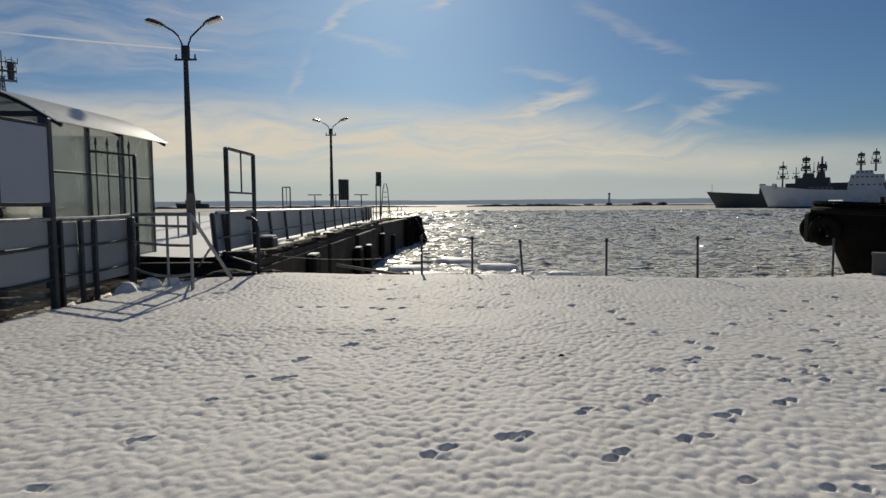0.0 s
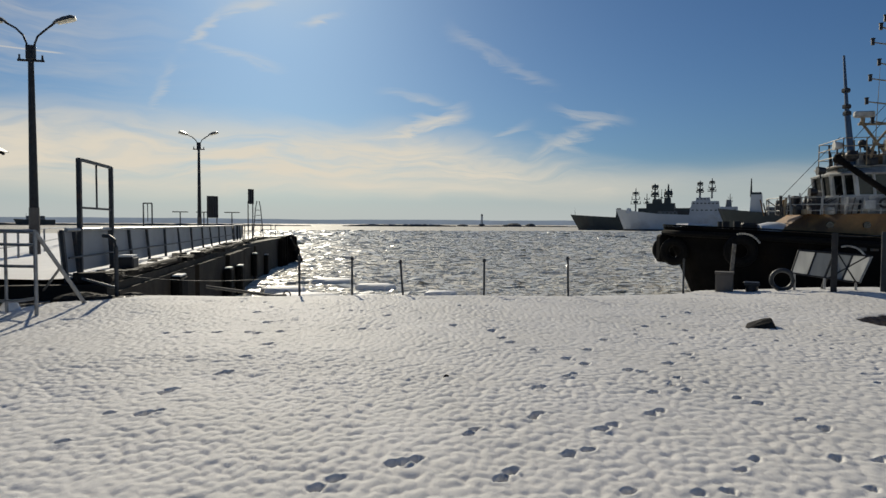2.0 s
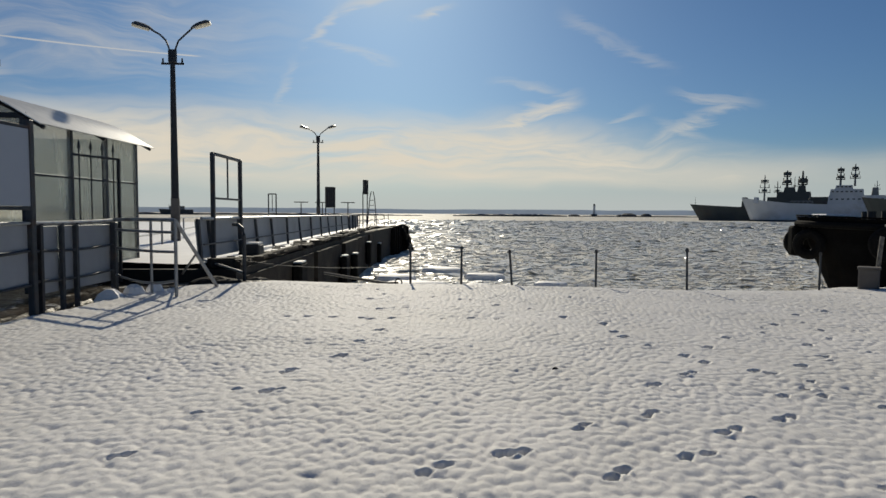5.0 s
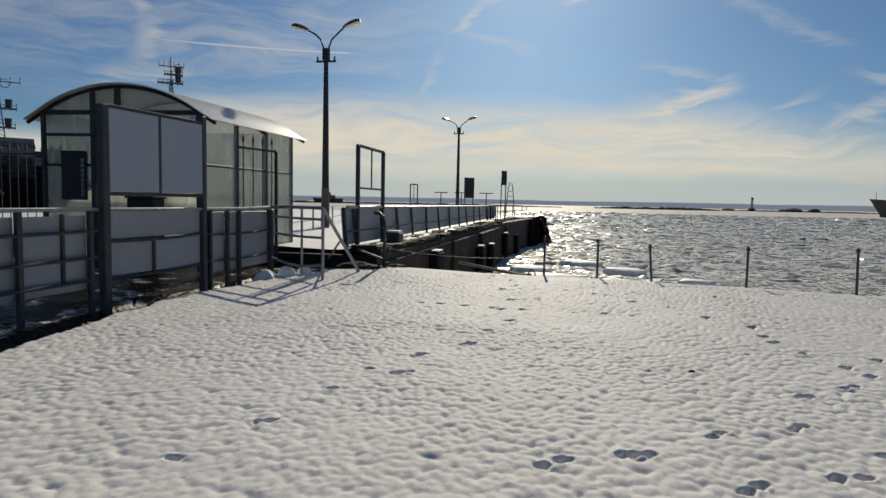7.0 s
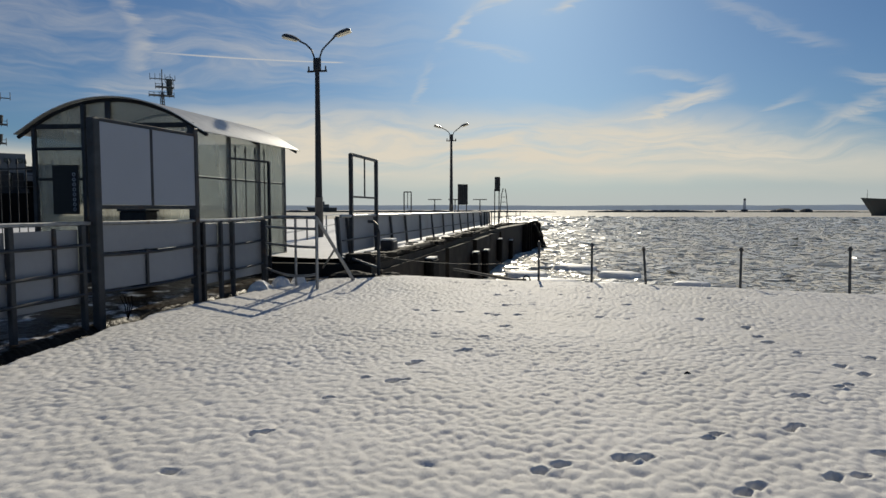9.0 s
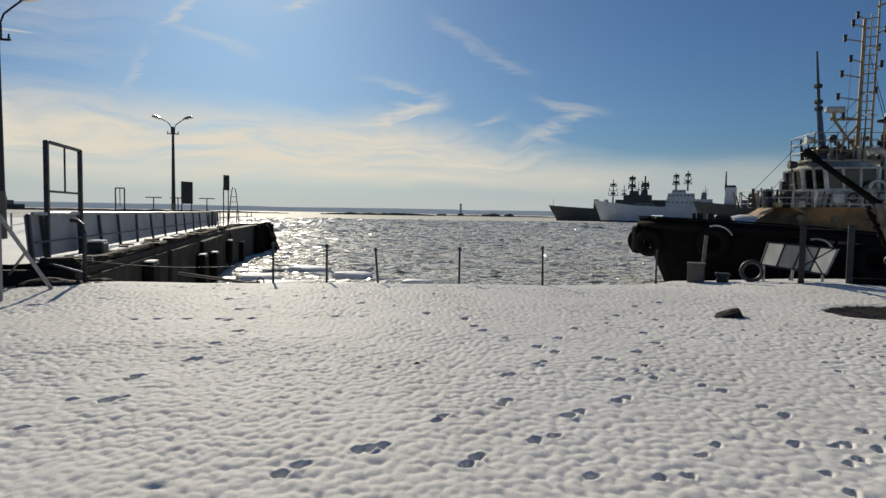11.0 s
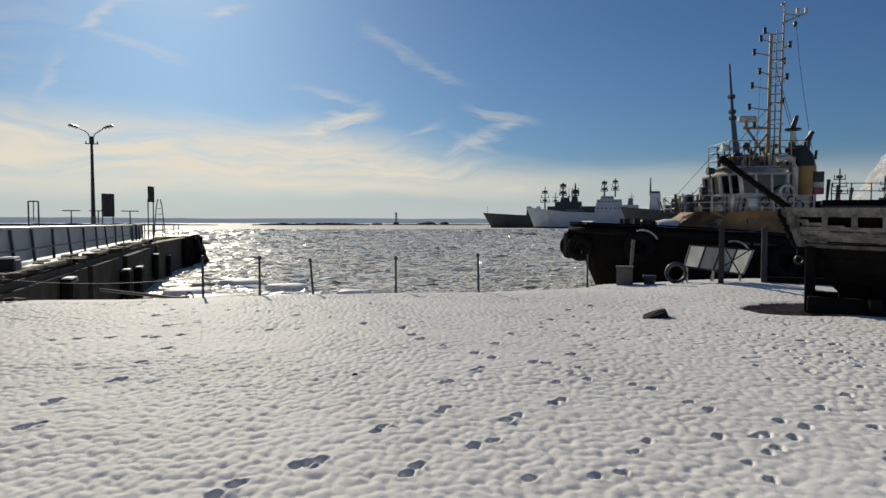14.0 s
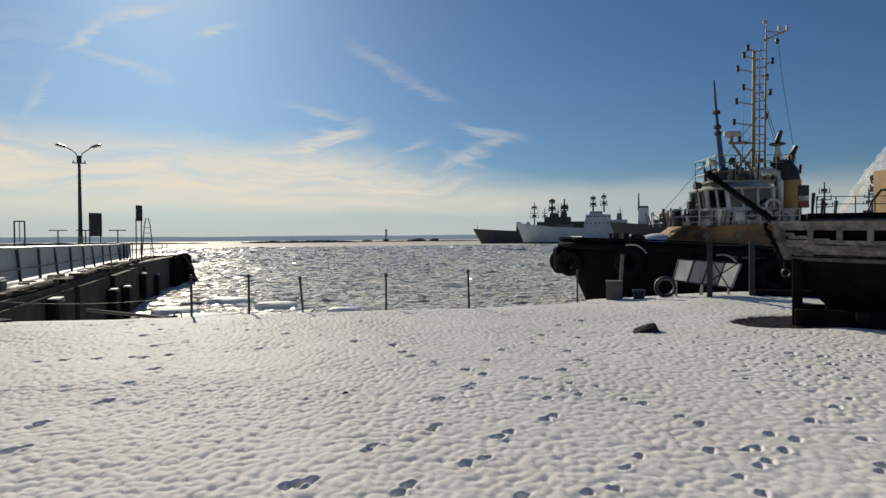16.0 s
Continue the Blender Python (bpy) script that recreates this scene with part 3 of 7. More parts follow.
def ground_bare(X, Y):
    """1 where the snow has melted off the wet ground."""
    left = snow_left(Y) - X
    b = 0.9 * smooth01((left - 0.02) / 0.12) - 0.34 * smooth01((left - 0.42) / 0.25) * (vnoise(X / 0.33, Y / 0.6, 31) + 0.5 * vnoise(X / 0.12, Y / 0.2, 32) > 0.78)
    b = np.maximum(b, 0.8 * smooth01((np.hypot((X - 10.3) / 1.7, (Y - 8.55) / 0.95) - 1.15) / -0.5))
    return np.maximum(b, 0.75 * smooth01((np.hypot((X + 4.6) / 1.2, (Y - 13.6) / 0.7) - 1.2) / -0.5))


def grid_mesh(name, xs, ys, zfun, mat, attribute=None, smooth=True):
    X, Y = np.meshgrid(xs, ys)
    Z = zfun(X, Y)
    ny, nx = X.shape
    me = bpy.data.meshes.new(name)
    me.vertices.add(nx * ny)
    me.vertices.foreach_set("co", np.stack([X, Y, Z], -1).astype(np.float32).ravel())
    i = np.arange(nx * ny).reshape(ny, nx)
    q = np.stack([i[:-1, :-1], i[:-1, 1:], i[1:, 1:], i[1:, :-1]], -1).reshape(-1, 4)
    me.loops.add(q.size)
    me.loops.foreach_set("vertex_index", q.ravel())
    me.polygons.add(len(q))
    me.polygons.foreach_set("loop_start", np.arange(len(q)) * 4)
    me.update()
    me.validate()
    if attribute:
        at = me.attributes.new(attribute[0], "FLOAT", "POINT")
        at.data.foreach_set("value", attribute[1](X, Y).astype(np.float32).ravel())
    me.materials.append(mat)
    if smooth:
        me.shade_smooth()
    return new(name, me)


def steps(*runs):
    """Coordinates in runs of (start, end, spacing)."""
    out = []
    for a, b, s in runs:
        out += list(np.linspace(a, b, max(2, int(round((b - a) / s)) + 1))[:-1])
    return np.array(out + [runs[-1][1]])


gx = steps((-2500, -300, 550), (-300, -40, 40), (-40, -12, 2.0), (-12, -7.5, 0.12), (-7.5, 12.5, 0.0185), (12.5, 18, 0.12), (18, 60, 2.0), (60, 300, 40), (300, 2500, 550))
gy = steps((-2500, -300, 550), (-300, -30, 45), (-30, 0, 2.0), (0, 2.4, 0.12), (2.4, 8.0, 0.0175), (8.0, 14.6, 0.03), (14.6, 18.4, 0.1))
ground = grid_mesh("ground", gx, gy, ground_height, SNOW, ("bare", ground_bare))
tagged(ground, "crusted melting snow with old tracks over the quay", "snow", kind="structure")

b = Build()
edge_pts = [(-5.5, 15.1), (-4.6, 14.9), (-0.5, 13.95), (1.5, 13.8), (5.5, 13.15), (8.5, 14.35), (10, 14.95), (12, 14.45), (14, 13.45), (17, 12.65), (30, 12.05), (90, 12.05)]
for (x0, y0), (x1, y1) in zip(edge_pts, edge_pts[1:]):
    b.add([(x0, y0, -0.35), (x1, y1, -0.35), (x1, y1, WATER - 1), (x0, y0, WATER - 1), (x0, y0 - 1.5, -0.35), (x1, y1 - 1.5, -0.35), (x1, y1 - 1.5, WATER - 1), (x0, y0 - 1.5, WATER - 1)],
          [(0, 1, 2, 3), (4, 5, 1, 0), (5, 4, 7, 6)])
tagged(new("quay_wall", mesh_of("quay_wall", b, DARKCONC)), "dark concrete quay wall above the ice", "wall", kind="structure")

wx_ = steps((-4500, -400, 820), (-400, -80, 40), (-80, 120, 4), (120, 400, 40), (400, 4500, 820))
wy_ = steps((13, 130, 4), (130, 400, 45), (400, 4500, 820))
water = grid_mesh("water", wx_, wy_, lambda X, Y: np.full_like(X, WATER), SLUSH)
tagged(water, "grey harbour water thick with slush ice", "water", kind="structure")

# broken ice: thousands of tilted plates, thicker near the quay
rng = np.random.default_rng(4)
b = Build()
N = 70000
ys = 14.2 + 330 * rng.random(N) ** 2.2
for i in range(N):
    y = ys[i]
    half = 0.86 * y + 6
    x = rng.uniform(-0.10 * y - 2.5, half)
    r = rng.gamma(1.2, 0.055) * (1 + y / 60) + 0.03
    n = rng.integers(4, 7)
    a0 = rng.random() * 6.28
    tx, ty = rng.normal(0, 0.085, 2)
    if rng.random() < 0.06:
        tx, ty = tx * 2.2, ty * 2.2
    h = rng.random() * 0.025 + 0.005
    thick = 0.02 + rng.uniform(0.05, 0.16) * r
    top_, bot = [], []
    for k in range(n):
        a = a0 + 6.283 * k / n + rng.normal(0, 0.22)
        q = r * rng.uniform(0.7, 1.25)
        px_, py_ = q * math.cos(a) * 1.35, q * math.sin(a)
        z = WATER + h + thick * 0.25 + tx * px_ + ty * py_
        top_.append((x + px_, y + py_, z))
        bot.append((x + px_ * 1.08, y + py_ * 1.08, z - thick))
    b.add(top_ + bot, [tuple(range(n))] + [(k, n + k, n + (k + 1) % n, (k + 1) % n) for k in range(n)])
me = bpy.data.meshes.new("brash_ice")
me.from_pydata(b.v, [], b.f)
me.materials.append(ICE)
tagged(new("brash_ice", me), "broken wet plates of drift ice on the harbour", "ice", kind="stuff")


def floe(x, y, rx, ry, h, seed):
    r = random.Random(seed)
    n = 16
    rad = [r.uniform(0.8, 1.15) for _ in range(n)]
    rings = []
    for s, z in ((1.0, -0.25), (1.04, h * 0.35), (0.97, h * 0.8), (0.82, h), (0.35, h * 1.12)):
        rings.append([(x + math.cos(6.283 * k / n) * rx * rad[k] * s, y + math.sin(6.283 * k / n) * ry * rad[k] * s, WATER + z + r.uniform(-0.02, 0.02)) for k in range(n)])
    b = Build().loft(rings)
    return solid("ice_floe", b, SNOWCAP, "low snow-topped ice floe among the slush", "ice floe", "ice floes", origin=(x, y, WATER), smooth=True)


for i, f_ in enumerate([(-0.9, 30.5, 1.7, 1.1, 0.5), (-2.0, 35.5, 1.2, 1.0, 0.35), (2.4, 31.0, 0.8, 0.6, 0.34), (-0.3, 25.0, 1.1, 0.5, 0.3), (0.6, 24.0, 0.6, 0.4, 0.25), (1.4, 26.5, 0.7, 0.5, 0.2), (3.9, 25.5, 0.9, 0.5, 0.22), (3.3, 37.0, 1.3, 0.8, 0.3), (6.5, 33.0, 0.9, 0.6, 0.25), (0.9, 41.0, 1.4, 0.9, 0.3)]):
    floe(*f_, i)

# ---------------- pier ----------------
DECK = 0.3


def pier_x(y):
    return float(np.interp(y, [14, 40, 54, 59, 66], [-4.55, -4.55, -4.45, -3.5, -3.1]))


pier = thing("pier", (-6, 15, 0), "old concrete pier with snow on its deck", "pier", kind="structure")
b = Build()
outline = [(pier_x(14.6), 14.6), (pier_x(40), 40), (pier_x(66), 66), (-9, 68), (-75, 70), (-75, 14.6)]
b.prism([(x, y, WATER - 1) for x, y in outline], (0, 0, DECK - 0.05 - WATER + 1))
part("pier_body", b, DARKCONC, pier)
b = Build()
xs_, ys_ = np.linspace(-0.28, -70, 64), np.linspace(15.0, 67.5, 60)
rngp = random.Random(3)
V = [[(pier_x(y) + x if x > -3 else -5.0 + x, y, DECK + 0.02 + 0.10 * float(vnoise(np.array([x / 1.7]), np.array([y / 1.9]), 8)[0]) + 0.12 * min(1, max(0, (-x - 2.2) / 3))) for x in xs_] for y in ys_]
b.loft(V, close=False, caps=False)
part("deck_snow", b, SNOWCAP, pier, "thin trampled snow", smooth=True)
# pipe and timber along the top of the wall
b = Build()
b.path([(pier_x(y) - 0.12 + 0.03 * math.sin(y), y, DECK + 0.05 + 0.03 * math.sin(y * 0.7)) for y in np.linspace(15, 40, 24)], 0.10, 8)
part("edge_pipe", b, PIERCONC, pier, "worn rounded edge beam", smooth=True)
for y0, y1, deep in ((15.2, 24, 0.08), (24.4, 31, 0.16), (31.6, 37.5, 0.28), (38.6, 43, 0.18), (44, 49, 0.3), (50, 55, 0.34), (56, 62, 0.2)):
    b = Build()
    b.add([(pier_x(y0) + deep, y0, DECK - 0.25), (pier_x(y1) + deep, y1, DECK - 0.25), (pier_x(y1) + deep, y1, WATER - 0.5), (pier_x(y0) + deep, y0, WATER - 0.5),
           (pier_x(y0) - 0.3, y0, DECK - 0.25), (pier_x(y1) - 0.3, y1, DECK - 0.25), (pier_x(y1) - 0.3, y1, WATER - 0.5), (pier_x(y0) - 0.3, y0, WATER - 0.5)],
          [(0, 1, 2, 3), (4, 5, 1, 0), (0, 3, 7, 4), (1, 5, 6, 2)])
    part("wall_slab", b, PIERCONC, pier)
for y, zt, out in ((20.6, -0.05, 0.24), (30.4, -0.5, 0.4), (33.9, -0.62, 0.5), (42.5, -0.4, 0.4), (49, -0.8, 0.55)):
    fd = thing("fender", (pier_x(y) + out, y, WATER), "black rubber fender hung on the pier wall", "fender", "pier fenders")
    x = pier_x(y) + out
    part("rubber_block", Build().box((x, y, zt - 0.75), (0.34, 1.0, 1.5), None, 0.1), RUBBER, fd)
    part("snow_cap", Build().box((x, y, zt + 0.02), (0.28, 0.7, 0.05), None, 0.02), SNOWCAP, fd, "little cap of snow")
    part("bracket", Build().box((x - 0.35, y, zt - 0.2), (0.5, 0.3, 0.3), None, 0.03), DARKSTEEL, fd)
rd_ = random.Random(14)
b = Build()
for i in range(170):
    y = 15 + 40 * rd_.random() ** 1.2
    x = pier_x(y) + rd_.uniform(-0.75, 0.02)
    w_ = rd_.uniform(0.06, 0.3)
    b.box((x, y, DECK + 0.03 + 0.2 * w_), (w_, w_ * rd_.uniform(0.8, 3.0), w_ * rd_.uniform(0.3, 0.7)), Matrix.Rotation(rd_.uniform(-1, 1), 3, "Z"))
tagged(new("pier_debris", mesh_of("pier_debris", b, STONE)), "broken stones and scraps along the pier edge", "rubble", kind="stuff")
# ragged timber and tyres at the head of the pier
head = thing("pier_head_fender", (pier_x(64) + 0.4, 64, WATER), "black timber and tyre fendering at the pier head", "fender")
rp = random.Random(9)
for i in range(11):
    y = 57.5 + i * 0.85
    b = Build()
    x = pier_x(y) + 0.35 + rp.uniform(-0.05, 0.15) + (0.25 if i > 7 else 0)
    b.beam((x, y, WATER - 0.3), (x + rp.uniform(-0.05, 0.3), y, DECK + rp.uniform(-0.15, 0.25)), 0.4, 0.4, 0.04)
    part("fender_timber", b, WOODD, head)
for i in range(7):
    b = Build()
    z = -0.4 - 0.24 * i
    b.torus((pier_x(66) + 0.35 - z * 0.42 + rp.uniform(-0.1, 0.15), 61 + (i * 2.3) % 5, z), (1, 0.15, 0.45), 0.5, 0.2, 16, 7)
    part("tyre", b, RUBBER, head, smooth=True)

# ---------------- distance ----------------
b = Build()
rh = random.Random(12)
n = 120
prev = None
azs = np.linspace(-62, 60, n)
hh = [18 + 14 * float(vnoise(np.array([a / 9.0 + 40]), np.array([0.5]), 6)[0]) + 5 * float(vnoise(np.array([a / 1.3]), np.array([3.5]), 7)[0]) for a in azs]
lo = [(4200 * math.sin(radians(a)), 4200 * math.cos(radians(a)), WATER - 2) for a in azs]
hi = [(4200 * math.sin(radians(a)), 4200 * math.cos(radians(a)), h + 2) for a, h in zip(azs, hh)]
back = [(4500 * math.sin(radians(a)), 4500 * math.cos(radians(a)), h * 0.6) for a, h in zip(azs, hh)]
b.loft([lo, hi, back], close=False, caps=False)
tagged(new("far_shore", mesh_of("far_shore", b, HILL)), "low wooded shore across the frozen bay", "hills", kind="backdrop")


def sea_wall(a0, a1, d, h, seed):
    r = random.Random(seed)
    b = Build()
    n = 60
    rings = []
    for i in range(n + 1):
        a = radians(a0 + (a1 - a0) * i / n)
        z = WATER + h * r.uniform(0.75, 1.15) * min(1, 0.4 + 3 * min(i, n - i) / n)
        c, s = math.sin(a), math.cos(a)
        rings.append([(c * (d - 6), s * (d - 6), WATER - 1), (c * (d - 2), s * (d - 2), z), (c * (d + 2), s * (d + 2), z), (c * (d + 6), s * (d + 6), WATER - 1)])
    b.loft(rings, close=False)
    return tagged(new("breakwater", mesh_of("breakwater", b, BREAK)), "long low rubble breakwater in the ice", "breakwater", "breakwaters", "structure")


sea_wall(-34, -0.6, 900, 2.6, 1)
sea_wall(2.2, 12.6, 900, 3.0, 2)
sea_wall(12.8, 24.0, 1000, 1.6, 3)
for a, w_, h_ in ((13.2, 10, 3.5), (17.9, 14, 5.5), (19.4, 9, 5.0), (17.2, 7, 3.5)):
    c, s = math.sin(radians(a)) * 990, math.cos(radians(a)) * 990
    b = Build()
    b.loft([[(c + w_ * k * math.cos(6.283 * i / 9), s + w_ * k * math.sin(6.283 * i / 9), z) for i in range(9)] for k, z in ((1, WATER - 1), (0.85, WATER + h_ * 0.6), (0.4, WATER + h_))])
    solid("rubble_heap", b, BREAK, "dark rubble heap on the sea wall", "rubble", "rubble heaps", origin=(c, s, WATER))
c, s = math.sin(radians(14.96)) * 1000, math.cos(radians(14.96)) * 1000
lh = thing("lighthouse", (c, s, WATER), "small pale harbour light on the breakwater", "lighthouse")
part("base", Build().tube((c, s, WATER), (c, s, WATER + 4), 5, 4.5, 12), BREAK, lh)
part("tower", Build().tube((c, s, WATER + 4), (c, s, WATER + 17), 2.2, 1.5, 12), FARWHITE, lh, smooth=True)
part("lantern", Build().tube((c, s, WATER + 17), (c, s, WATER + 20), 2.0, 1.2, 10), FARDARK, lh)

# ---------------- left: panel fence, notice board, shelter ----------------
def gz(x, y):
    """Height of the ground at a place."""
    return float(ground_height(np.array([[x]], float), np.array([[y]], float), False)[0, 0])


RAILZ = 1.40
FENCE = [(-6.75, 2.6), (-6.74, 4.4), (-6.70, 6.57), (-6.68, 7.74)]
P1, P2, PE, PR = (-6.66, 8.0), (-6.42, 10.14), (-6.30, 12.5), (-4.68, 11.49)


def bowed(p0, p1, z0, z1, sag, r, n=7):
    a, c = Vector((*p0, z0)), Vector((*p1, z1))
    return Build().path([a.lerp(c, i / n) - Vector((0, 0, sag * 4 * (i / n) * (1 - i / n))) for i in range(n + 1)], r, 8)


fence = thing("panel_fence", (-6.72, 6.5, -0.1), "grey steel rail fence backed with white sheet panels", "fence")
for i, (x, y) in enumerate(FENCE):
    part("fence_post", Build().box((x, y, 0.6), (0.075, 0.075, 1.56), None, 0.008), STEEL, fence)
for (a, c) in zip(FENCE, FENCE[1:]):
    w_ = Build()
    d = Vector((c[0] - a[0], c[1] - a[1], 0))
    rot = Matrix.Rotation(math.atan2(d.y, d.x), 3, "Z")
    m = (Vector((*a, 0)) + Vector((*c, 0))) / 2 + Vector((-0.07, 0, 0))
    w_.box((m.x, m.y, 0.78), (d.length - 0.02, 0.012, 1.06), rot, 0.003)
    part("sheet_panel", w_, SHEET, fence, "white sheet panel")
part("top_rail", Build().box((-6.70, 5.45, RAILZ), (0.11, 4.95, 0.055), Matrix.Rotation(0.012, 3, "Z"), 0.01), RAIL, fence, "flat pale top rail")
for z in (1.09, 0.71, 0.385):
    part("cross_rail", bowed((-6.73, 3.0), (-6.66, 7.85), z, z, 0.012, 0.024), STEEL, fence, smooth=True)
part("fence_post", Build().box((-6.735, 7.30, 0.85), (0.05, 0.05, 0.98), None, 0.008), STEEL, fence)

board = thing("notice_board", (*P1, -0.1), "blank white notice board on tall grey steel posts", "notice board")
for (x, y), zt, w_ in ((P1, 2.93, 0.13), (P2, 3.04, 0.11)):
    part("board_post", Build().box((x, y, (zt - 0.2) / 2), (w_, w_, zt + 0.2), None, 0.012), STEEL, board)
ax = Vector((P2[0] - P1[0], P2[1] - P1[1], 0)).normalized()
brot = Matrix.Rotation(math.atan2(ax.y, ax.x), 3, "Z")
LB = (Vector(P2) - Vector(P1)).length


def on_board(s, z, out=0.0):
    return Vector((P1[0], P1[1], z)) + ax * s + Vector((ax.y, -ax.x, 0)) * out


for s0, s1 in ((0.06, 1.06), (1.12, LB - 0.03)):
    part("blank_panel", Build().box(on_board((s0 + s1) / 2, 2.28, 0.03), (s1 - s0, 0.02, 1.22), brot, 0.004), BOARD, board, "blank pale lilac-white panel")
part("mullion", Build().box(on_board(1.09, 2.28, 0.02), (0.055, 0.05, 1.28), brot, 0.006), STEEL, board)
part("board_rail", Build().box(on_board(LB / 2, 2.92, 0.02), (LB, 0.05, 0.05), brot, 0.006), STEEL, board)
part("board_rail", Build().box(on_board(LB / 2, 1.635, 0.02), (LB, 0.05, 0.06), brot, 0.006), STEEL, board)

low = thing("panel_fence", (-6.5, 9.1, -0.1), "low white sheet fence with curved steel cross rails", "fence")
for s0, s1, z0, z1 in ((0.07, LB - 0.06, 0.96, 1.37), (0.07, LB - 0.06, 0.40, 0.94)):
    part("sheet_panel", Build().box(on_board((s0 + s1) / 2, (z0 + z1) / 2, -0.03), (s1 - s0, 0.012, z1 - z0), brot, 0.003), SHEET, low, "white sheet panel")
part("top_rail", Build().box(on_board(LB / 2, RAILZ, 0.0), (LB - 0.1, 0.08, 0.05), brot, 0.01), RAIL, low, "flat pale top rail")
for z, sag in ((0.95, 0.03), (0.40, 0.03)):
    part("cross_rail", bowed(on_board(0.05, 0)[:2], on_board(LB - 0.05, 0)[:2], z - 0.02, z + 0.01, sag, 0.026), STEEL, low, smooth=True)
part("fence_post", Build().box(on_board(0.97, 0.67, 0.0), (0.045, 0.045, 0.6), brot, 0.006), STEEL, low)

far_f = thing("panel_fence", (-6.36, 11.3, 0.0), "narrow white sheet fence bays between steel posts", "fence")
LF = [(-6.42, 10.14), (-6.41, 10.34), (-6.38, 10.88), (-6.36, 11.28), (-6.30, 12.5)]
for i, (x, y) in enumerate(LF[1:]):
    w_ = 0.075 if i != 3 else 0.11
    part("fence_post", Build().box((x, y, 0.63), (w_, w_, 1.5), None, 0.008), STEEL if i else DARKSTEEL, far_f)
for a, c in zip(LF, LF[1:]):
    m = lerp((*a, 0), (*c, 0), 0.5)
    part("sheet_panel", Build().box((m.x - 0.05, m.y, 0.78), (0.012, (Vector(c) - Vector(a)).length - 0.02, 1.12), None, 0.003), SHEET, far_f, "white sheet panel")
part("top_rail", bowed(P2, PE, RAILZ, RAILZ + 0.02, 0.015, 0.035), RAIL, far_f, "pale top rail", True)
for z in (0.95, 0.45):
    part("cross_rail", bowed(P2, PE, z, z, 0.04, 0.022), STEEL, far_f, smooth=True)

rail = thing("handrail", (*PR, 0.0), "pale tubular steel handrail across the pier entrance", "handrail")
part("rail_post", Build().tube((*PR, -0.05), (*PR, 1.45), 0.032), RAIL, rail, smooth=True)
mid = lerp((*PE, 0), (*PR, 0), 0.62)
part("rail_post", Build().tube((mid.x, mid.y, 0.05), (mid.x, mid.y, 1.43), 0.026), RAIL, rail, smooth=True)
part("top_rail", bowed(PE, PR, 1.43, 1.44, -0.01, 0.034), RAIL, rail, smooth=True)
for z, s in ((1.22, 0.01), (0.86, 0.02), (0.33, 0.10)):
    part("cross_rail", bowed(PE, PR, z + 0.02, z, s, 0.026), RAIL, rail, smooth=True)
FOOT = (-4.25, 12.55, 0.02)
part("brace", Build().tube((*PR, 1.44), FOOT, 0.034), RAIL, rail, smooth=True)
part("brace", Build().tube(lerp((*PR, 1.44), FOOT, 0.45), (-5.2, 13.1, 0.3), 0.022), RAIL, rail, smooth=True)
stub = thing("stanchion", (-4.03, 13.5, 0.0), "short bent steel stanchion standing in the snow", "post")
part("upright", Build().path([(-4.03, 13.5, -0.05), (-4.03, 13.5, 1.1), (-4.06, 13.52, 1.24), (-4.18, 13.6, 1.32), (-4.32, 13.7, 1.33)], 0.04, 10), STEEL, stub, smooth=True)
part("cross_rail", Build().tube((-4.03, 13.5, 0.28), (-5.6, 15.4, 0.42), 0.03), RAIL, stub, smooth=True)

# the shelter
KL, KR, KB = (-11.38, 11.78), (-7.68, 12.08), (-7.54, 16.26)
kiosk = thing("shelter", (-9.5, 14.0, 0.0), "arched shelter of cloudy polycarbonate on dark steel frame", "shelter")
fx = Vector((KR[0] - KL[0], KR[1] - KL[1], 0))
KW = fx.length
fx.normalize()
bx = Vector((KB[0] - KR[0], KB[1] - KR[1], 0))
KD = bx.length
bx.normalize()
EAVE, RISE = 3.42, 0.58


def ks(u, v, z):
    """A place in the shelter: u across the front, v to the back."""
    return Vector((*KL, 0)) + fx * u + bx * v + Vector((0, 0, z))


def arch_z(u):
    h = KW / 2
    R = (h * h + RISE * RISE) / (2 * RISE)
    return EAVE + RISE - R + math.sqrt(max(0, R * R - (u - h) ** 2))


us = np.linspace(-0.32, KW + 0.32, 25)
for v in (0.0, KD * 0.5, KD):
    part("roof_arch", Build().path([ks(u, v, arch_z(min(max(u, 0), KW)) - 0.05 - 0.6 * (max(0, -u) + max(0, u - KW))) for u in us], 0.035 if v else 0.042, 8), DARKSTEEL, kiosk, smooth=True)
for v0, v1 in ((-0.12, KD * 0.5), (KD * 0.5, KD + 0.2)):
    b = Build()
    rows_ = [[ks(u, v, arch_z(min(max(u, 0), KW)) + o - 0.6 * (max(0, -u) + max(0, u - KW))) for u in us] for v, o in ((v0, 0.0), (v0, 0.02), (v1, 0.02), (v1, 0.0))]
    b.loft(rows_ + [rows_[0]], close=False, caps=False)
    part("roof_sheet", b, ROOFPOLY, kiosk, "bowed translucent roof sheet", True)
for u, v in ((0.06, 0), (1.23, 0), (KW - 0.06, 0), (KW - 0.06, 1.45), (KW - 0.06, 2.8), (KW - 0.06, KD), (0.06, KD), (0.06, KD * 0.5)):
    zt = arch_z(u) - 0.08
    c = ks(u, v, zt / 2)
    part("frame_post", Build().box(c, (0.09, 0.09, zt), None, 0.01), STEEL, kiosk)
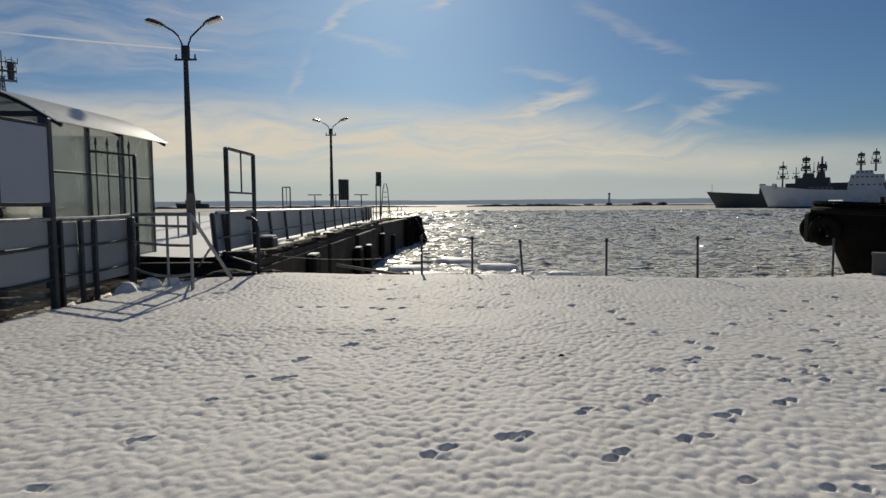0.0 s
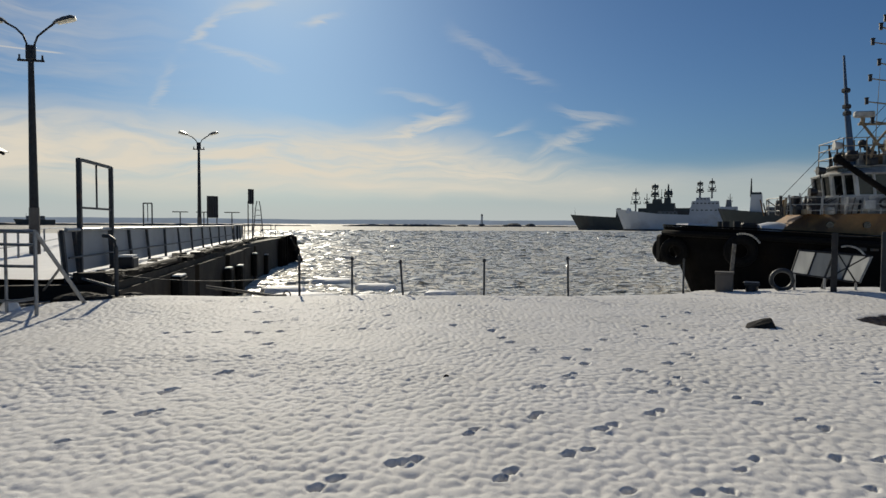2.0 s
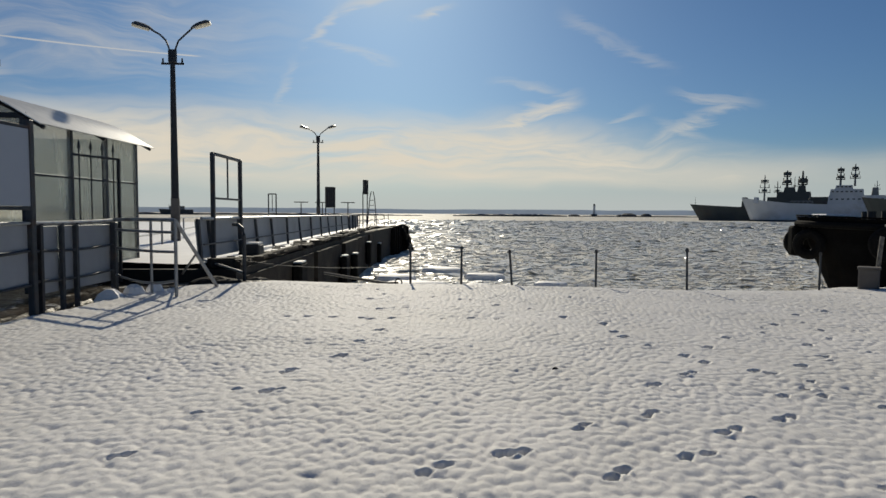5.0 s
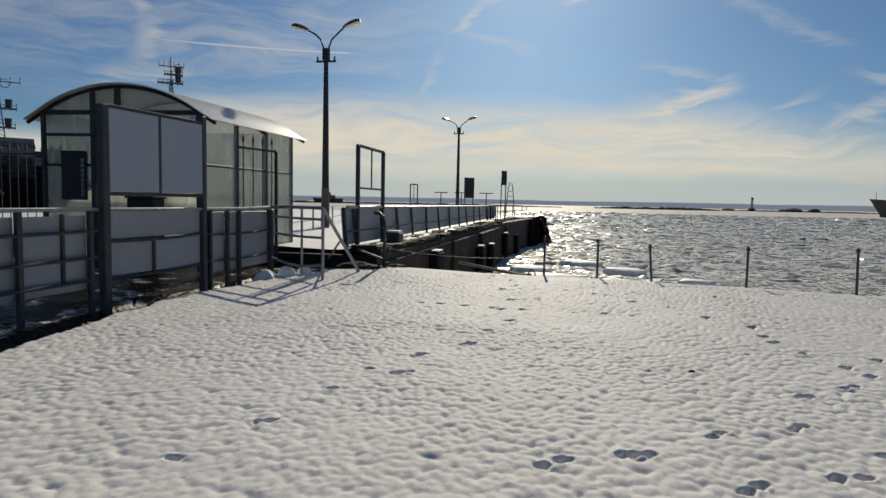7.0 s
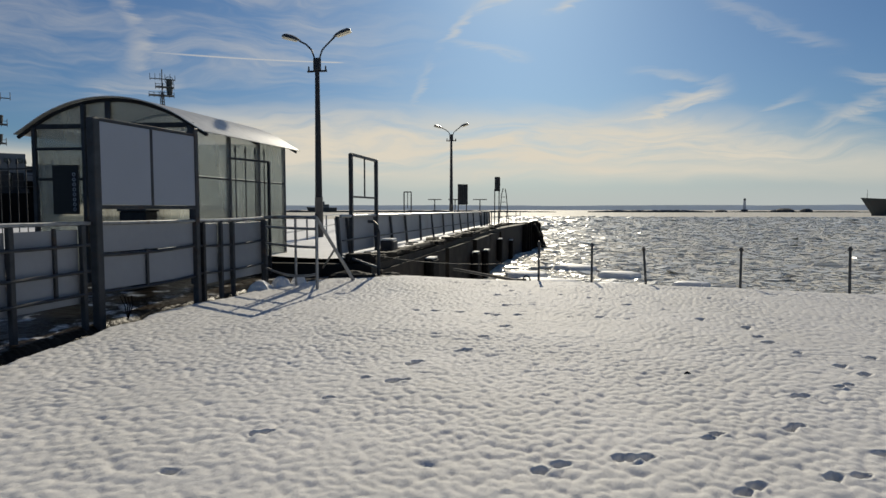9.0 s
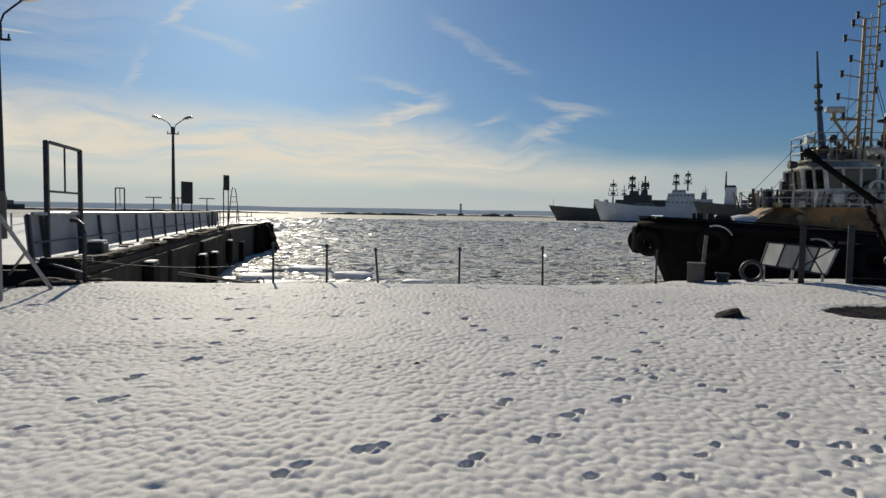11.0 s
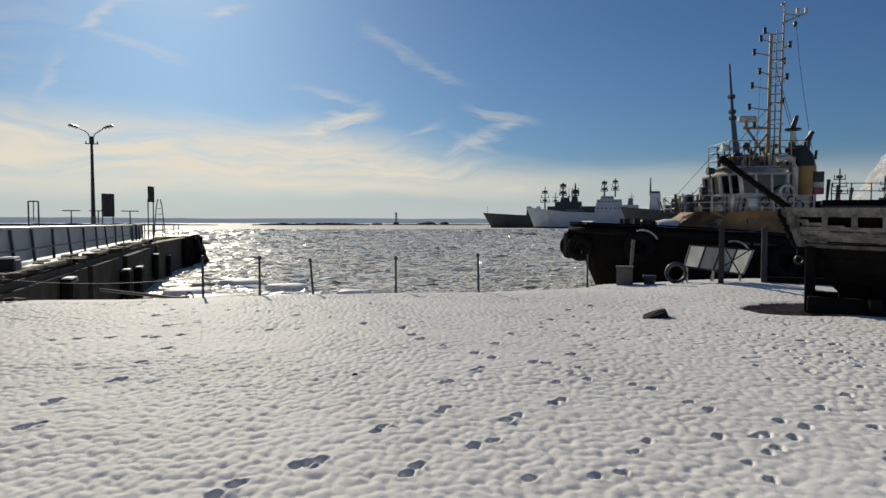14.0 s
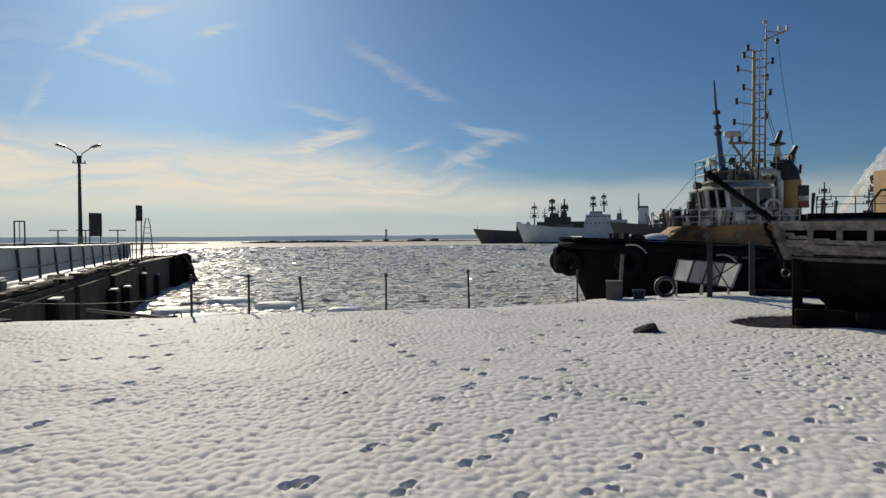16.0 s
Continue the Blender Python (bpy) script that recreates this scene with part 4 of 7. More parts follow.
part("tie_beam", Build().beam(ks(0, 0.02, EAVE - 0.02), ks(KW, 0.02, EAVE - 0.02), 0.07, 0.1), DARKSTEEL, kiosk)
part("king_post", Build().box(ks(KW / 2 - 0.05, 0.0, EAVE + RISE / 2), (0.14, 0.05, RISE - 0.05), None, 0.008), STEEL, kiosk)
for z in (2.92, 2.26):
    part("tie_beam", Build().beam(ks(0.06, 0.02, z), ks(1.23, 0.02, z), 0.06, 0.06), DARKSTEEL, kiosk)
part("tie_beam", Build().beam(ks(KW - 0.05, 0, EAVE - 0.04), ks(KW - 0.05, KD, EAVE - 0.04), 0.05, 0.06), STEEL, kiosk)
for z in (2.3, 0.35):
    part("tie_beam", Build().beam(ks(KW - 0.02, 0, z), ks(KW - 0.02, KD, z), 0.03, 0.04), STEEL, kiosk)
# gable infill and walls
b = Build()
gu = np.linspace(0.05, KW - 0.05, 17)
b.loft([[ks(u, 0.05, EAVE) for u in gu], [ks(u, 0.05, arch_z(u) - 0.06) for u in gu], [ks(u, 0.06, arch_z(u) - 0.06) for u in gu], [ks(u, 0.06, EAVE) for u in gu]], close=False, caps=False)
part("gable_sheet", b, POLY, kiosk, "cloudy gable sheet")
for u0, u1, z0, z1 in ((0.1, 1.19, 0.2, EAVE), (1.27, KW - 0.1, 1.0, EAVE)):
    part("wall_sheet", Build().prism([ks(u0, 0.05, z0), ks(u1, 0.05, z0), ks(u1, 0.05, z1), ks(u0, 0.05, z1)], bx * 0.01), POLY, kiosk, "cloudy polycarbonate wall sheet")
for v0, v1 in ((0.01, 0.345), (0.35, 0.67), (0.672, 0.995)):
    for z0, z1 in ((0.12, 2.30), (2.34, EAVE - 0.06)):
        part("wall_sheet", Build().prism([ks(KW - 0.03, KD * v0 + 0.03, z0), ks(KW - 0.03, KD * v1 - 0.03, z0), ks(KW - 0.03, KD * v1 - 0.03, z1), ks(KW - 0.03, KD * v0 + 0.03, z1)], fx * 0.01), POLY, kiosk, "cloudy polycarbonate wall sheet")
part("wall_sheet", Build().prism([ks(0.1, KD, 0.2), ks(KW - 0.1, KD, 0.2), ks(KW - 0.1, KD, EAVE), ks(0.1, KD, EAVE)], bx * 0.01), POLY, kiosk, "cloudy polycarbonate wall sheet")
part("wall_sheet", Build().prism([ks(0.03, 0.1, 0.2), ks(0.03, KD - 0.1, 0.2), ks(0.03, KD - 0.1, EAVE), ks(0.03, 0.1, EAVE)], fx * 0.01), POLY, kiosk, "cloudy polycarbonate wall sheet")

menu = thing("price_board", ks(0.78, -0.02, 1.5), "black price board with rows of pale lettering", "sign")
part("board", Build().prism([ks(0.48, -0.03, 1.5), ks(1.08, -0.03, 1.5), ks(1.08, -0.03, 2.57), ks(0.48, -0.03, 2.57)], bx * 0.025), MENU, menu)
for i in range(9):
    z, e = 2.47 - i * 0.108, 0.74 + 0.06 * ((i * 7) % 3)
    part("text_bar", Build().prism([ks(0.53, -0.036, z), ks(e, -0.036, z), ks(e, -0.036, z + 0.018), ks(0.53, -0.036, z + 0.018)], bx * 0.004), DARKSTEEL, menu, "faint grey line of writing")
for i in range(8):
    part("price_mark", Build().torus(ks(0.99, -0.036, 2.36 - i * 0.108), bx, 0.034, 0.010, 14, 5), INK, menu, "pale round price mark")
crate = thing("crate", ks(2.0, -0.3, 0.0), "dark crate standing by the shelter wall", "crate")
part("body", Build().box(ks(2.65, -0.3, 0.78), (0.62, 0.4, 1.56), None, 0.02), DARKSTEEL, crate)
part("lid", Build().box(ks(2.65, -0.3, 1.585), (0.68, 0.46, 0.05), None, 0.01), STEEL, crate)

# spear-topped railings
def spear_panel(name_label, a, c, z0, z1, step, frame_right=True):
    a, c = Vector((*a, 0)), Vector((*c, 0))
    ob = thing("spear_railing", (a.x, a.y, z0), name_label, "railing", "spear railings")
    L = (c - a).length
    n = int(L / step)
    for i in range(n):
        p = a.lerp(c, (i + 0.5) / n)
        b = Build().tube((p.x, p.y, z0), (p.x, p.y, z1 + 0.14), 0.014, 0.014, 6)
        b.tube((p.x, p.y, z1 + 0.14), (p.x, p.y, z1 + 0.19), 0.034, 0.030, 6)
        b.tube((p.x, p.y, z1 + 0.19), (p.x, p.y, z1 + 0.31), 0.030, 0.003, 6)
        part("spear_bar", b, DARKSTEEL, ob)
    for z in (z1, z0 + 0.2):
        part("cross_rail", Build().beam((a.x, a.y, z), (c.x, c.y, z), 0.03, 0.045), DARKSTEEL, ob)
    if frame_right:
        part("gate_post", Build().box((c.x, c.y, (z0 + z1) / 2), (0.06, 0.06, z1 - z0 + 0.04), None, 0.006), DARKSTEEL, ob)
    return ob


spear_panel("black spear-topped steel gate beside the shelter", (-6.98, 12.35), (-6.68, 13.52), 0.1, 2.70, 0.30)
spear_panel("black spear-topped steel railing before the moored ship", (-20.5, 15.4), (-12.0, 15.0), 0.05, 2.75, 0.30, False)

# gate frame and fence of the pier
def pier_fence_x(y):
    return -5.45 - 0.010 * (y - 17)


gate = thing("gate_frame", (-5.44, 16.8, DECK), "tall open steel gate frame in the pier fence", "gate")
for y in (15.7, 17.95):
    part("gate_post", Build().box((-5.44, y, 1.66), (0.1, 0.1, 2.82), None, 0.01), STEEL, gate)
part("lintel", Build().beam((-5.44, 15.7, 3.05), (-5.44, 17.95, 3.05), 0.07, 0.07), STEEL, gate)
part("crossbar", Build().beam((-5.44, 15.75, 1.94), (-5.44, 17.9, 1.94), 0.05, 0.05), STEEL, gate)
part("mullion", Build().box((-5.44, 16.85, 2.49), (0.035, 0.035, 1.08)), STEEL, gate)

pf = thing("pier_fence", (-5.45, 17, DECK), "long pier fence of pale sheet panels and grey posts", "fence")
ys_f = [14.86, 15.66, 18, 19.99, 21.99, 24.31, 27, 29.53, 32.37, 35.14, 37.9, 40.83, 44.56]
for i, y in enumerate(ys_f):
    lean = 0.06 * math.sin(i * 2.3)
    part("fence_post", Build().beam((pier_fence_x(y), y, DECK - 0.02), (pier_fence_x(y) - 0.09 - lean, y + lean, 1.43), 0.075, 0.10, 0.008), STEEL, pf)
for i, (y0, y1) in enumerate(zip(ys_f, ys_f[1:])):
    ym = (y0 + y1) / 2
    part("sheet_panel", Build().box((pier_fence_x(ym) - 0.13, ym, 0.93), (0.012, y1 - y0 - 0.04, 0.94), Matrix.Rotation(-0.08, 3, "Y"), 0.003), SHEET, pf, "pale sheet panel")
part("top_rail", bowed((pier_fence_x(14.86), 14.86), (pier_fence_x(ys_f[-1]), ys_f[-1]), 1.43, 1.41, 0.0, 0.04, 16), RAIL, pf, "pale top rail", True)
part("cross_rail", bowed((pier_fence_x(14.86) + 0.05, 14.86), (pier_fence_x(ys_f[-1]) + 0.05, ys_f[-1]), 0.82, 0.82, 0.02, 0.022, 16), STEEL, pf, smooth=True)
pf2 = thing("pier_fence", (-5.8, 47, DECK), "short run of dull grey fence panels far along the pier", "fence")
ys_g = [44.9, 46.6, 48.2, 50.0]
for y in ys_g:
    part("fence_post", Build().beam((-5.72, y, DECK - 0.02), (-5.78, y, 1.45), 0.09, 0.11, 0.008), STEEL, pf2)
for y0, y1 in zip(ys_g, ys_g[1:]):
    part("sheet_panel", Build().box((-5.80, (y0 + y1) / 2, 0.92), (0.012, y1 - y0 - 0.05, 1.0), None, 0.003), SHEET, pf2)
part("top_rail", Build().tube((-5.77, 44.9, 1.45), (-5.77, 50.0, 1.45), 0.04, n=8), RAIL, pf2)
# open rails at the far end and across the deck
orail = thing("handrail", (-6, 50, DECK), "open tubular handrail at the end of the pier", "handrail")
pts = [(-5.7, 46.5), (-5.6, 50), (-5.4, 53.5), (-5.0, 57), (-4.4, 60.5), (-4.2, 63.5)]
for x, y in pts:
    part("rail_post", Build().tube((x, y, DECK), (x, y, 1.4), 0.035, n=8), STEEL, orail)
for a, c in zip(pts, pts[1:]):
    for z in (1.38, 1.0, 0.6):
        part("cross_rail", Build().tube((*a, z), (*c, z), 0.028, n=6), STEEL, orail)
drail = thing("handrail", (-11, 22, DECK), "tubular handrail along the landward side of the pier", "handrail")
pts = [(-8.6, 18.0), (-9.4, 22.0), (-10.6, 27.0), (-12.4, 34.0), (-14.6, 43.0)]
for x, y in pts:
    part("rail_post", Build().tube((x, y, DECK), (x, y, 1.35), 0.035, n=8), RAIL, drail)
for a, c in zip(pts, pts[1:]):
    for z in (1.34, 0.85):
        part("cross_rail", Build().tube((*a, z), (*c, z), 0.028, n=6), RAIL, drail)
box_ = thing("mooring_box", (-4.9, 16.5, DECK), "dark winch box on the pier edge with snow on it", "winch box")
part("body", Build().box((-4.95, 17.6, 0.5), (0.4, 0.5, 0.42), None, 0.04), DARKSTEEL, box_)
part("snow_cap", Build().box((-4.95, 17.6, 0.73), (0.34, 0.44, 0.05), None, 0.025), SNOWCAP, box_)

# ---------------- lamps ----------------
def street_lamp(x, y, z0, arm_turn, reach=1.0):
    ob = thing("street_lamp", (x, y, z0), "tall dark concrete lamp post with two curved arms", "street lamp", "pier street lamps")
    part("post", Build().tube((x, y, z0 - 0.3), (x, y, 7.7), 0.165, 0.085, 12), DARKSTEEL, ob, smooth=True)
    part("foot", Build().tube((x, y, z0 - 0.3), (x, y, z0 + 1.6), 0.18, 0.16, 12), CONCRETE, ob, "pale concrete foot", True)
    part("cross_arm", Build().beam((x - 0.42, y, 7.18), (x + 0.42, y, 7.18), 0.06, 0.07), DARKSTEEL, ob)
    part("clamp", Build().box((x, y, 7.45), (0.28, 0.2, 0.5), None, 0.03), DARKSTEEL, ob)
    for s in (-0.36, 0.36):
        part("insulator", Build().tube((x + s, y, 7.2), (x + s, y, 7.38), 0.04, 0.03, 8), STEEL, ob)
    for s, rise in ((-1, 0.0), (1, 0.12)):
        d = Vector((s * math.cos(arm_turn), s * math.sin(arm_turn), 0))
        base = Vector((x, y, 7.25)) + d * 0.12
        pts = [base, base + Vector((0, 0, 0.5 * reach)), base + Vector((0, 0, 0.78 * reach)) + d * 0.10, base + Vector((0, 0, 1.0 * reach)) + d * 0.32, base + Vector((0, 0, (1.16 + rise) * reach)) + d * 0.62]
        arm = part("arm", Build().path(pts, 0.035, 8), DARKSTEEL, ob, smooth=True)
        tip = pts[-1]
        dd = (d + Vector((0, 0, 0.34 if s > 0 else 0.26))).normalized()
        up = dd.cross(Vector((-d.y, d.x, 0))).normalized()
        if up.z < 0:
            up = -up
        sd = dd.cross(up)
        rings, low_ = [], []
        for f_, w_, h_ in ((-0.05, 0.05, 0.05), (0.1, 0.12, 0.12), (0.32, 0.17, 0.16), (0.58, 0.18, 0.16), (0.70, 0.10, 0.08)):
            c = tip + dd * f_
            rings.append([c - sd * w_, c - sd * w_ * 0.8 + up * h_ * 0.7, c + up * h_, c + sd * w_ * 0.8 + up * h_ * 0.7, c + sd * w_, c - up * 0.01])
            if f_ > 0.05:
                low_.append([c - sd * w_ * 0.85 - up * 0.012, c - sd * w_ * 0.5 - up * 0.07, c + sd * w_ * 0.5 - up * 0.07, c + sd * w_ * 0.85 - up * 0.012])
        hd = part("lamp_head", Build().loft(rings), LAMPHEAD, ob, smooth=True)
        part("cover", Build().loft(low_), LAMPGLASS, hd, "cloudy yellowed lamp cover", True)
    return ob


street_lamp(-9.77, 24.1, 0.5, 0.1)
street_lamp(-8.93, 50.2, 0.45, 0.2, 0.82)

# signs, ladder and T-posts on the pier
def pier_sign(x, y, zb, zt, w_, slats, turn, label):
    ob = thing("pier_sign", (x, y, DECK), label, "sign", "pier signs")
    rot = Matrix.Rotation(turn, 3, "Z")
    for s in (-0.42, 0.42):
        c = Vector((x, y, 0)) + rot @ Vector((s * w_, 0.05, 0))
        part("leg", Build().tube((c.x, c.y, DECK), (c.x, c.y, zb + 0.2), 0.04, n=8), DARKSTEEL, ob)
    part("panel", Build().box((x, y, (zb + zt) / 2), (w_, 0.05, zt - zb), rot, 0.01), DARKSTEEL, ob)
    for i in range(slats):
        c = Vector((x, y, (zb + zt) / 2)) + rot @ Vector(((i + 0.5) / slats * w_ - w_ / 2, -0.05, 0))
        part("slat", Build().box(c, (w_ / slats * 0.5, 0.04, (zt - zb) * 0.98), rot, 0.006), STEEL, ob)
    return ob


pier_sign(-7.85, 49.4, 1.98, 3.62, 0.95, 5, 0.75, "dark slatted sign on two legs")
pier_sign(-5.1, 49.7, 3.06, 4.2, 0.62, 3, 0.95, "dark warning sign on tall legs")
lad = thing("ladder", (-4.6, 50, DECK), "steel ladder with hooped top on the pier", "ladder")
for s in (-0.25, 0.25):
    part("stile", Build().path([(-4.6 + s * 1.5, 50 + s, DECK), (-4.6 + s * 0.7, 50 + s * 0.5, 2.8), (-4.6 + s * 0.3, 50, 3.3)], 0.035, 6), STEEL, lad)
for i in range(6):
    z = 0.6 + i * 0.4
    k = 1 - z / 4.2
    part("rung", Build().tube((-4.6 - 0.36 * k, 50, z), (-4.6 + 0.36 * k, 50, z), 0.025, n=6), STEEL, lad)
for x, y in ((-10.06, 48.96), (-8.46, 49.3), (-6.48, 49.56)):
    tp = thing("t_post", (x, y, DECK), "thin steel post with a crossbar", "post", "T-shaped posts")
    part("upright", Build().tube((x, y, DECK), (x, y, 2.4), 0.04, n=6), DARKSTEEL, tp)
    part("crossbar", Build().tube((x - 0.55, y, 2.4), (x + 0.55, y, 2.4), 0.04, n=6), DARKSTEEL, tp)
fr2 = thing("gate_frame", (-12.2, 48.4, DECK), "distant open steel gate frame", "gate")
for s in (0.0, 1.3):
    part("gate_post", Build().tube((-12.45 + s * 0.45, 48.4, DECK), (-12.45 + s * 0.45, 48.4, 3.0), 0.05, n=6), STEEL, fr2)
part("lintel", Build().tube((-12.45, 48.4, 3.0), (-11.87, 48.4, 3.0), 0.05, n=6), STEEL, fr2)
part("mullion", Build().tube((-12.16, 48.4, 1.7), (-12.16, 48.4, 3.0), 0.03, n=6), STEEL, fr2)

# ---------------- rope posts along the quay ----------------
RP = [(-0.46, 13.98, 0.90, 0.0), (0.69, 13.97, 0.87, 0.0), (1.86, 13.88, 0.80, -0.10), (3.62, 13.52, 0.83, 0.0), (5.40, 12.92, 0.90, -0.03), (9.1, 14.3, 0.75, 0.0)]
tops = []
for x, y, zt, lean in RP:
    ob = thing("rope_post", (x, y, -0.3), "thin rusty steel post in the snow edge", "post", "quay rope posts")
    part("upright", Build().tube((x, y, -0.5), (x + lean, y, zt), 0.027, 0.024, 8), STEEL, ob, smooth=True)
    part("eye", Build().torus((x + lean, y, zt - 0.05), (0, 1, 0), 0.035, 0.009, 10, 5), STEEL, ob)
    tops.append((x + lean, y, zt - 0.06))
for (x0, y0, z0), (x1, y1, z1) in zip(tops[:-1], tops[1:-1]):
    pts = [lerp((x0, y0, z0), (x1, y1, z1), i / 8) - Vector((0, 0, (0.10 if x0 < 3 else 0.2) * 4 * (i / 8) * (1 - i / 8))) for i in range(9)]
    solid("wire", Build().path(pts, 0.004, 5), STEEL, "slack thin wire strung between quay posts", "wire", "quay wires", origin=tuple(pts[0]))
pts = [lerp((-4.03, 13.5, 0.55), (-0.46, 13.98, 0.45), i / 8) - Vector((0, 0, 0.12 * 4 * (i / 8) * (1 - i / 8))) for i in range(9)]
solid("wire", Build().path(pts, 0.006, 5), STEEL, "slack thin wire strung between quay posts", "wire", "quay wires", origin=tuple(pts[0]))
debris = thing("scrap_bar", (-1.2, 14.2, -0.1), "bent black steel bar with a ring at the snow edge", "scrap")
part("bar", Build().path([(-2.6, 15.2, 0.12), (-1.7, 14.6, 0.05), (-1.0, 14.1, 0.0), (-0.75, 13.9, 0.03)], 0.035, 8), DARKSTEEL, debris, smooth=True)
part("ring", Build().torus((-0.72, 13.88, 0.05), (0.4, 1, 0.2), 0.08, 0.016, 14, 6), DARKSTEEL, debris, smooth=True)


def lump(name, x, y, rx, ry, h, seed, mat, label, category, group="", sink=0.03):
    r = random.Random(seed)
    n = 11
    rad = [r.uniform(0.72, 1.15) for _ in range(n)]
    z0 = gz(x, y) - sink
    rings = [[(x + math.cos(6.283 * k / n) * rx * rad[k] * s, y + math.sin(6.283 * k / n) * ry * rad[k] * s, z0 + h * t + r.uniform(-0.04, 0.04) * h) for k in range(n)] for s, t in ((1, 0), (0.95, 0.35), (0.7, 0.75), (0.3, 1.0))]
    return solid(name, Build().loft(rings), mat, label, category, group, origin=(x, y, z0))


for i, (x, y, r_) in enumerate([(-6.1, 11.2, 0.22), (-5.95, 11.6, 0.3), (-5.7, 12.0, 0.2), (-6.2, 10.8, 0.14), (-5.4, 12.3, 0.18)]):
    lump("snow_clod", x, y, r_, r_ * 0.8, r_ * 1.1, i, SNOWCAP, "rounded lump of old snow by the fence", "snow lump", "snow lumps")
for i, (x, y, r_, h) in enumerate([(-4.6, 13.3, 0.5, 0.16), (-4.2, 13.0, 0.35, 0.12), (-5.1, 13.7, 0.5, 0.18), (-3.9, 14.0, 0.3, 0.1), (-5.5, 13.0, 0.4, 0.12)]):
    lump("rubble_slab", x, y, r_, r_ * 0.6, h, 20 + i, STONE, "broken dark slab at the pier entrance", "rubble", "rubble slabs")
lump("snow_heap", -7.4, 18.5, 1.3, 1.0, 0.75, 31, SNOWCAP, "shovelled snow heap on the pier deck", "snow heap")
lump("snow_heap", -8.9, 20.5, 1.5, 1.0, 0.6, 32, SNOWCAP, "shovelled snow heap on the pier deck", "snow heap")
weed = thing("dry_weed", (-6.55, 8.35, -0.05), "dry brown weed stalk by the fence foot", "weed")
for i in range(4):
    part("stalk", Build().path([(-6.5, 8.4, -0.1), (-6.5 + 0.03 * (i - 1.5), 8.4 + 0.02 * i, 0.12), (-6.5 + 0.08 * (i - 1.5), 8.4 - 0.02 * i, 0.26 + 0.03 * (i % 2))], 0.007, 5), WOODD, weed)

# ---------------- right: tug ----------------
TB, TU = Vector((18.5, 31.0, 0)), Vector((0.925, -0.38, 0)).normalized()
TN = Vector((TU.y, -TU.x, 0))          # towards the quay


def tg(s, w, z):
    """A place on the tug: s aft from the stem, w towards the quay, z up."""
    return TB + TU * s + TN * w + Vector((0, 0, z))


tug = thing("tugboat", tuple(tg(12, 0, WATER)), "black-hulled harbour tug with ochre deckhouse and lattice mast", "tugboat")


def tug_half(s):
    return 4.2 * min(1.0, (max(s, 0.0) / 6.5)) ** 0.55 if s < 20 else 4.2 - 0.12 * (s - 20)


def sheer(s):
    return float(np.interp(s, [0, 1.5, 4, 8, 14, 20, 27], [1.55, 1.48, 1.38, 1.15, 0.55, 0.2, 0.3]))


ss = [0.0, 0.35, 0.9, 1.6, 2.6, 4, 6, 8.5, 11.5, 15, 19, 23, 26, 27]
rings = []
for s in ss:
    hb, zt = tug_half(s) + 0.15, sheer(s)
    low_s = s + 1.9 * max(0, 1 - s / 8)
    lb = max(0.05, tug_half(s) * 0.86 - 0.3 * max(0, 1 - s / 5))
    r = [tg(s, -hb, zt), tg(s + 0.3 * (low_s - s), -hb * 0.98, zt - 1.2), tg(low_s, -lb, WATER - 0.6), tg(low_s, lb, WATER - 0.6), tg(s + 0.3 * (low_s - s), hb * 0.98, zt - 1.2), tg(s, hb, zt)]
    rings.append(r)
part("hull", Build().loft(rings), HULLBLACK, tug)
for sg in (1, -1):
    part("bulwark_rail", Build().loft([[tg(s, sg * (tug_half(s) + 0.18), sheer(s) + 0.02), tg(s, sg * (tug_half(s) + 0.18), sheer(s) + 0.10), tg(s, sg * (tug_half(s) - 0.02), sheer(s) + 0.10), tg(s, sg * (tug_half(s) - 0.02), sheer(s) + 0.02)] for s in ss]), HULLBLACK, tug)
rope = part("tow_fender", Build().path([tg(s, tug_half(s) + 0.28, sheer(s) - 0.35) for s in ss[:11]], 0.16, 8), RUBBER, tug, "thick black rope fender", True)
# bow fender and tyres
part("bow_pad", Build().box(tg(-0.05, 0.25, 0.35), (0.55, 0.5, 1.5), None, 0.1), RUBBER, tug)
for s, w, z, R_, tilt in ((0.45, 0.95, 0.2, 0.52, 0.5), (0.2, -0.6, 0.25, 0.5, -0.4), (3.1, 3.35, 0.35, 0.55, 0.1), (6.6, 4.5, -0.15, 0.5, 0.0), (9.8, 4.5, -0.3, 0.6, 0.0), (13, 4.5, -0.6, 0.6, 0.0)):
    part("tyre", Build().torus(tg(s, w, z), TN - TU * tilt, R_, 0.24, 22, 9), RUBBER, tug, smooth=True)
for s, w, z, R_ in ((3.1, 3.72, 0.35, 0.86), (7.2, 4.85, -0.1, 0.8)):
    b = Build()
    for k in range(11):
        a = 1.3 + k * 0.13
        b.ball(tg(s - R_ * math.cos(a), w, z + R_ * math.sin(a)), 0.055, 7, 5)
    part("fender_chain", b, SHIPWHITE, tug, "frosted chain round the tyre fender")
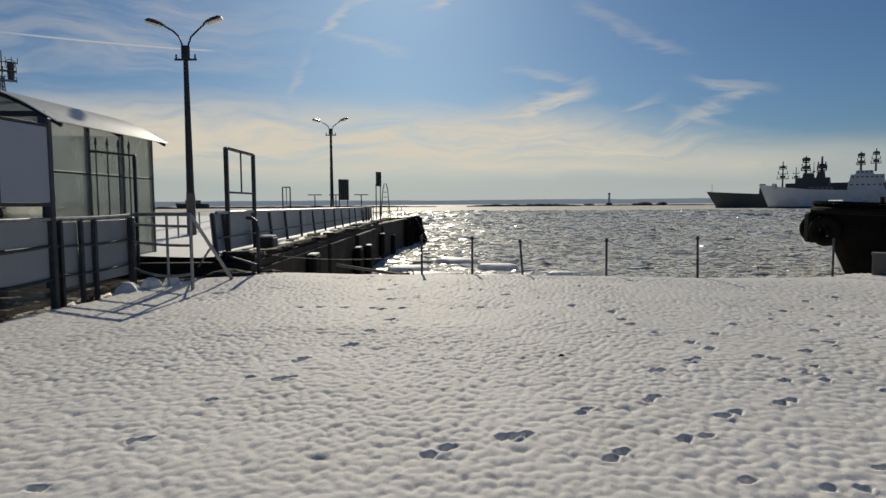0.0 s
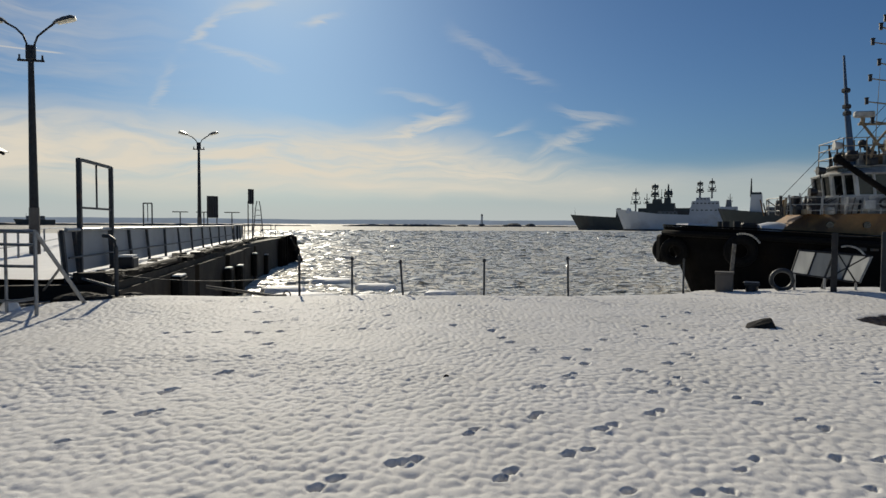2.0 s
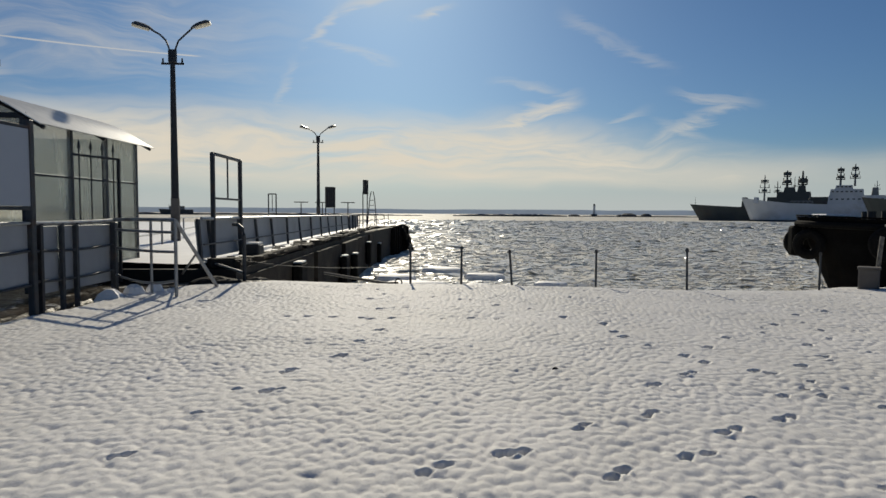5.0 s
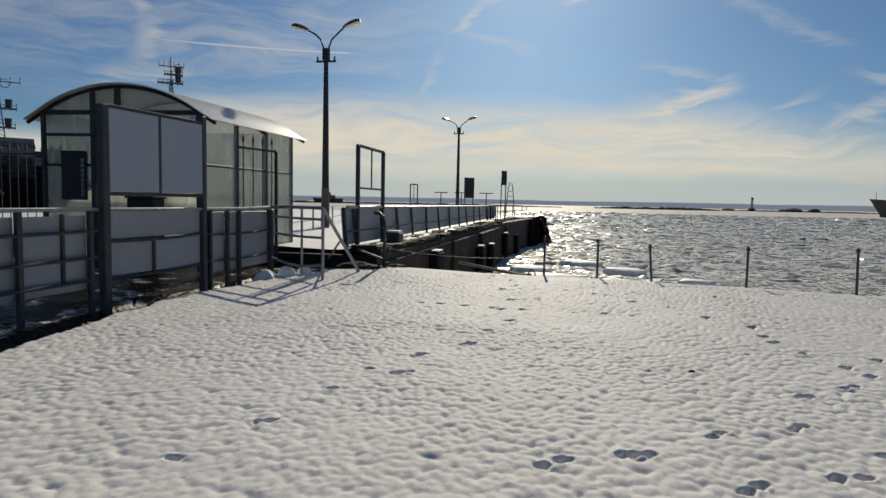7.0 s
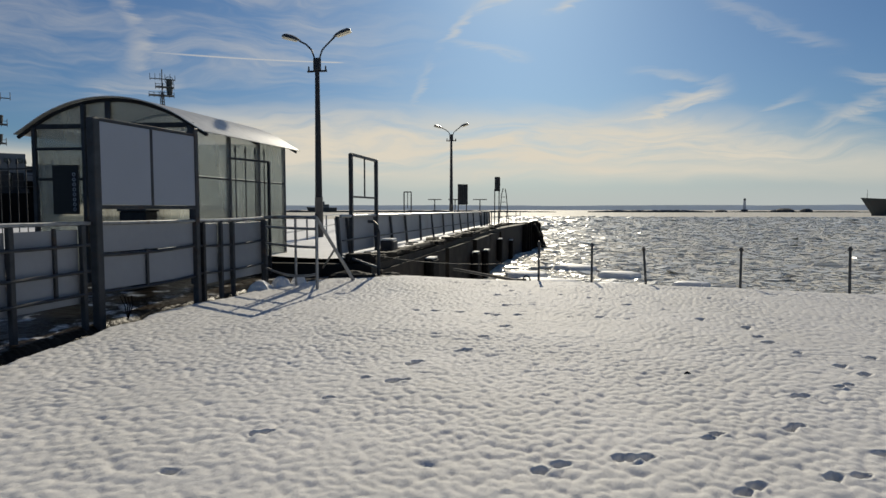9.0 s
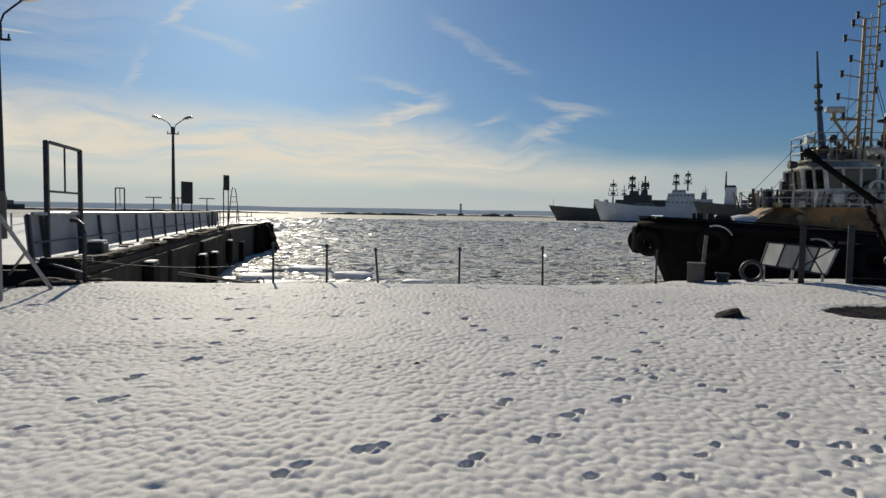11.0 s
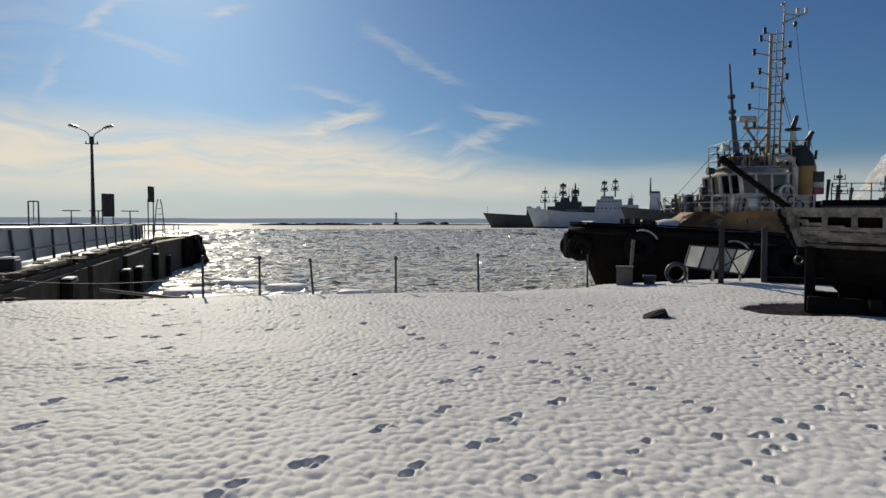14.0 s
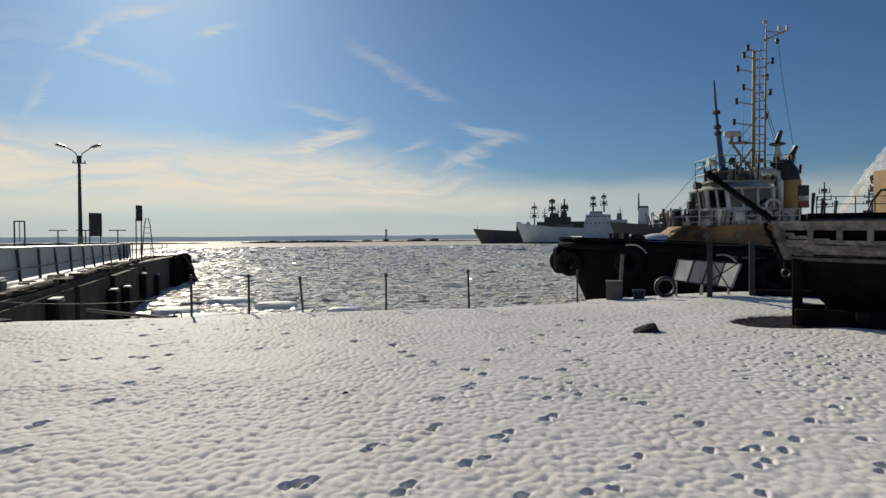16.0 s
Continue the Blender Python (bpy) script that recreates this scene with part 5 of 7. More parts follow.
# snow and gear on the forecastle
part("bow_snow", Build().box(tg(1.45, 0.3, 1.60), (1.25, 1.2, 0.16), frame_of(Vector((0, 0, 1))), 0.06), SNOWCAP, tug)
for i in range(5):
    part("bow_stay", Build().tube(tg(0.3 + 0.25 * i, 0.9 + 0.1 * i, 0.75), tg(0.9 + 0.3 * i, 0.6, 1.6), 0.05, n=6), DARKSTEEL, tug)
for s, w in ((2.9, 1.3), (3.5, 1.1), (3.2, -1.0)):
    part("bitt", Build().tube(tg(s, w, 1.2), tg(s, w, 1.82), 0.16, 0.18, 10), DARKSTEEL, tug)
part("windlass", Build().box(tg(4.1, 0.6, 1.45), (0.9, 0.7, 0.6), None, 0.1), DARKSTEEL, tug)
# ochre deckhouse: raked front, flat sides
def tug_block(name, s0, s1, h0, h1, z0, z1, mat, rake=0.0, label="", nose=0.0, taper=0.0, parent=None):
    """A deckhouse: raked and pointed front, tapering upwards."""
    o = [(s0, -h0 * 0.55), (s0 + nose, -h1), (s1, -h1), (s1, h1), (s0 + nose, h1), (s0, h0 * 0.55)]
    lo_ = [tg(s, w, z0) for s, w in o]
    hi_ = [tg(s + (rake if s < s1 else 0) * (1.0 if s == s0 else 0.55), w * (1 - taper), z1) for s, w in o]
    return part(name, Build().loft([lo_, hi_]), mat, parent or tug, label)


tug_block("deckhouse", 4.3, 17.5, 2.6, 2.9, 0.6, 2.14, ORANGE, 2.3, "rusty ochre deckhouse", 2.2, 0.03)
part("deckhouse_lip", Build().loft([[tg(s, sg, z) for s, sg in ((6.6, -1.5), (8.2, -2.95), (17.5, -2.95), (17.5, 2.95), (8.2, 2.95), (6.6, 1.5))] for z in (2.14, 2.2)]), ORANGE, tug)
for s in (7.2, 8.8, 10.4, 12.0):
    part("porthole", Build().tube(tg(s, 2.86, 1.65), tg(s, 2.93, 1.65), 0.17, n=14), SHIPGLASS, tug)
b = Build()
part("canvas_cover", Build().loft([[tg(4.6 + 0.5 * k, 0.6 + 0.9 * math.cos(a), 1.3 + (0.55 - 0.12 * abs(k - 1.5)) * math.sin(a)) for a in np.linspace(0, math.pi, 9)] for k in range(4)], close=True), SNOWCAP, tug, "snow-covered canvas cover", True)
# bridge deck: white bulwark, then the wheelhouse
tug_block("bridge_front", 7.35, 12.0, 1.9, 2.35, 2.16, 3.02, SHIPWHITE, 0.0, "rust-streaked white bridge front", 0.9)
WH = [(8.0, -1.15), (8.7, -2.1), (10.9, -2.3), (11.4, -1.6), (11.4, 1.6), (10.9, 2.3), (8.7, 2.1), (8.0, 1.15)]


def wh(i, z, out=0.0):
    s, w = WH[i % 8]
    c = Vector((9.5, 0))
    d = Vector((s, w)) - c
    f = 1 + out / d.length
    t = (z - 3.0) / 1.2
    return tg(c.x + d.x * f - (0.16 * t if s < 9 else 0), c.y + d.y * f, z)


part("wheelhouse_floor", Build().loft([[wh(i, z) for i in range(8)] for z in (2.95, 3.04)]), SHIPWHITE, tug)
part("wheelhouse_roof", Build().loft([[wh(i, z, o) for i in range(8)] for z, o in ((4.12, 0.10), (4.19, 0.14), (4.27, -0.1), (4.56, -0.9))]), SHIPWHITE, tug, "white eaved wheelhouse roof")
for i in range(8):
    p0, p1 = wh(i, 3.04), wh(i, 4.14)
    part("window_pillar", Build().beam(p0, p1, 0.17, 0.17, 0.02), SHIPWHITE, tug)
    q0, q1 = wh(i + 1, 3.04), wh(i + 1, 4.14)
    nmul = 2 if i in (1, 5) else (1 if i in (0, 6, 7) else 0)
    for k in range(1, nmul + 1):
        t = k / (nmul + 1)
        part("window_pillar", Build().beam(p0.lerp(q0, t), p1.lerp(q1, t), 0.12, 0.1, 0.015), SHIPWHITE, tug)
    inn = (tg(9.5, 0, p0.z) - p0).normalized() * 0.05
    part("window_pane", Build().prism([p0 + inn, q0 + inn, q1 + inn, p1 + inn], inn * 0.3), CLEAR, tug, "clear wheelhouse glass")
    part("window_sill", Build().beam(p0 + Vector((0, 0, 0.03)), q0 + Vector((0, 0, 0.03)), 0.12, 0.14), SHIPWHITE, tug)
for i, w in enumerate((-1.1, 0.2, 1.1)):
    part("roof_window", Build().beam(tg(8.0 + 0.75 * i, 1.55, 4.36), tg(8.6 + 0.75 * i, 1.55, 4.36), 0.1, 0.2), SHIPGLASS, tug)
part("console", Build().box(tg(8.4, 0, 3.2), (0.8, 2.2, 0.5), None, 0.05), DARKSTEEL, tug)
part("back_wall", Build().box(tg(11.3, 0, 3.6), (0.2, 2.6, 1.1), frame_of(Vector((0, 0, 1))), 0.02), SHIPWHITE, tug)


def rails(pts, z0, heights, r, mat, parent, step=1):
    for p in pts:
        part("stanchion", Build().tube((p.x, p.y, z0), (p.x, p.y, z0 + heights[0]), r, n=6), mat, parent)
    for a, c in zip(pts, pts[1:]):
        for h in heights:
            part("rail", Build().tube((a.x, a.y, z0 + h), (c.x, c.y, z0 + h), r * 0.8, n=6), mat, parent)


rails([tg(s, w, 0) for s, w in ((5.4, -0.6), (5.2, 0.4), (5.5, 1.4), (6.2, 2.1), (7.0, 2.5), (7.9, 2.75), (8.9, 2.8), (10.0, 2.8), (11.0, 2.8), (12.0, 2.8))], 2.16, (0.85, 0.5, 0.2), 0.035, SHIPWHITE, tug)
for s, w, h in ((5.6, 0.9, 0.75), (6.1, 1.5, 0.95), (6.5, 1.2, 0.65), (6.9, 2.0, 0.9), (7.3, 0.4, 1.2), (5.9, -0.2, 0.7)):
    part("deck_gear", Build().box(tg(s, w, 2.16 + h / 2), (0.36, 0.3, h), None, 0.06), DARKSTEEL if h > 0.7 else SHIPWHITE, tug)
part("side_box", Build().box(tg(8.9, 2.86, 2.62), (0.62, 0.12, 0.42), frame_of(Vector((0, 0, 1))), 0.02), SHIPWHITE, tug)
part("lifebuoy", Build().torus(tg(10.7, 2.7, 3.15), TN, 0.36, 0.075, 18, 7), SHIPWHITE, tug, smooth=True)
# signal deck
rails([tg(s, w, 0) for s, w in ((8.2, 1.6), (9.2, 1.7), (10.3, 1.7), (11.4, 1.6), (12.3, 1.4), (12.4, -1.0), (10.3, -1.6), (8.2, -1.4), (8.2, 1.6))], 4.56, (1.4, 1.0, 0.55), 0.028, MASTYEL, tug)
part("signal_deck", Build().box(tg(10.2, 0, 4.6), (4.4, 3.0, 0.08), Matrix.Rotation(math.atan2(TU.y, TU.x), 3, "Z"), 0.02), SHIPWHITE, tug)
for s, w, z, sx, sz_, m in ((9.2, 0.8, 4.95, 0.5, 0.7, SHIPWHITE), (10.0, 0.5, 4.9, 0.8, 0.6, MASTYEL), (8.7, 0.2, 4.95, 0.6, 0.7, DARKSTEEL), (10.6, 0.9, 4.95, 0.45, 0.8, SHIPWHITE), (9.6, 1.3, 4.8, 0.4, 0.4, DARKSTEEL), (11.2, 0.2, 5.0, 0.6, 0.8, MASTYEL)):
    part("deck_locker", Build().box(tg(s, w, z), (sx, 0.5, sz_), None, 0.06), m, tug)
for s, w, z in ((8.0, 1.4, 5.6), (7.2, 1.6, 4.35), (6.9, 1.5, 3.3)):
    sl = part("searchlight", Build().tube(tg(s - 0.16, w, z), tg(s + 0.2, w, z), 0.22, 0.16, 14), SHIPWHITE if z > 5 else DARKSTEEL, tug, smooth=True)
    part("bracket", Build().tube(tg(s, w, z - 1.0 if z > 5 else z - 0.4), tg(s, w, z - 0.12), 0.04, n=6), DARKSTEEL, sl)
# lockers, pipes and stays crowding the bridge
rg = random.Random(31)
for i in range(26):
    s, w = rg.uniform(5.6, 12.2), rg.uniform(1.5, 2.7)
    h = rg.uniform(0.3, 1.1)
    part("pipe", Build().tube(tg(s, w, 2.16), tg(s + rg.uniform(-0.15, 0.15), w, 2.16 + h), rg.uniform(0.02, 0.07), n=7), DARKSTEEL if i % 3 else SHIPWHITE, tug)
for i in range(22):
    s, w = rg.uniform(8.3, 12.3), rg.uniform(-1.2, 1.5)
    h = rg.uniform(0.4, 1.5)
    part("pipe", Build().tube(tg(s, w, 4.6), tg(s + rg.uniform(-0.2, 0.2), w, 4.6 + h), rg.uniform(0.02, 0.05), n=6), DARKSTEEL, tug)
for i in range(9):
    part("lamp_box", Build().box(tg(rg.uniform(8.4, 12.2), rg.uniform(0.8, 1.6), rg.uniform(4.8, 5.8)), (rg.uniform(0.15, 0.35), 0.2, rg.uniform(0.15, 0.4)), None, 0.03), DARKSTEEL, tug)
for s0, w0, z0, s1, z1 in ((5.5, 1.2, 3.0, 8.6, 6.2), (5.9, 1.6, 2.6, 11.0, 8.2), (6.4, 2.0, 3.0, 9.0, 5.9), (12.3, 1.2, 4.6, 11.2, 10.0), (12.6, 0.4, 4.4, 11.4, 9.0), (8.3, 1.5, 4.6, 10.9, 7.4)):
    part("stay", Build().tube(tg(s0, w0, z0), tg(s1, 0.2, z1), 0.014, n=5), DARKSTEEL, tug)
# lattice mast
m0, m1 = 10.95, 11.55
for s0, s1, w, r, zt in ((m0 - 0.05, m0, 0.0, 0.10, 12.0), (m1 - 0.1, m1, 0.15, 0.055, 12.85), (m0 + 0.2, m0 + 0.22, 0.2, 0.035, 12.2)):
    part("mast_leg", Build().tube(tg(s0, w, 4.6), tg(s1, w, zt), r * 1.2, r * 0.8, 8), MASTYEL, tug, smooth=True)
for i in range(15):
    z = 5.4 + i * 0.47
    part("mast_rung", Build().tube(tg(m0 - 0.02, 0.05, z), tg(m1 - 0.03, 0.15, z + 0.02), 0.030, n=6), MASTYEL, tug)
for z in (11.4, 10.4, 9.3, 8.1, 7.0):
    part("mast_hoop", Build().path([tg(m0, 0.0, z), tg(m0 + 0.1, 0.6, z), tg(m1 - 0.1, 0.6, z), tg(m1, 0.15, z)], 0.02, 6), MASTYEL, tug)
for z, out in ((12.16, -0.35), (11.75, -0.55), (11.0, -0.9), (9.95, -0.58), (9.17, -0.97), (8.0, -1.1), (11.4, 0.42), (10.5, 0.12), (9.65, 0.3), (8.3, 0.1), (7.0, -0.8)):
    base = m0 if out < 0 else m1
    ar = part("mast_arm", Build().tube(tg(base, 0, z - 0.18), tg(base + out, 0, z), 0.04, 0.028, 6), MASTYEL, tug)
    part("mast_light", Build().tube(tg(base + out, 0, z - 0.14), tg(base + out, 0, z + 0.16), 0.085, 0.085, 10), DARKSTEEL, ar, "dark navigation light")
    part("light_cap", Build().tube(tg(base + out, 0, z + 0.16), tg(base + out, 0, z + 0.2), 0.11, 0.11, 10), DARKSTEEL, ar)
part("yard", Build().tube(tg(m1 - 0.1, 0.1, 12.55), tg(12.85, 0.1, 13.15), 0.055, 0.04, 8), MASTYEL, tug)
part("yard", Build().tube(tg(m1, 0.1, 13.05), tg(12.35, 0.1, 12.98), 0.03, 0.03, 6), MASTYEL, tug)
part("top_pole", Build().tube(tg(m1, 0.15, 12.8), tg(m1 + 0.03, 0.15, 13.75), 0.035, 0.02, 6), MASTYEL, tug)
part("anemometer", Build().ball(tg(m1 - 0.08, 0.15, 13.55), 0.11, 8, 6), SHIPWHITE, tug)
for s in (12.3, 12.75):
    part("yard_light", Build().tube(tg(s, 0.1, 13.1), tg(s, 0.1, 13.38), 0.09, 0.09, 8), SHIPWHITE, tug)
part("halyard", Build().path([tg(12.2, 0.1, 12.75), tg(12.45, 0.1, 10.5), tg(12.8, 0.1, 8.2), tg(13.2, 0.2, 5.6)], 0.014, 5), DARKSTEEL, tug)
part("halyard_block", Build().ball(tg(12.18, 0.1, 12.5), 0.11, 8, 6, 1.6), DARKSTEEL, tug)
part("mast_strut", Build().tube(tg(9.6, 0, 7.0), tg(m0 + 0.1, 0, 5.0), 0.07, n=6), MASTYEL, tug)
part("mast_strut", Build().tube(tg(9.5, 0, 6.85), tg(m0, 0, 6.85), 0.07, n=6), MASTYEL, tug)
part("mast_strut", Build().tube(tg(9.3, 0.5, 4.7), tg(10.9, 0, 6.6), 0.06, n=6), MASTYEL, tug)
rd = part("radar", Build().box(tg(9.75, 0, 7.35), (0.95, 0.35, 0.32), Matrix.Rotation(math.atan2(TU.y, TU.x), 3, "Z"), 0.08), SHIPWHITE, tug)
part("radar_pedestal", Build().tube(tg(9.7, 0, 6.9), tg(9.7, 0, 7.22), 0.1, n=8), MASTYEL, rd)
part("whip_aerial", Build().tube(tg(10.1, 0.5, 6.0), tg(10.2, 0.5, 9.6), 0.02, 0.01, 5), MASTYEL, tug)
# boom, monitor, funnel
part("boom", Build().tube(tg(8.85, 1.0, 4.6), tg(8.55, 1.0, 7.4), 0.17, 0.13, 10), BLUEPAINT, tug, "dark blue upright boom", True)
part("boom_tip", Build().tube(tg(8.55, 1.0, 7.3), tg(8.33, 1.0, 10.15), 0.10, 0.05, 8), BLUEPAINT, tug, smooth=True)
for z in (7.25, 7.6, 8.4):
    part("boom_fitting", Build().box(tg(8.55 - (z - 7.3) * 0.07, 1.0, z), (0.34, 0.3, 0.22), None, 0.05), DARKSTEEL, tug)
for s, w, z, r in ((9.3, 1.0, 5.75, 0.2), (9.5, 0.9, 5.1, 0.22), (8.7, 1.3, 5.1, 0.3)):
    part("boom_block", Build().ball(tg(s, w, z), r, 10, 7), DARKSTEEL, tug, smooth=True)
mo = part("fire_monitor", Build().tube(tg(11.75, 1, 4.6), tg(11.75, 1, 6.5), 0.24, 0.15, 10), SHIPWHITE, tug, "white fire monitor column", True)
part("nozzle", Build().tube(tg(11.7, 1, 6.6), tg(11.95, 1.0, 7.35), 0.16, 0.10, 10), DARKSTEEL, mo)
part("wheel", Build().torus(tg(11.75, 1, 6.62), (0, 0, 1), 0.36, 0.06, 16, 6), DARKSTEEL, mo)
fu = part("funnel", Build().loft([[tg(12.3 + 0.62 * k * math.cos(a), 1.0 + 0.8 * k * math.sin(a), z) for a in np.linspace(0, 2 * math.pi, 21)[:-1]] for z, k in ((2.1, 1.02), (4.6, 1.0), (4.62, 1.0))]), OCHRE, tug, "faded ochre funnel", True)
part("funnel_top", Build().loft([[tg(12.25 + 0.62 * k * math.cos(a) - sh, 1.0 + 0.8 * k * math.sin(a), z) for a in np.linspace(0, 2 * math.pi, 21)[:-1]] for z, k, sh in ((4.6, 1.02, 0), (5.2, 0.98, 0.1), (5.65, 0.72, 0.25), (5.75, 0.4, 0.25))]), DARKSTEEL, fu, "black funnel crown", True)
part("exhaust", Build().path([tg(12.45, 1, 5.3), tg(12.5, 1, 5.9), tg(12.75, 1, 6.5)], [0.16, 0.19, 0.14], 10), DARKSTEEL, fu, smooth=True)
part("exhaust", Build().tube(tg(12.95, 1, 5.0), tg(13.0, 1, 5.5), 0.08, n=8), DARKSTEEL, fu)
for z0, z1, m in ((3.75, 4.3, DARKSTEEL), (3.45, 3.74, SHIPWHITE), (3.1, 3.44, RED)):
    part("funnel_band", Build().box(tg(12.75, 1.62, (z0 + z1) / 2), (0.55, 0.42, z1 - z0), Matrix.Rotation(math.atan2(TU.y, TU.x), 3, "Z"), 0.02), m, fu)
part("vent_pipe", Build().path([tg(10.5, 2.0, 4.95), tg(10.95, 2.0, 5.05), tg(11.3, 2.0, 4.9), tg(11.4, 2.0, 4.5), tg(11.4, 2.0, 2.2)], 0.17, 12), SHIPWHITE, tug, "white bent vent pipe", True)
part("aft_house", Build().loft([[tg(s, w, z) for s, w in ((12.8, -2.2), (19, -2.2), (19, 2.2), (12.8, 2.2))] for z in (2.14, 2.75)]), FARDARK, tug)
rails([tg(s, 2.2, 0) for s in (13.2, 14.2, 15.2, 16.2, 17.2, 18.2)], 2.75, (0.9, 0.5), 0.03, DARKSTEEL, tug)
for i, (s0, w_) in enumerate(((8.0, 0.34), (8.5, 0.34), (9.15, 0.2), (9.5, 0.34))):
    part("name_bar", Build().box(tg(s0, 4.38, 0.62), (w_, 0.03, 0.3), Matrix.Rotation(math.atan2(TU.y, TU.x), 3, "Z"), 0.0), STEEL, tug, "worn grey lettering bar")

part("aft_crane_post", Build().loft([[tg(s, w, z) for s, w in ((18.1, -0.9), (19.6, -0.9), (19.6, 0.9), (18.1, 0.9))] for z in (2.75, 5.0, 5.25)]), OCHRE, tug, "faded ochre crane post")
part("bent_rail", Build().path([tg(16.2, 1.6, 2.75), tg(16.35, 1.6, 3.3), tg(16.9, 1.6, 4.0), tg(17.6, 1.6, 4.05)], 0.07, 7), DARKSTEEL, tug, smooth=True)
for s_, h in ((13.4, 1.15), (13.9, 0.85), (14.6, 0.7)):
    part("vent_head", Build().tube(tg(s_, 1.4, 2.75), tg(s_ + 0.08, 1.4, 2.75 + h), 0.06, 0.1, 8), DARKSTEEL, tug)

rt = random.Random(21)
for i in range(34):
    s_, w_ = rt.uniform(4.9, 7.6), rt.uniform(0.2, 2.6)
    h = rt.uniform(0.3, 1.0)
    m = rt.choice((DARKSTEEL, DARKSTEEL, SHIPWHITE, ORANGE, MASTYEL))
    if i % 3 == 0:
        part("deck_fitting", Build().tube(tg(s_, w_, 2.1), tg(s_ + rt.uniform(-0.2, 0.2), w_, 2.16 + h), rt.uniform(0.03, 0.07), n=7), m, tug)
    elif i % 3 == 1:
        part("deck_fitting", Build().box(tg(s_, w_, 2.16 + h * 0.3), (rt.uniform(0.15, 0.4), 0.25, h * 0.6), None, 0.04), m, tug)
    else:
        part("deck_line", Build().path([tg(s_, w_, 2.9), tg(s_ + 0.4, w_, 2.62), tg(s_ + 0.9, w_ + 0.1, 2.95)], 0.03, 6), DARKSTEEL, tug)
for i in range(26):
    s_, w_ = rt.uniform(8.3, 12.0), rt.uniform(-0.8, 1.6)
    h = rt.uniform(0.4, 1.5)
    m = rt.choice((DARKSTEEL, DARKSTEEL, SHIPWHITE, MASTYEL))
    if i % 2:
        part("deck_fitting", Build().tube(tg(s_, w_, 4.6), tg(s_ + rt.uniform(-0.25, 0.25), w_, 4.6 + h), rt.uniform(0.025, 0.06), n=7), m, tug)
    else:
        part("deck_fitting", Build().box(tg(s_, w_, 4.6 + h * 0.3), (rt.uniform(0.15, 0.45), 0.3, h * 0.6), None, 0.05), m, tug)
for s_ in (7.9, 8.6, 9.4, 10.2, 10.9):
    part("bulwark_bracket", Build().tube(tg(s_, 2.8, 2.18), tg(s_ + 0.25, 2.45, 3.0), 0.04, n=6), SHIPWHITE, tug)
for s_, z in ((9.6, 2.7), (10.3, 2.55), (10.9, 2.75), (11.3, 2.5)):
    part("hose_coil", Build().torus(tg(s_, 2.75, z), TN, 0.2, 0.06, 14, 6), DARKSTEEL, tug, smooth=True)

# ---------------- right: old wooden boat on its cradle ----------------
OB, OU = Vector((9.93, 8.78, 0)), Vector((0.66, -0.75, 0)).normalized()
ON = Vector((OU.y, -OU.x, 0))
boat = thing("wooden_boat", tuple(OB + OU * 2.5), "derelict grey plank boat with dark hull on a cradle", "boat")


def ob_half(s):
    return 1.25 * (1 - math.exp(-max(s, 0) / 1.0))


def stem(z):
    return float(np.interp(z, [0.3, 0.8, 1.2, 1.9], [0.95, 0.42, 0.2, 0.0]))


def bt(s, z, out=0.0, side_=1):
    """A place on the boat's skin: s aft of the stem head, z up."""
    k = float(np.interp(z, [0.3, 0.7, 1.15, 1.9], [0.05, 0.55, 0.86, 1.0]))
    s2 = max(s, stem(z))
    return OB + OU * s2 + ON * side_ * (ob_half(s2 - stem(z)) * k + out) + Vector((0, 0, z - 0.02 * s))


SS = [0.0, 0.15, 0.32, 0.55, 0.85, 1.2, 1.7, 2.3, 3.0, 4.0, 5.0, 6.2]


def strake(z0, z1, out, mat, s0=0.0, s1=6.2, label="", name="plank", side_=1):
    sa = [s0] + [s for s in SS if s0 < s < s1] + [s1]
    rings = [[bt(stem(z0) + s, z0, out, side_), bt(stem(z1) + s, z1, out, side_), bt(stem(z1) + s, z1, out - 0.05, side_), bt(stem(z0) + s, z0, out - 0.05, side_)] for s in sa]
    return part(name, Build().loft(rings), mat, boat, label)


for sd in (1, -1):
    strake(1.775, 1.86, 0.06, WOODG, label="", side_=sd)
    strake(1.70, 1.772, 0.03, WOODG, side_=sd)
    strake(1.46, 1.525, 0.05, WOODG, side_=sd)
    strake(1.27, 1.455, 0.0, WOODG, side_=sd)
    strake(1.15, 1.215, 0.07, WOODG, side_=sd)
    strake(0.98, 1.145, 0.0, WOODD, side_=sd)
    strake(0.75, 0.975, 0.01, WOODD, side_=sd)
    strake(0.50, 0.745, 0.0, WOODD, side_=sd)
    strake(0.30, 0.495, 0.01, WOODD, side_=sd)
strake(1.52, 1.71, -0.10, WOODD, 0.0, 6.2, "dark inner planking", "inner_plank")
rb = random.Random(5)
for i, (z, s0, L) in enumerate(((1.60, 0.0, 0.22), (1.545, 0.1, 0.30), (1.50, 0.42, 0.3), (1.40, 0.05, 0.45), (1.375, 0.5, 0.42), (1.36, 1.05, 0.35), (1.35, 1.55, 0.4), (1.24, 0.1, 0.3), (1.30, 0.02, 0.25))):
    strake(z, z + 0.055, 0.055, WOODG, s0, s0 + L, "loose broken plank end")
for i in range(14):
    s = 0.12 + i * 0.42
    p = bt(s, 1.62, 0.02)
    part("frame_timber", Build().box((p.x, p.y, 1.61 - 0.02 * s), (0.09, 0.09, 0.26), Matrix.Rotation(math.atan2(OU.y, OU.x), 3, "Z"), 0.012), WOODG, boat)
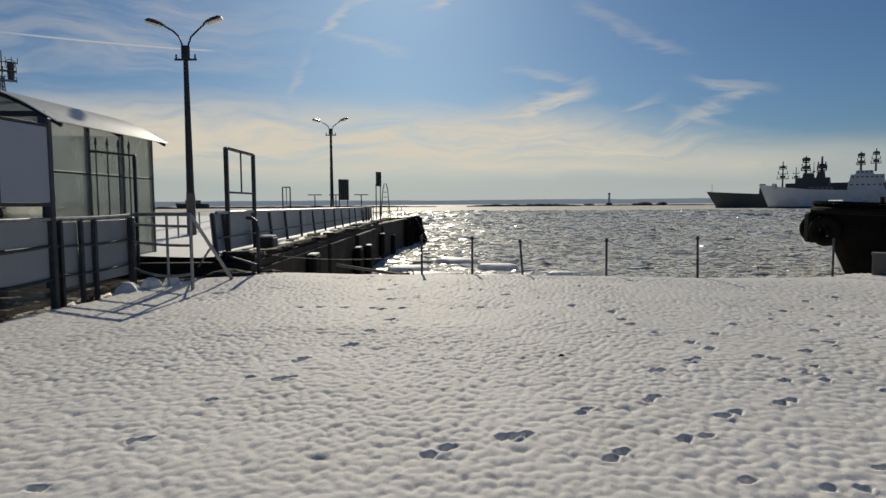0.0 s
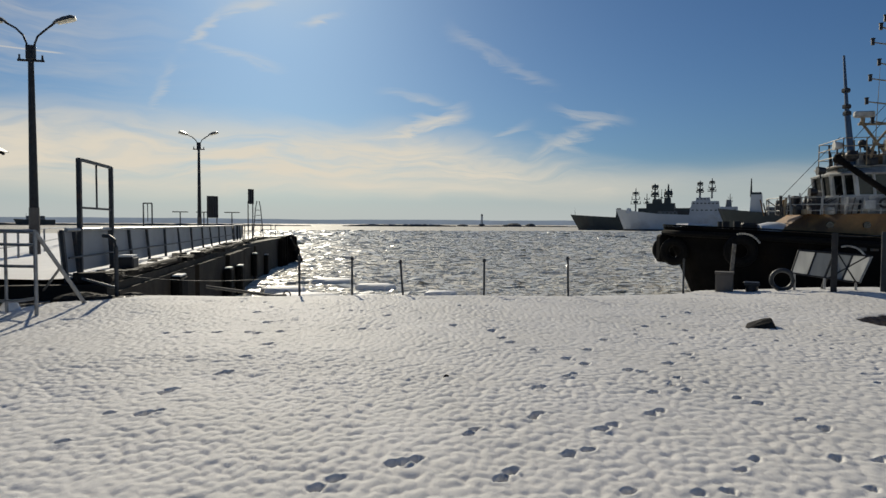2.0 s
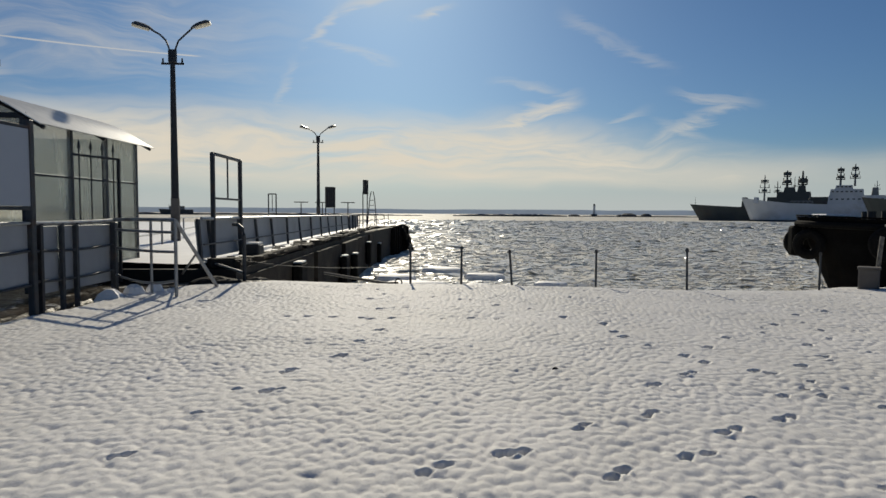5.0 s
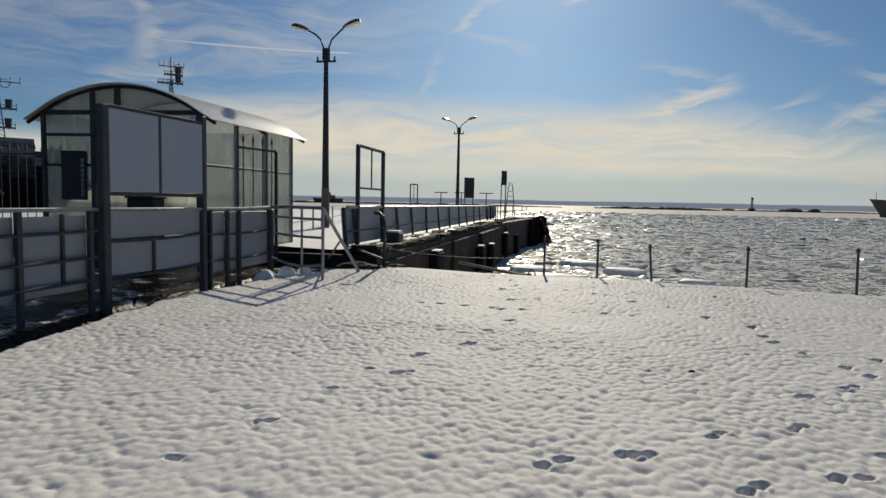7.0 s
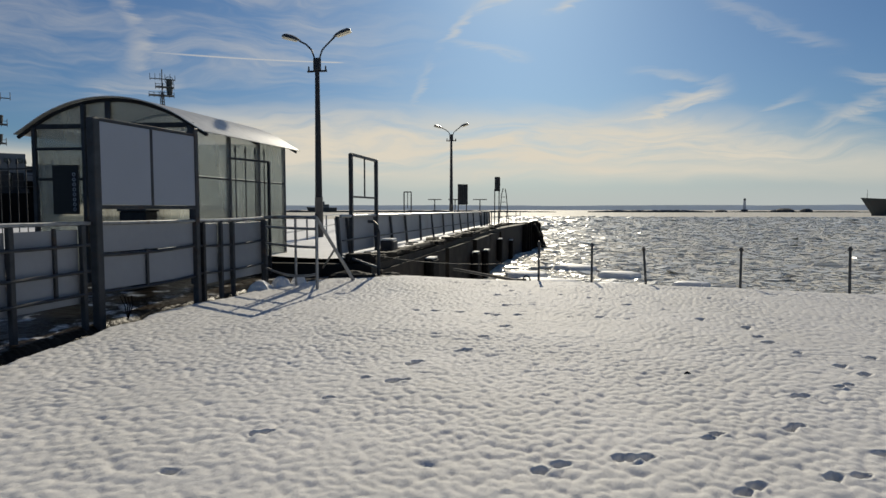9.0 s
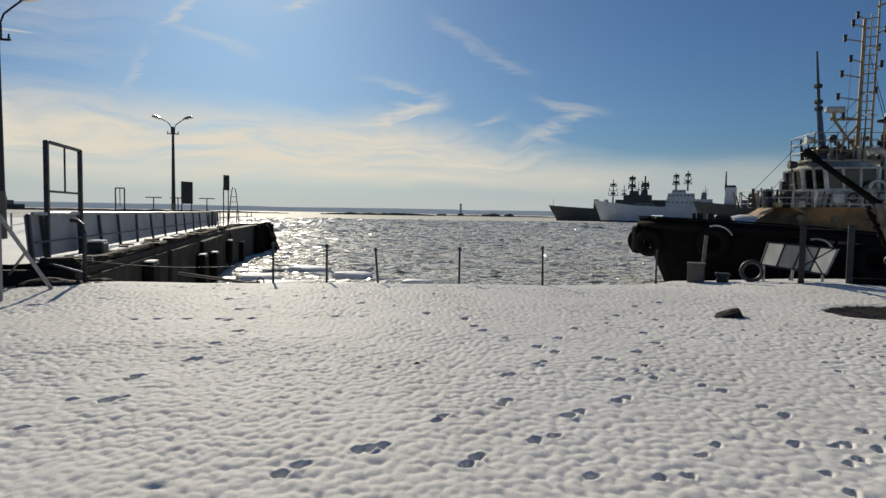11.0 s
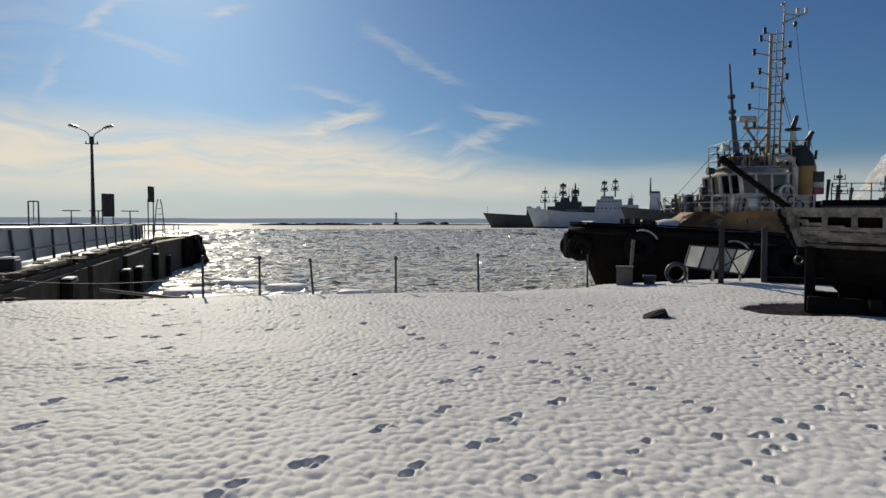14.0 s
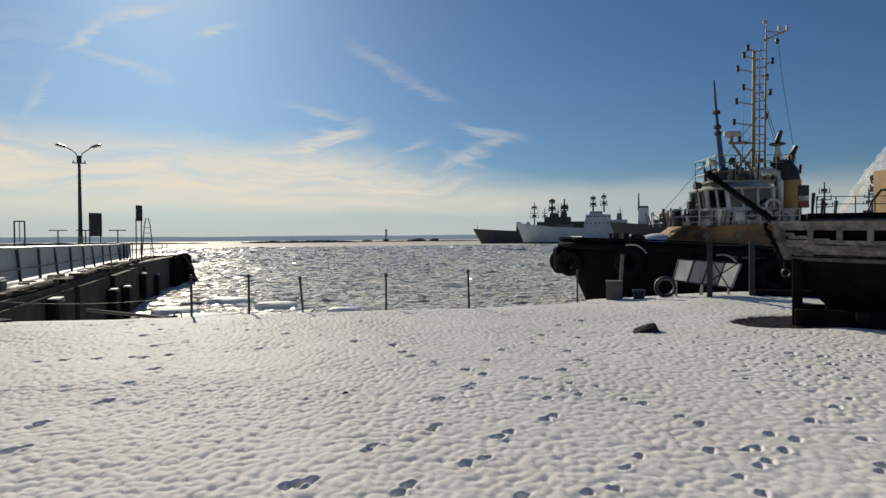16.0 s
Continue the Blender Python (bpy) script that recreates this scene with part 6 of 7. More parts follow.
part("stem_post", Build().loft([[OB + OU * (stem(z) - 0.10) + ON * w + Vector((0, 0, z)) for w in (-0.07, 0.07)] + [OB + OU * (stem(z) + 0.06) + ON * w + Vector((0, 0, z)) for w in (0.07, -0.07)] for z in (1.15, 1.3, 1.55, 1.88)]), WOODG, boat, "grey cracked stem timber")
part("stem_foot", Build().loft([[OB + OU * (stem(z) - 0.08) + ON * w + Vector((0, 0, z)) for w in (-0.06, 0.06)] + [OB + OU * (stem(z) + 0.06) + ON * w + Vector((0, 0, z)) for w in (0.06, -0.06)] for z in (0.25, 0.6, 0.9, 1.15)]), WOODD, boat)
part("keel", Build().beam(OB + OU * 0.8 + Vector((0, 0, 0.27)), OB + OU * 6.2 + Vector((0, 0, 0.22)), 0.14, 0.18), WOODD, boat)
part("deck", Build().loft([[bt(s, 1.72, -0.05, 1), bt(s, 1.72, -0.05, -1)] for s in SS[2:]], close=False, caps=False), WOODD, boat)
SPT = OB - OU * 1.18 + Vector((0, 0, 2.83))
part("bowsprit", Build().tube(OB + OU * 0.5 + Vector((0, 0, 1.42)), SPT, 0.066, 0.05, 12), WOODD, boat, "dark round bowsprit spar", True)
for t, r in ((0.99, 0.085), (0.95, 0.07), (0.91, 0.065), (0.80, 0.06)):
    c = lerp(OB + OU * 0.5 + Vector((0, 0, 1.42)), SPT, t)
    part("sprit_binding", Build().ball(c, r, 9, 6), WOODD, boat, "dark frayed rope binding", True)
rk = random.Random(12)
knots = [(OB + OU * (-0.20 + 0.42 * (k / 17) ** 1.15 + rk.uniform(-0.012, 0.012)) + ON * rk.uniform(-0.015, 0.015) + Vector((0, 0, 1.84 - 0.84 * k / 17))) for k in range(18)]
part("figurehead_rope", Build().path(knots, [0.035 + 0.03 * (k % 3 == 1) + rk.uniform(0, 0.012) for k in range(18)], 9), WOODD, boat, "weathered knotted beak timber", True)
part("hook", Build().torus(OB + OU * 0.17 + Vector((0, 0, 0.90)), ON, 0.07, 0.022, 14, 6), DARKSTEEL, boat)
part("ridge_beam", Build().beam(OB + OU * 0.5 + Vector((0, 0, 1.95)), OB + OU * 5.5 + Vector((0, 0, 1.90)), 0.9, 0.08), WOODD, boat)
cradle = thing("boat_cradle", (10.08, 8.52, -0.1), "black timber cradle under the old boat", "cradle")
part("upright", Build().box((10.02, 8.40, 0.56), (0.17, 0.17, 1.2), Matrix.Rotation(math.atan2(OU.y, OU.x), 3, "Z"), 0.015), WOODD, cradle)
for k in (2.0, 4.2):
    p = Vector((10.02, 8.40, 0)) + OU * k
    part("upright", Build().box((p.x, p.y, 0.5), (0.17, 0.17, 1.1), None, 0.015), WOODD, cradle)
for w in (0.45, -0.6):
    a_, c_ = OB + OU * 0.3 + ON * w, OB + OU * 6 + ON * w
    part("sleeper", Build().beam((a_.x, a_.y, 0.14), (c_.x, c_.y, 0.1), 0.2, 0.28, 0.02), WOODD, cradle)
part("cross_beam", Build().beam(OB + OU * 1.3 + ON * 0.7 + Vector((0, 0, 0.2)), OB + OU * 1.3 - ON * 0.8 + Vector((0, 0, 0.2)), 0.2, 0.2, 0.02), WOODD, cradle)

# ---------------- right: quay things ----------------
st = Build()
sx, sy = 6.86, 8.62
sz0 = gz(sx, sy) - 0.04
st.loft([[(sx - 0.44, sy - 0.10, sz0), (sx + 0.10, sy - 0.24, sz0), (sx + 0.27, sy + 0.05, sz0), (sx - 0.2, sy + 0.16, sz0)],
         [(sx - 0.36, sy - 0.07, sz0 + 0.03), (sx + 0.09, sy - 0.20, sz0 + 0.07), (sx + 0.24, sy + 0.04, sz0 + 0.09), (sx - 0.16, sy + 0.13, sz0 + 0.09)],
         [(sx - 0.16, sy - 0.03, sz0 + 0.09), (sx + 0.10, sy - 0.12, sz0 + 0.145), (sx + 0.19, sy + 0.03, sz0 + 0.16), (sx - 0.02, sy + 0.10, sz0 + 0.135)],
         [(sx + 0.04, sy - 0.02, sz0 + 0.165), (sx + 0.12, sy - 0.07, sz0 + 0.175), (sx + 0.16, sy + 0.02, sz0 + 0.185), (sx + 0.06, sy + 0.06, sz0 + 0.165)]])
solid("rock", st, STONE, "dark wedge-shaped rock sticking out of the snow", "rock", origin=(sx, sy, sz0))
lump("pebble", 1.27, 6.38, 0.034, 0.026, 0.03, 77, STONE, "small black clod lying on the snow", "pebble", sink=0.005)
blk = thing("concrete_block", (10.2, 14.2, 0.0), "grey concrete bollard block at the quay edge", "bollard")
z0 = -0.27
part("body", Build().box((10.2, 14.2, z0 + 0.32), (0.42, 0.36, 0.66), Matrix.Rotation(-0.64, 3, "Z"), 0.03), CONCRETE, blk)
part("cap", Build().box((10.2, 14.2, z0 + 0.66), (0.46, 0.4, 0.05), Matrix.Rotation(-0.64, 3, "Z"), 0.015), CONCRETE, blk)
pl = thing("leaning_plank", (10.6, 14.3, 0.0), "weathered plank leaning beside the concrete block", "plank")
part("board", Build().beam((10.46, 14.35, -0.25), (10.58, 14.35, 1.12), 0.1, 0.05, 0.01), WOODG, pl)
bo = thing("bollard", (10.72, 13.83, 0.0), "small black iron mooring bollard", "bollard")
part("drum", Build().tube((10.72, 13.83, -0.25), (10.72, 13.83, 0.09), 0.14, 0.15, 14), DARKSTEEL, bo, smooth=True)
part("head", Build().box((10.72, 13.83, 0.13), (0.36, 0.34, 0.09), Matrix.Rotation(-0.64, 3, "Z"), 0.03), DARKSTEEL, bo)
ty = thing("old_tyre", (11.24, 13.41, 0.0), "worn tyre ring standing at the quay edge", "tyre")
part("ring", Build().torus((11.26, 13.43, 0.26), (0.55, 0.8, 0.05), 0.24, 0.055, 24, 8), STEEL, ty, smooth=True)
glz = thing("glazed_frame", (12, 12.8, 0.1), "tilted glazed steel frame with panes coloured bright and dull", "glazed frame")
ga, gb = Vector((11.40, 13.30, 0.44)), Vector((12.42, 12.33, 0.27))
ta, tb = Vector((11.60, 13.30, 1.0)), Vector((12.66, 12.25, 0.90))
for i in range(4):
    t0, t1 = i / 4 + 0.01, (i + 1) / 4 - 0.01
    # first and last pane take the bright copy in place of a reflection
    part("pane", Build().prism([lerp(ga, gb, t0), lerp(ga, gb, t1), lerp(ta, tb, t1), lerp(ta, tb, t0)], (0.008, 0.008, 0)), DULLPANE if i % 3 else PANE, glz, "streaked pane coloured dull, without glare" if i % 3 else "pane coloured bright for its glare")
for i in range(5):
    part("glazing_bar", Build().tube(lerp(ga, gb, i / 4), lerp(ta, tb, i / 4), 0.022, n=6), DARKSTEEL if i not in (4,) else RAIL, glz)
for p, q in ((ga, gb), (ta, tb)):
    part("edge_bar", Build().tube(p, q, 0.024, n=6), DARKSTEEL, glz)
part("diagonal", Build().tube(lerp(ga, gb, 0.55), lerp(ta, tb, 0.95), 0.016, n=6), DARKSTEEL, glz)
part("diagonal", Build().tube(lerp(ta, tb, 0.55), lerp(ga, gb, 0.95), 0.016, n=6), DARKSTEEL, glz)
for t in (0.05, 0.5, 0.95):
    p = lerp(ga, gb, t)
    part("leg", Build().tube((p.x + 0.05, p.y + 0.05, 0.0), p, 0.03, n=6), RAIL, glz)
part("back_leg", Build().tube((12.10, 13.1, 0.0), lerp(ta, tb, 0.5), 0.04, n=6), DARKSTEEL, glz)
qp = thing("steel_post", (12.75, 12.0, 0.0), "plain grey steel post at the quay edge", "post")
part("upright", Build().box((12.75, 12.0, 0.70), (0.13, 0.13, 1.55), Matrix.Rotation(-0.75, 3, "Z"), 0.01), STEEL, qp)
qp2 = thing("steel_post", (11.74, 12.36, 0.0), "dark square steel post before the glazed frame", "post")
part("upright", Build().box((11.74, 12.36, 0.70), (0.13, 0.13, 1.5), Matrix.Rotation(-0.75, 3, "Z"), 0.01), DARKSTEEL, qp2)
solid("wire", Build().path([(11.74, 12.36, 1.38), (12.25, 12.17, 1.36), (12.75, 12.0, 1.40)], 0.008, 5), STEEL, "slack thin wire strung between quay posts", "wire", "quay wires", origin=(11.74, 12.36, 1.38))
kb = thing("kerb_beam", (14.2, 11.1, 0.05), "dark timber beam lying along the quay edge", "beam")
part("beam", Build().beam((12.85, 12.0, 0.14), (16.5, 9.2, 0.14), 0.16, 0.18, 0.02), WOODD, kb)

# ---------------- ships and works across the harbour ----------------
def polar(a, d, z=0.0):
    return Vector((math.sin(radians(a)) * d, math.cos(radians(a)) * d, z))


def far_ship(name, label, a0, a1, d, bow, mid, beam, mat, houses=(), masts=(), rake=0.06, boot=None, bow_left=True):
    """A moored ship seen broadside: houses are (s0, s1, z0, z1, material), masts (s, z0, z1, yards, radius)."""
    p0, p1 = polar(a0, d), polar(a1, d)
    u = p1 - p0
    L = u.length
    u.normalize()
    v = Vector((-u.y, u.x, 0))
    at = lambda s, w, z: p0 + u * (s * L) + v * w + Vector((0, 0, z))
    ob = thing(name, tuple(at(0.5, 0, WATER)), label, "ship")
    rings, low_ = [], []
    for s in (0.0, 0.03, 0.08, 0.16, 0.3, 0.5, 0.75, 0.93, 1.0):
        hb = beam / 2 * min(1, (s / 0.22) ** 0.6 if s else 0.04) * (1 if s < 0.9 else 0.85)
        zt = mid + (bow - mid) * max(0, 1 - s / 0.4) ** 1.3
        s2 = s + rake * max(0, 1 - s / 0.3)
        rings.append([at(s, -hb, zt), at(s2, -hb * 0.8, WATER + 1.2), at(s2, -hb * 0.78, WATER - 1), at(s2, hb * 0.78, WATER - 1), at(s2, hb * 0.8, WATER + 1.2), at(s, hb, zt)])
        low_.append([at(s2 - 0.002, -hb * 0.8 - 0.15, WATER + 1.1), at(s2 - 0.002, -hb * 0.8 - 0.15, WATER - 1), at(s2, hb * 0.8, WATER - 1), at(s2, hb * 0.8, WATER + 1.1)])
    part("hull", Build().loft(rings), mat, ob)
    if boot:
        part("waterline_band", Build().loft(low_), boot, ob)
    for s0, s1, z0, z1, m, *w in houses:
        hw = (w[0] if w else 0.8) * beam / 2
        h = part("deckhouse", Build().loft([[at(s0, -hw, z0), at(s1, -hw, z0), at(s1, hw, z0), at(s0, hw, z0)], [at(s0 + 0.006, -hw * 0.95, z1), at(s1 - 0.004, -hw * 0.95, z1), at(s1 - 0.004, hw * 0.95, z1), at(s0 + 0.006, hw * 0.95, z1)]]), m, ob)
        if z1 - z0 > 2.2 and (s1 - s0) * L > 6 and m in (FARWHITE, SHIPWHITE, NAVYGREY):
            n = min(10, int((s1 - s0) * L / 2.2))
            for k in range(n):
                c = at(s0 + (s1 - s0) * (k + 0.7) / (n + 0.4), 0, z0 + (z1 - z0) * 0.6) - v * hw
                part("window", Build().box(c, (0.9, 0.9, 0.7), None, 0.0), SHIPGLASS, h)
    for s, z0, z1, yards, r in masts:
        m_ = part("mast", Build().tube(at(s, 0, z0), at(s, 0, z1), r, r * 0.45, 8), FARDARK if mat is not FARWHITE else NAVYGREY, ob)
        for k in range(yards):
            z = z0 + (z1 - z0) * (0.35 + 0.55 * k / max(1, yards))
            hw = (z1 - z0) * (0.2 - 0.035 * k)
            part("yard", Build().beam(at(s, 0, z) - u * hw, at(s, 0, z) + u * hw, r * 0.7, r * 0.7), FARDARK, m_)
            for sg in (-1, 1):
                part("aerial", Build().tube(at(s, 0, z) + u * hw * sg * 0.9, at(s, 0, z + (z1 - z0) * 0.12) + u * hw * sg * 0.9, r * 0.35, n=5), FARDARK, m_)
            if k % 2 == 0:
                part("radar", Build().box(at(s, -r * 2, z + r * 2), (r * 5, r * 2.5, r * 2.5), None, r * 0.4), FARDARK, m_)
    return ob


far_ship("landing_ship", "dark grey naval ship moored across the harbour", 22.95, 35.0, 470, 9.0, 6.8, 13, FARDARK,
         [(0.33, 0.37, 6, 13.5, FARDARK), (0.36, 0.40, 6, 11, FARDARK), (0.48, 0.86, 6, 13.5, FARDARK), (0.54, 0.74, 13, 17, FARDARK, 0.6), (0.58, 0.65, 17, 20, FARDARK, 0.4), (0.66, 0.71, 17, 21, FARDARK, 0.4)],
         [(0.035, 8, 14, 0, 0.18), (0.60, 17, 31, 3, 0.9), (0.69, 17, 30.5, 2, 1.1), (0.645, 17, 27, 1, 0.3), (0.545, 13, 24, 2, 0.5)])
far_ship("research_ship", "pale grey ship with white superstructure at its berth", 26.9, 38.6, 440, 12.6, 8.3, 14, FARWHITE,
         [(0.08, 0.11, 9, 12.8, FARWHITE), (0.30, 0.44, 8, 10.5, NAVYGREY), (0.52, 0.84, 8, 13.5, FARWHITE), (0.53, 0.72, 13.5, 17.2, FARWHITE, 0.7), (0.56, 0.66, 17.2, 19.5, FARWHITE, 0.5), (0.76, 0.80, 13, 18, NAVYGREY, 0.4)],
         [(0.145, 10, 26.5, 3, 0.6), (0.59, 19, 30.5, 3, 0.7), (0.67, 19, 32, 3, 0.6), (0.79, 14, 22, 2, 0.3), (0.42, 9, 15, 1, 0.25)], boot=FARDARK)
far_ship("cargo_ship", "dark low ship with a pale blocky funnel", 35.2, 47.5, 330, 9.8, 7.2, 12, FARDARK,
         [(0.20, 0.275, 7, 16.2, FARWHITE, 0.5), (0.20, 0.27, 16.2, 17.2, FARDARK, 0.5), (0.30, 0.5, 7, 10.2, NAVYGREY), (0.55, 0.8, 7, 9.5, FARDARK)],
         [(0.205, 15, 24.0, 0, 0.55), (0.36, 9, 14, 1, 0.2)])
far_ship("patrol_ship", "grey naval ship behind the old boat", 51.2, 64.0, 210, 6.4, 5.4, 11, FARDARK,
         [(0.0, 0.30, 4.5, 6.6, NAVYGREY), (0.10, 0.2, 6.4, 7.6, NAVYGREY, 0.5), (0.24, 0.5, 5, 8.4, FARDARK, 0.6), (0.28, 0.36, 8, 10.5, NAVYGREY, 0.4)],
         [(0.045, 6, 17.0, 3, 0.35), (0.27, 8, 14.5, 2, 0.3), (0.305, 10, 18.5, 3, 0.6), (0.345, 9, 13, 1, 0.3)])
far_ship("coaster", "small grey ship far beyond the pier", -23.3, -20.6, 900, 5.2, 4.4, 9, FARDARK,
         [(0.3, 0.75, 4, 9, NAVYGREY), (0.4, 0.6, 9, 13, NAVYGREY, 0.6)], [(0.5, 12, 24, 1, 0.4), (0.3, 6, 12, 0, 0.3)])
far_ship("patrol_boat", "dark patrol ship moored behind the spear railing", -33.0, -64.0, 58, 2.9, 2.7, 8, HULLBLACK,
         [(0.36, 0.41, 2.4, 4.7, DARKSTEEL, 0.6), (0.345, 0.37, 2.4, 3.5, SHIPWHITE, 0.85), (0.41, 0.47, 2.4, 4.3, DARKSTEEL, 0.7), (0.43, 0.56, 2.4, 4.9, HULLBLACK, 0.5), (0.57, 0.66, 2.4, 4.2, HULLBLACK, 0.6), (0.70, 0.95, 2.4, 3.6, HULLBLACK), (0.05, 0.2, 2.4, 4.0, DARKSTEEL)], [])
pbm = bpy.data.objects["patrol_boat"]
rq = random.Random(77)


# upper bridge with a row of dark slits, awning and lockers along the rail
for a0, a1, z0, z1, m in ((-47.6, -44.6, 4.2, 5.55, NAVYGREY), (-51.5, -48.0, 4.1, 5.0, DARKSTEEL), (-44.2, -42.8, 3.6, 4.9, DARKSTEEL)):
    part("bridge_block", Build().loft([[polar(a0, 53.6, z), polar(a1, 53.6, z), polar(a1, 55.4, z), polar(a0, 55.4, z)] for z in (z0, z1)]), m, pbm)
    for k in range(4):
        a = a0 + (a1 - a0) * (k + 0.5) / 4
        part("bridge_window", Build().box(polar(a, 53.58, z1 - 0.5), (0.42, 0.42, 0.3), Matrix.Rotation(radians(-a), 3, "Z"), 0.03), SHIPGLASS, pbm)
part("awning", Build().loft([[polar(a, 53.2, 5.15 - 0.05 * abs(a + 50)), polar(a, 54.6, 5.3 - 0.05 * abs(a + 50)), polar(a, 54.6, 5.36 - 0.05 * abs(a + 50)), polar(a, 53.2, 5.21 - 0.05 * abs(a + 50))] for a in (-52.5, -51, -49.5, -48.2)]), SHIPWHITE, pbm)
for i in range(34):
    a, h = rq.uniform(-52, -41.5), rq.uniform(0.25, 1.1)
    z0 = rq.choice((2.7, 2.7, 3.6))
    m = rq.choice((DARKSTEEL, DARKSTEEL, NAVYGREY, WOODD))
    if i % 3:
        part("deck_locker", Build().box(polar(a, rq.uniform(52.8, 53.5), z0 + h / 2), (rq.uniform(0.2, 0.9), 0.5, h), Matrix.Rotation(radians(-a), 3, "Z"), 0.05), m, pbm)
    else:
        part("vent_pipe", Build().path([polar(a, 53.2, z0), polar(a, 53.2, z0 + h), polar(a + 0.2, 53.0, z0 + h + 0.2)], 0.09, 7), m, pbm)
for z in (3.2, 3.6, 4.0):
    part("deck_rail", Build().path([polar(a, 52.6, z) for a in np.linspace(-53, -40.5, 12)], 0.025, 5), DARKSTEEL, pbm)
for a in np.linspace(-53, -40.5, 16):
    part("rail_stanchion", Build().tube(polar(a, 52.6, 2.7), polar(a, 52.6, 4.0), 0.025, n=5), DARKSTEEL, pbm)
part("gangway", Build().beam(polar(-49.0, 50.5, 3.4), polar(-46.6, 50.0, 1.6), 0.16, 0.1), NAVYGREY, pbm)
# lattice masts
for a, zt, list_ in ((-46.9, 12.2, ((9.9, 1.5, 1.5), (7.9, 0.55, 1.25), (6.5, 0.75, 1.15))), (-34.9, 13.2, ((12.4, 0.9, 1.0), (11.7, 0.5, 0.9), (11.0, 1.0, 0.9)))):
    side_v = Vector((math.cos(radians(a)), -math.sin(radians(a)), 0))
    c = polar(a, 57.2)
    mm = part("lattice_mast", Build().tube((c.x, c.y, 3), (c.x, c.y, zt), 0.10, 0.04, 8), NAVYGREY, pbm)
    for sg in (-1, 1):
        part("mast_leg", Build().tube(c + side_v * sg * 0.75 + Vector((0, 0, 3)), c + side_v * sg * 0.08 + Vector((0, 0, zt - 2)), 0.045, n=5), NAVYGREY, mm)
    for k in range(12):
        z = 3.6 + (zt - 5.4) * k / 12
        h = 0.70 * (1 - k / 14)
        for sg in (-1, 1):
            part("lattice_bar", Build().tube(c - side_v * h * sg + Vector((0, 0, z)), c + side_v * h * 0.92 * sg + Vector((0, 0, z + (zt - 5.4) / 12)), 0.022, n=5), NAVYGREY, mm)
    for k, (z, wl, wr) in enumerate(list_):
        part("yard", Build().beam(c - side_v * wl + Vector((0, 0, z)), c + side_v * wr + Vector((0, 0, z)), 0.06, 0.07), NAVYGREY, mm)
        for q in np.linspace(-wl, wr, 6):
            part("aerial", Build().tube(c + side_v * q + Vector((0, 0, z - 0.12)), c + side_v * q + Vector((0, 0, z + rq.uniform(0.2, 0.5))), 0.025, n=5), NAVYGREY, mm)
        if k:
            part("platform", Build().beam(c - side_v * wl + Vector((0, 0, z + 0.3)), c + side_v * wr + Vector((0, 0, z + 0.3)), 0.035, 0.035), NAVYGREY, mm)
            part("platform_floor", Build().beam(c - side_v * wl + Vector((0, 0, z + 0.05)), c + side_v * wr + Vector((0, 0, z + 0.05)), 0.7, 0.05), NAVYGREY, mm)
            part("radar", Build().tube(c + side_v * wr * 0.62 + Vector((0, 0, z + 0.1)), c + side_v * wr * 0.62 + Vector((0, 0, z + 0.72)), 0.2, 0.26, 10), FARDARK, mm)
    part("loop_aerial", Build().torus(c + side_v * 0.55 + Vector((0, 0, list_[0][0] - 0.1)), polar(a, 1), 0.32, 0.03, 16, 5), NAVYGREY, mm)
booth = thing("booth", (-12.6, 8.3, 0), "dark blue booth with overhanging roof behind the fence", "booth")
part("wall", Build().box((-12.6, 8.3, 1.6), (2.0, 2.0, 3.2), None, 0.03), BLUEPAINT, booth)
part("roof", Build().box((-12.6, 8.3, 3.27), (2.45, 2.45, 0.12), None, 0.03), BLUEPAINT, booth)

# chimney and steam beyond the docks
c = polar(56.0, 620)
ch = thing("industrial_tower", tuple(c), "pale round industrial tower beyond the docks", "tower")
part("shaft", Build().tube((c.x, c.y, -3), (c.x, c.y, 30), 6, 5.6, 16), FARWHITE, ch, smooth=True)
part("cap", Build().tube((c.x, c.y, 30), (c.x, c.y, 34), 3, 2.4, 12), FARWHITE, ch)
c = polar(52.7, 640)
st_ = thing("chimney", tuple(c), "low dark boiler chimney under a plume of steam", "chimney")
part("stack", Build().tube((c.x, c.y, -3), (c.x, c.y, 13), 2.0, 1.6, 12), FARDARK, st_)


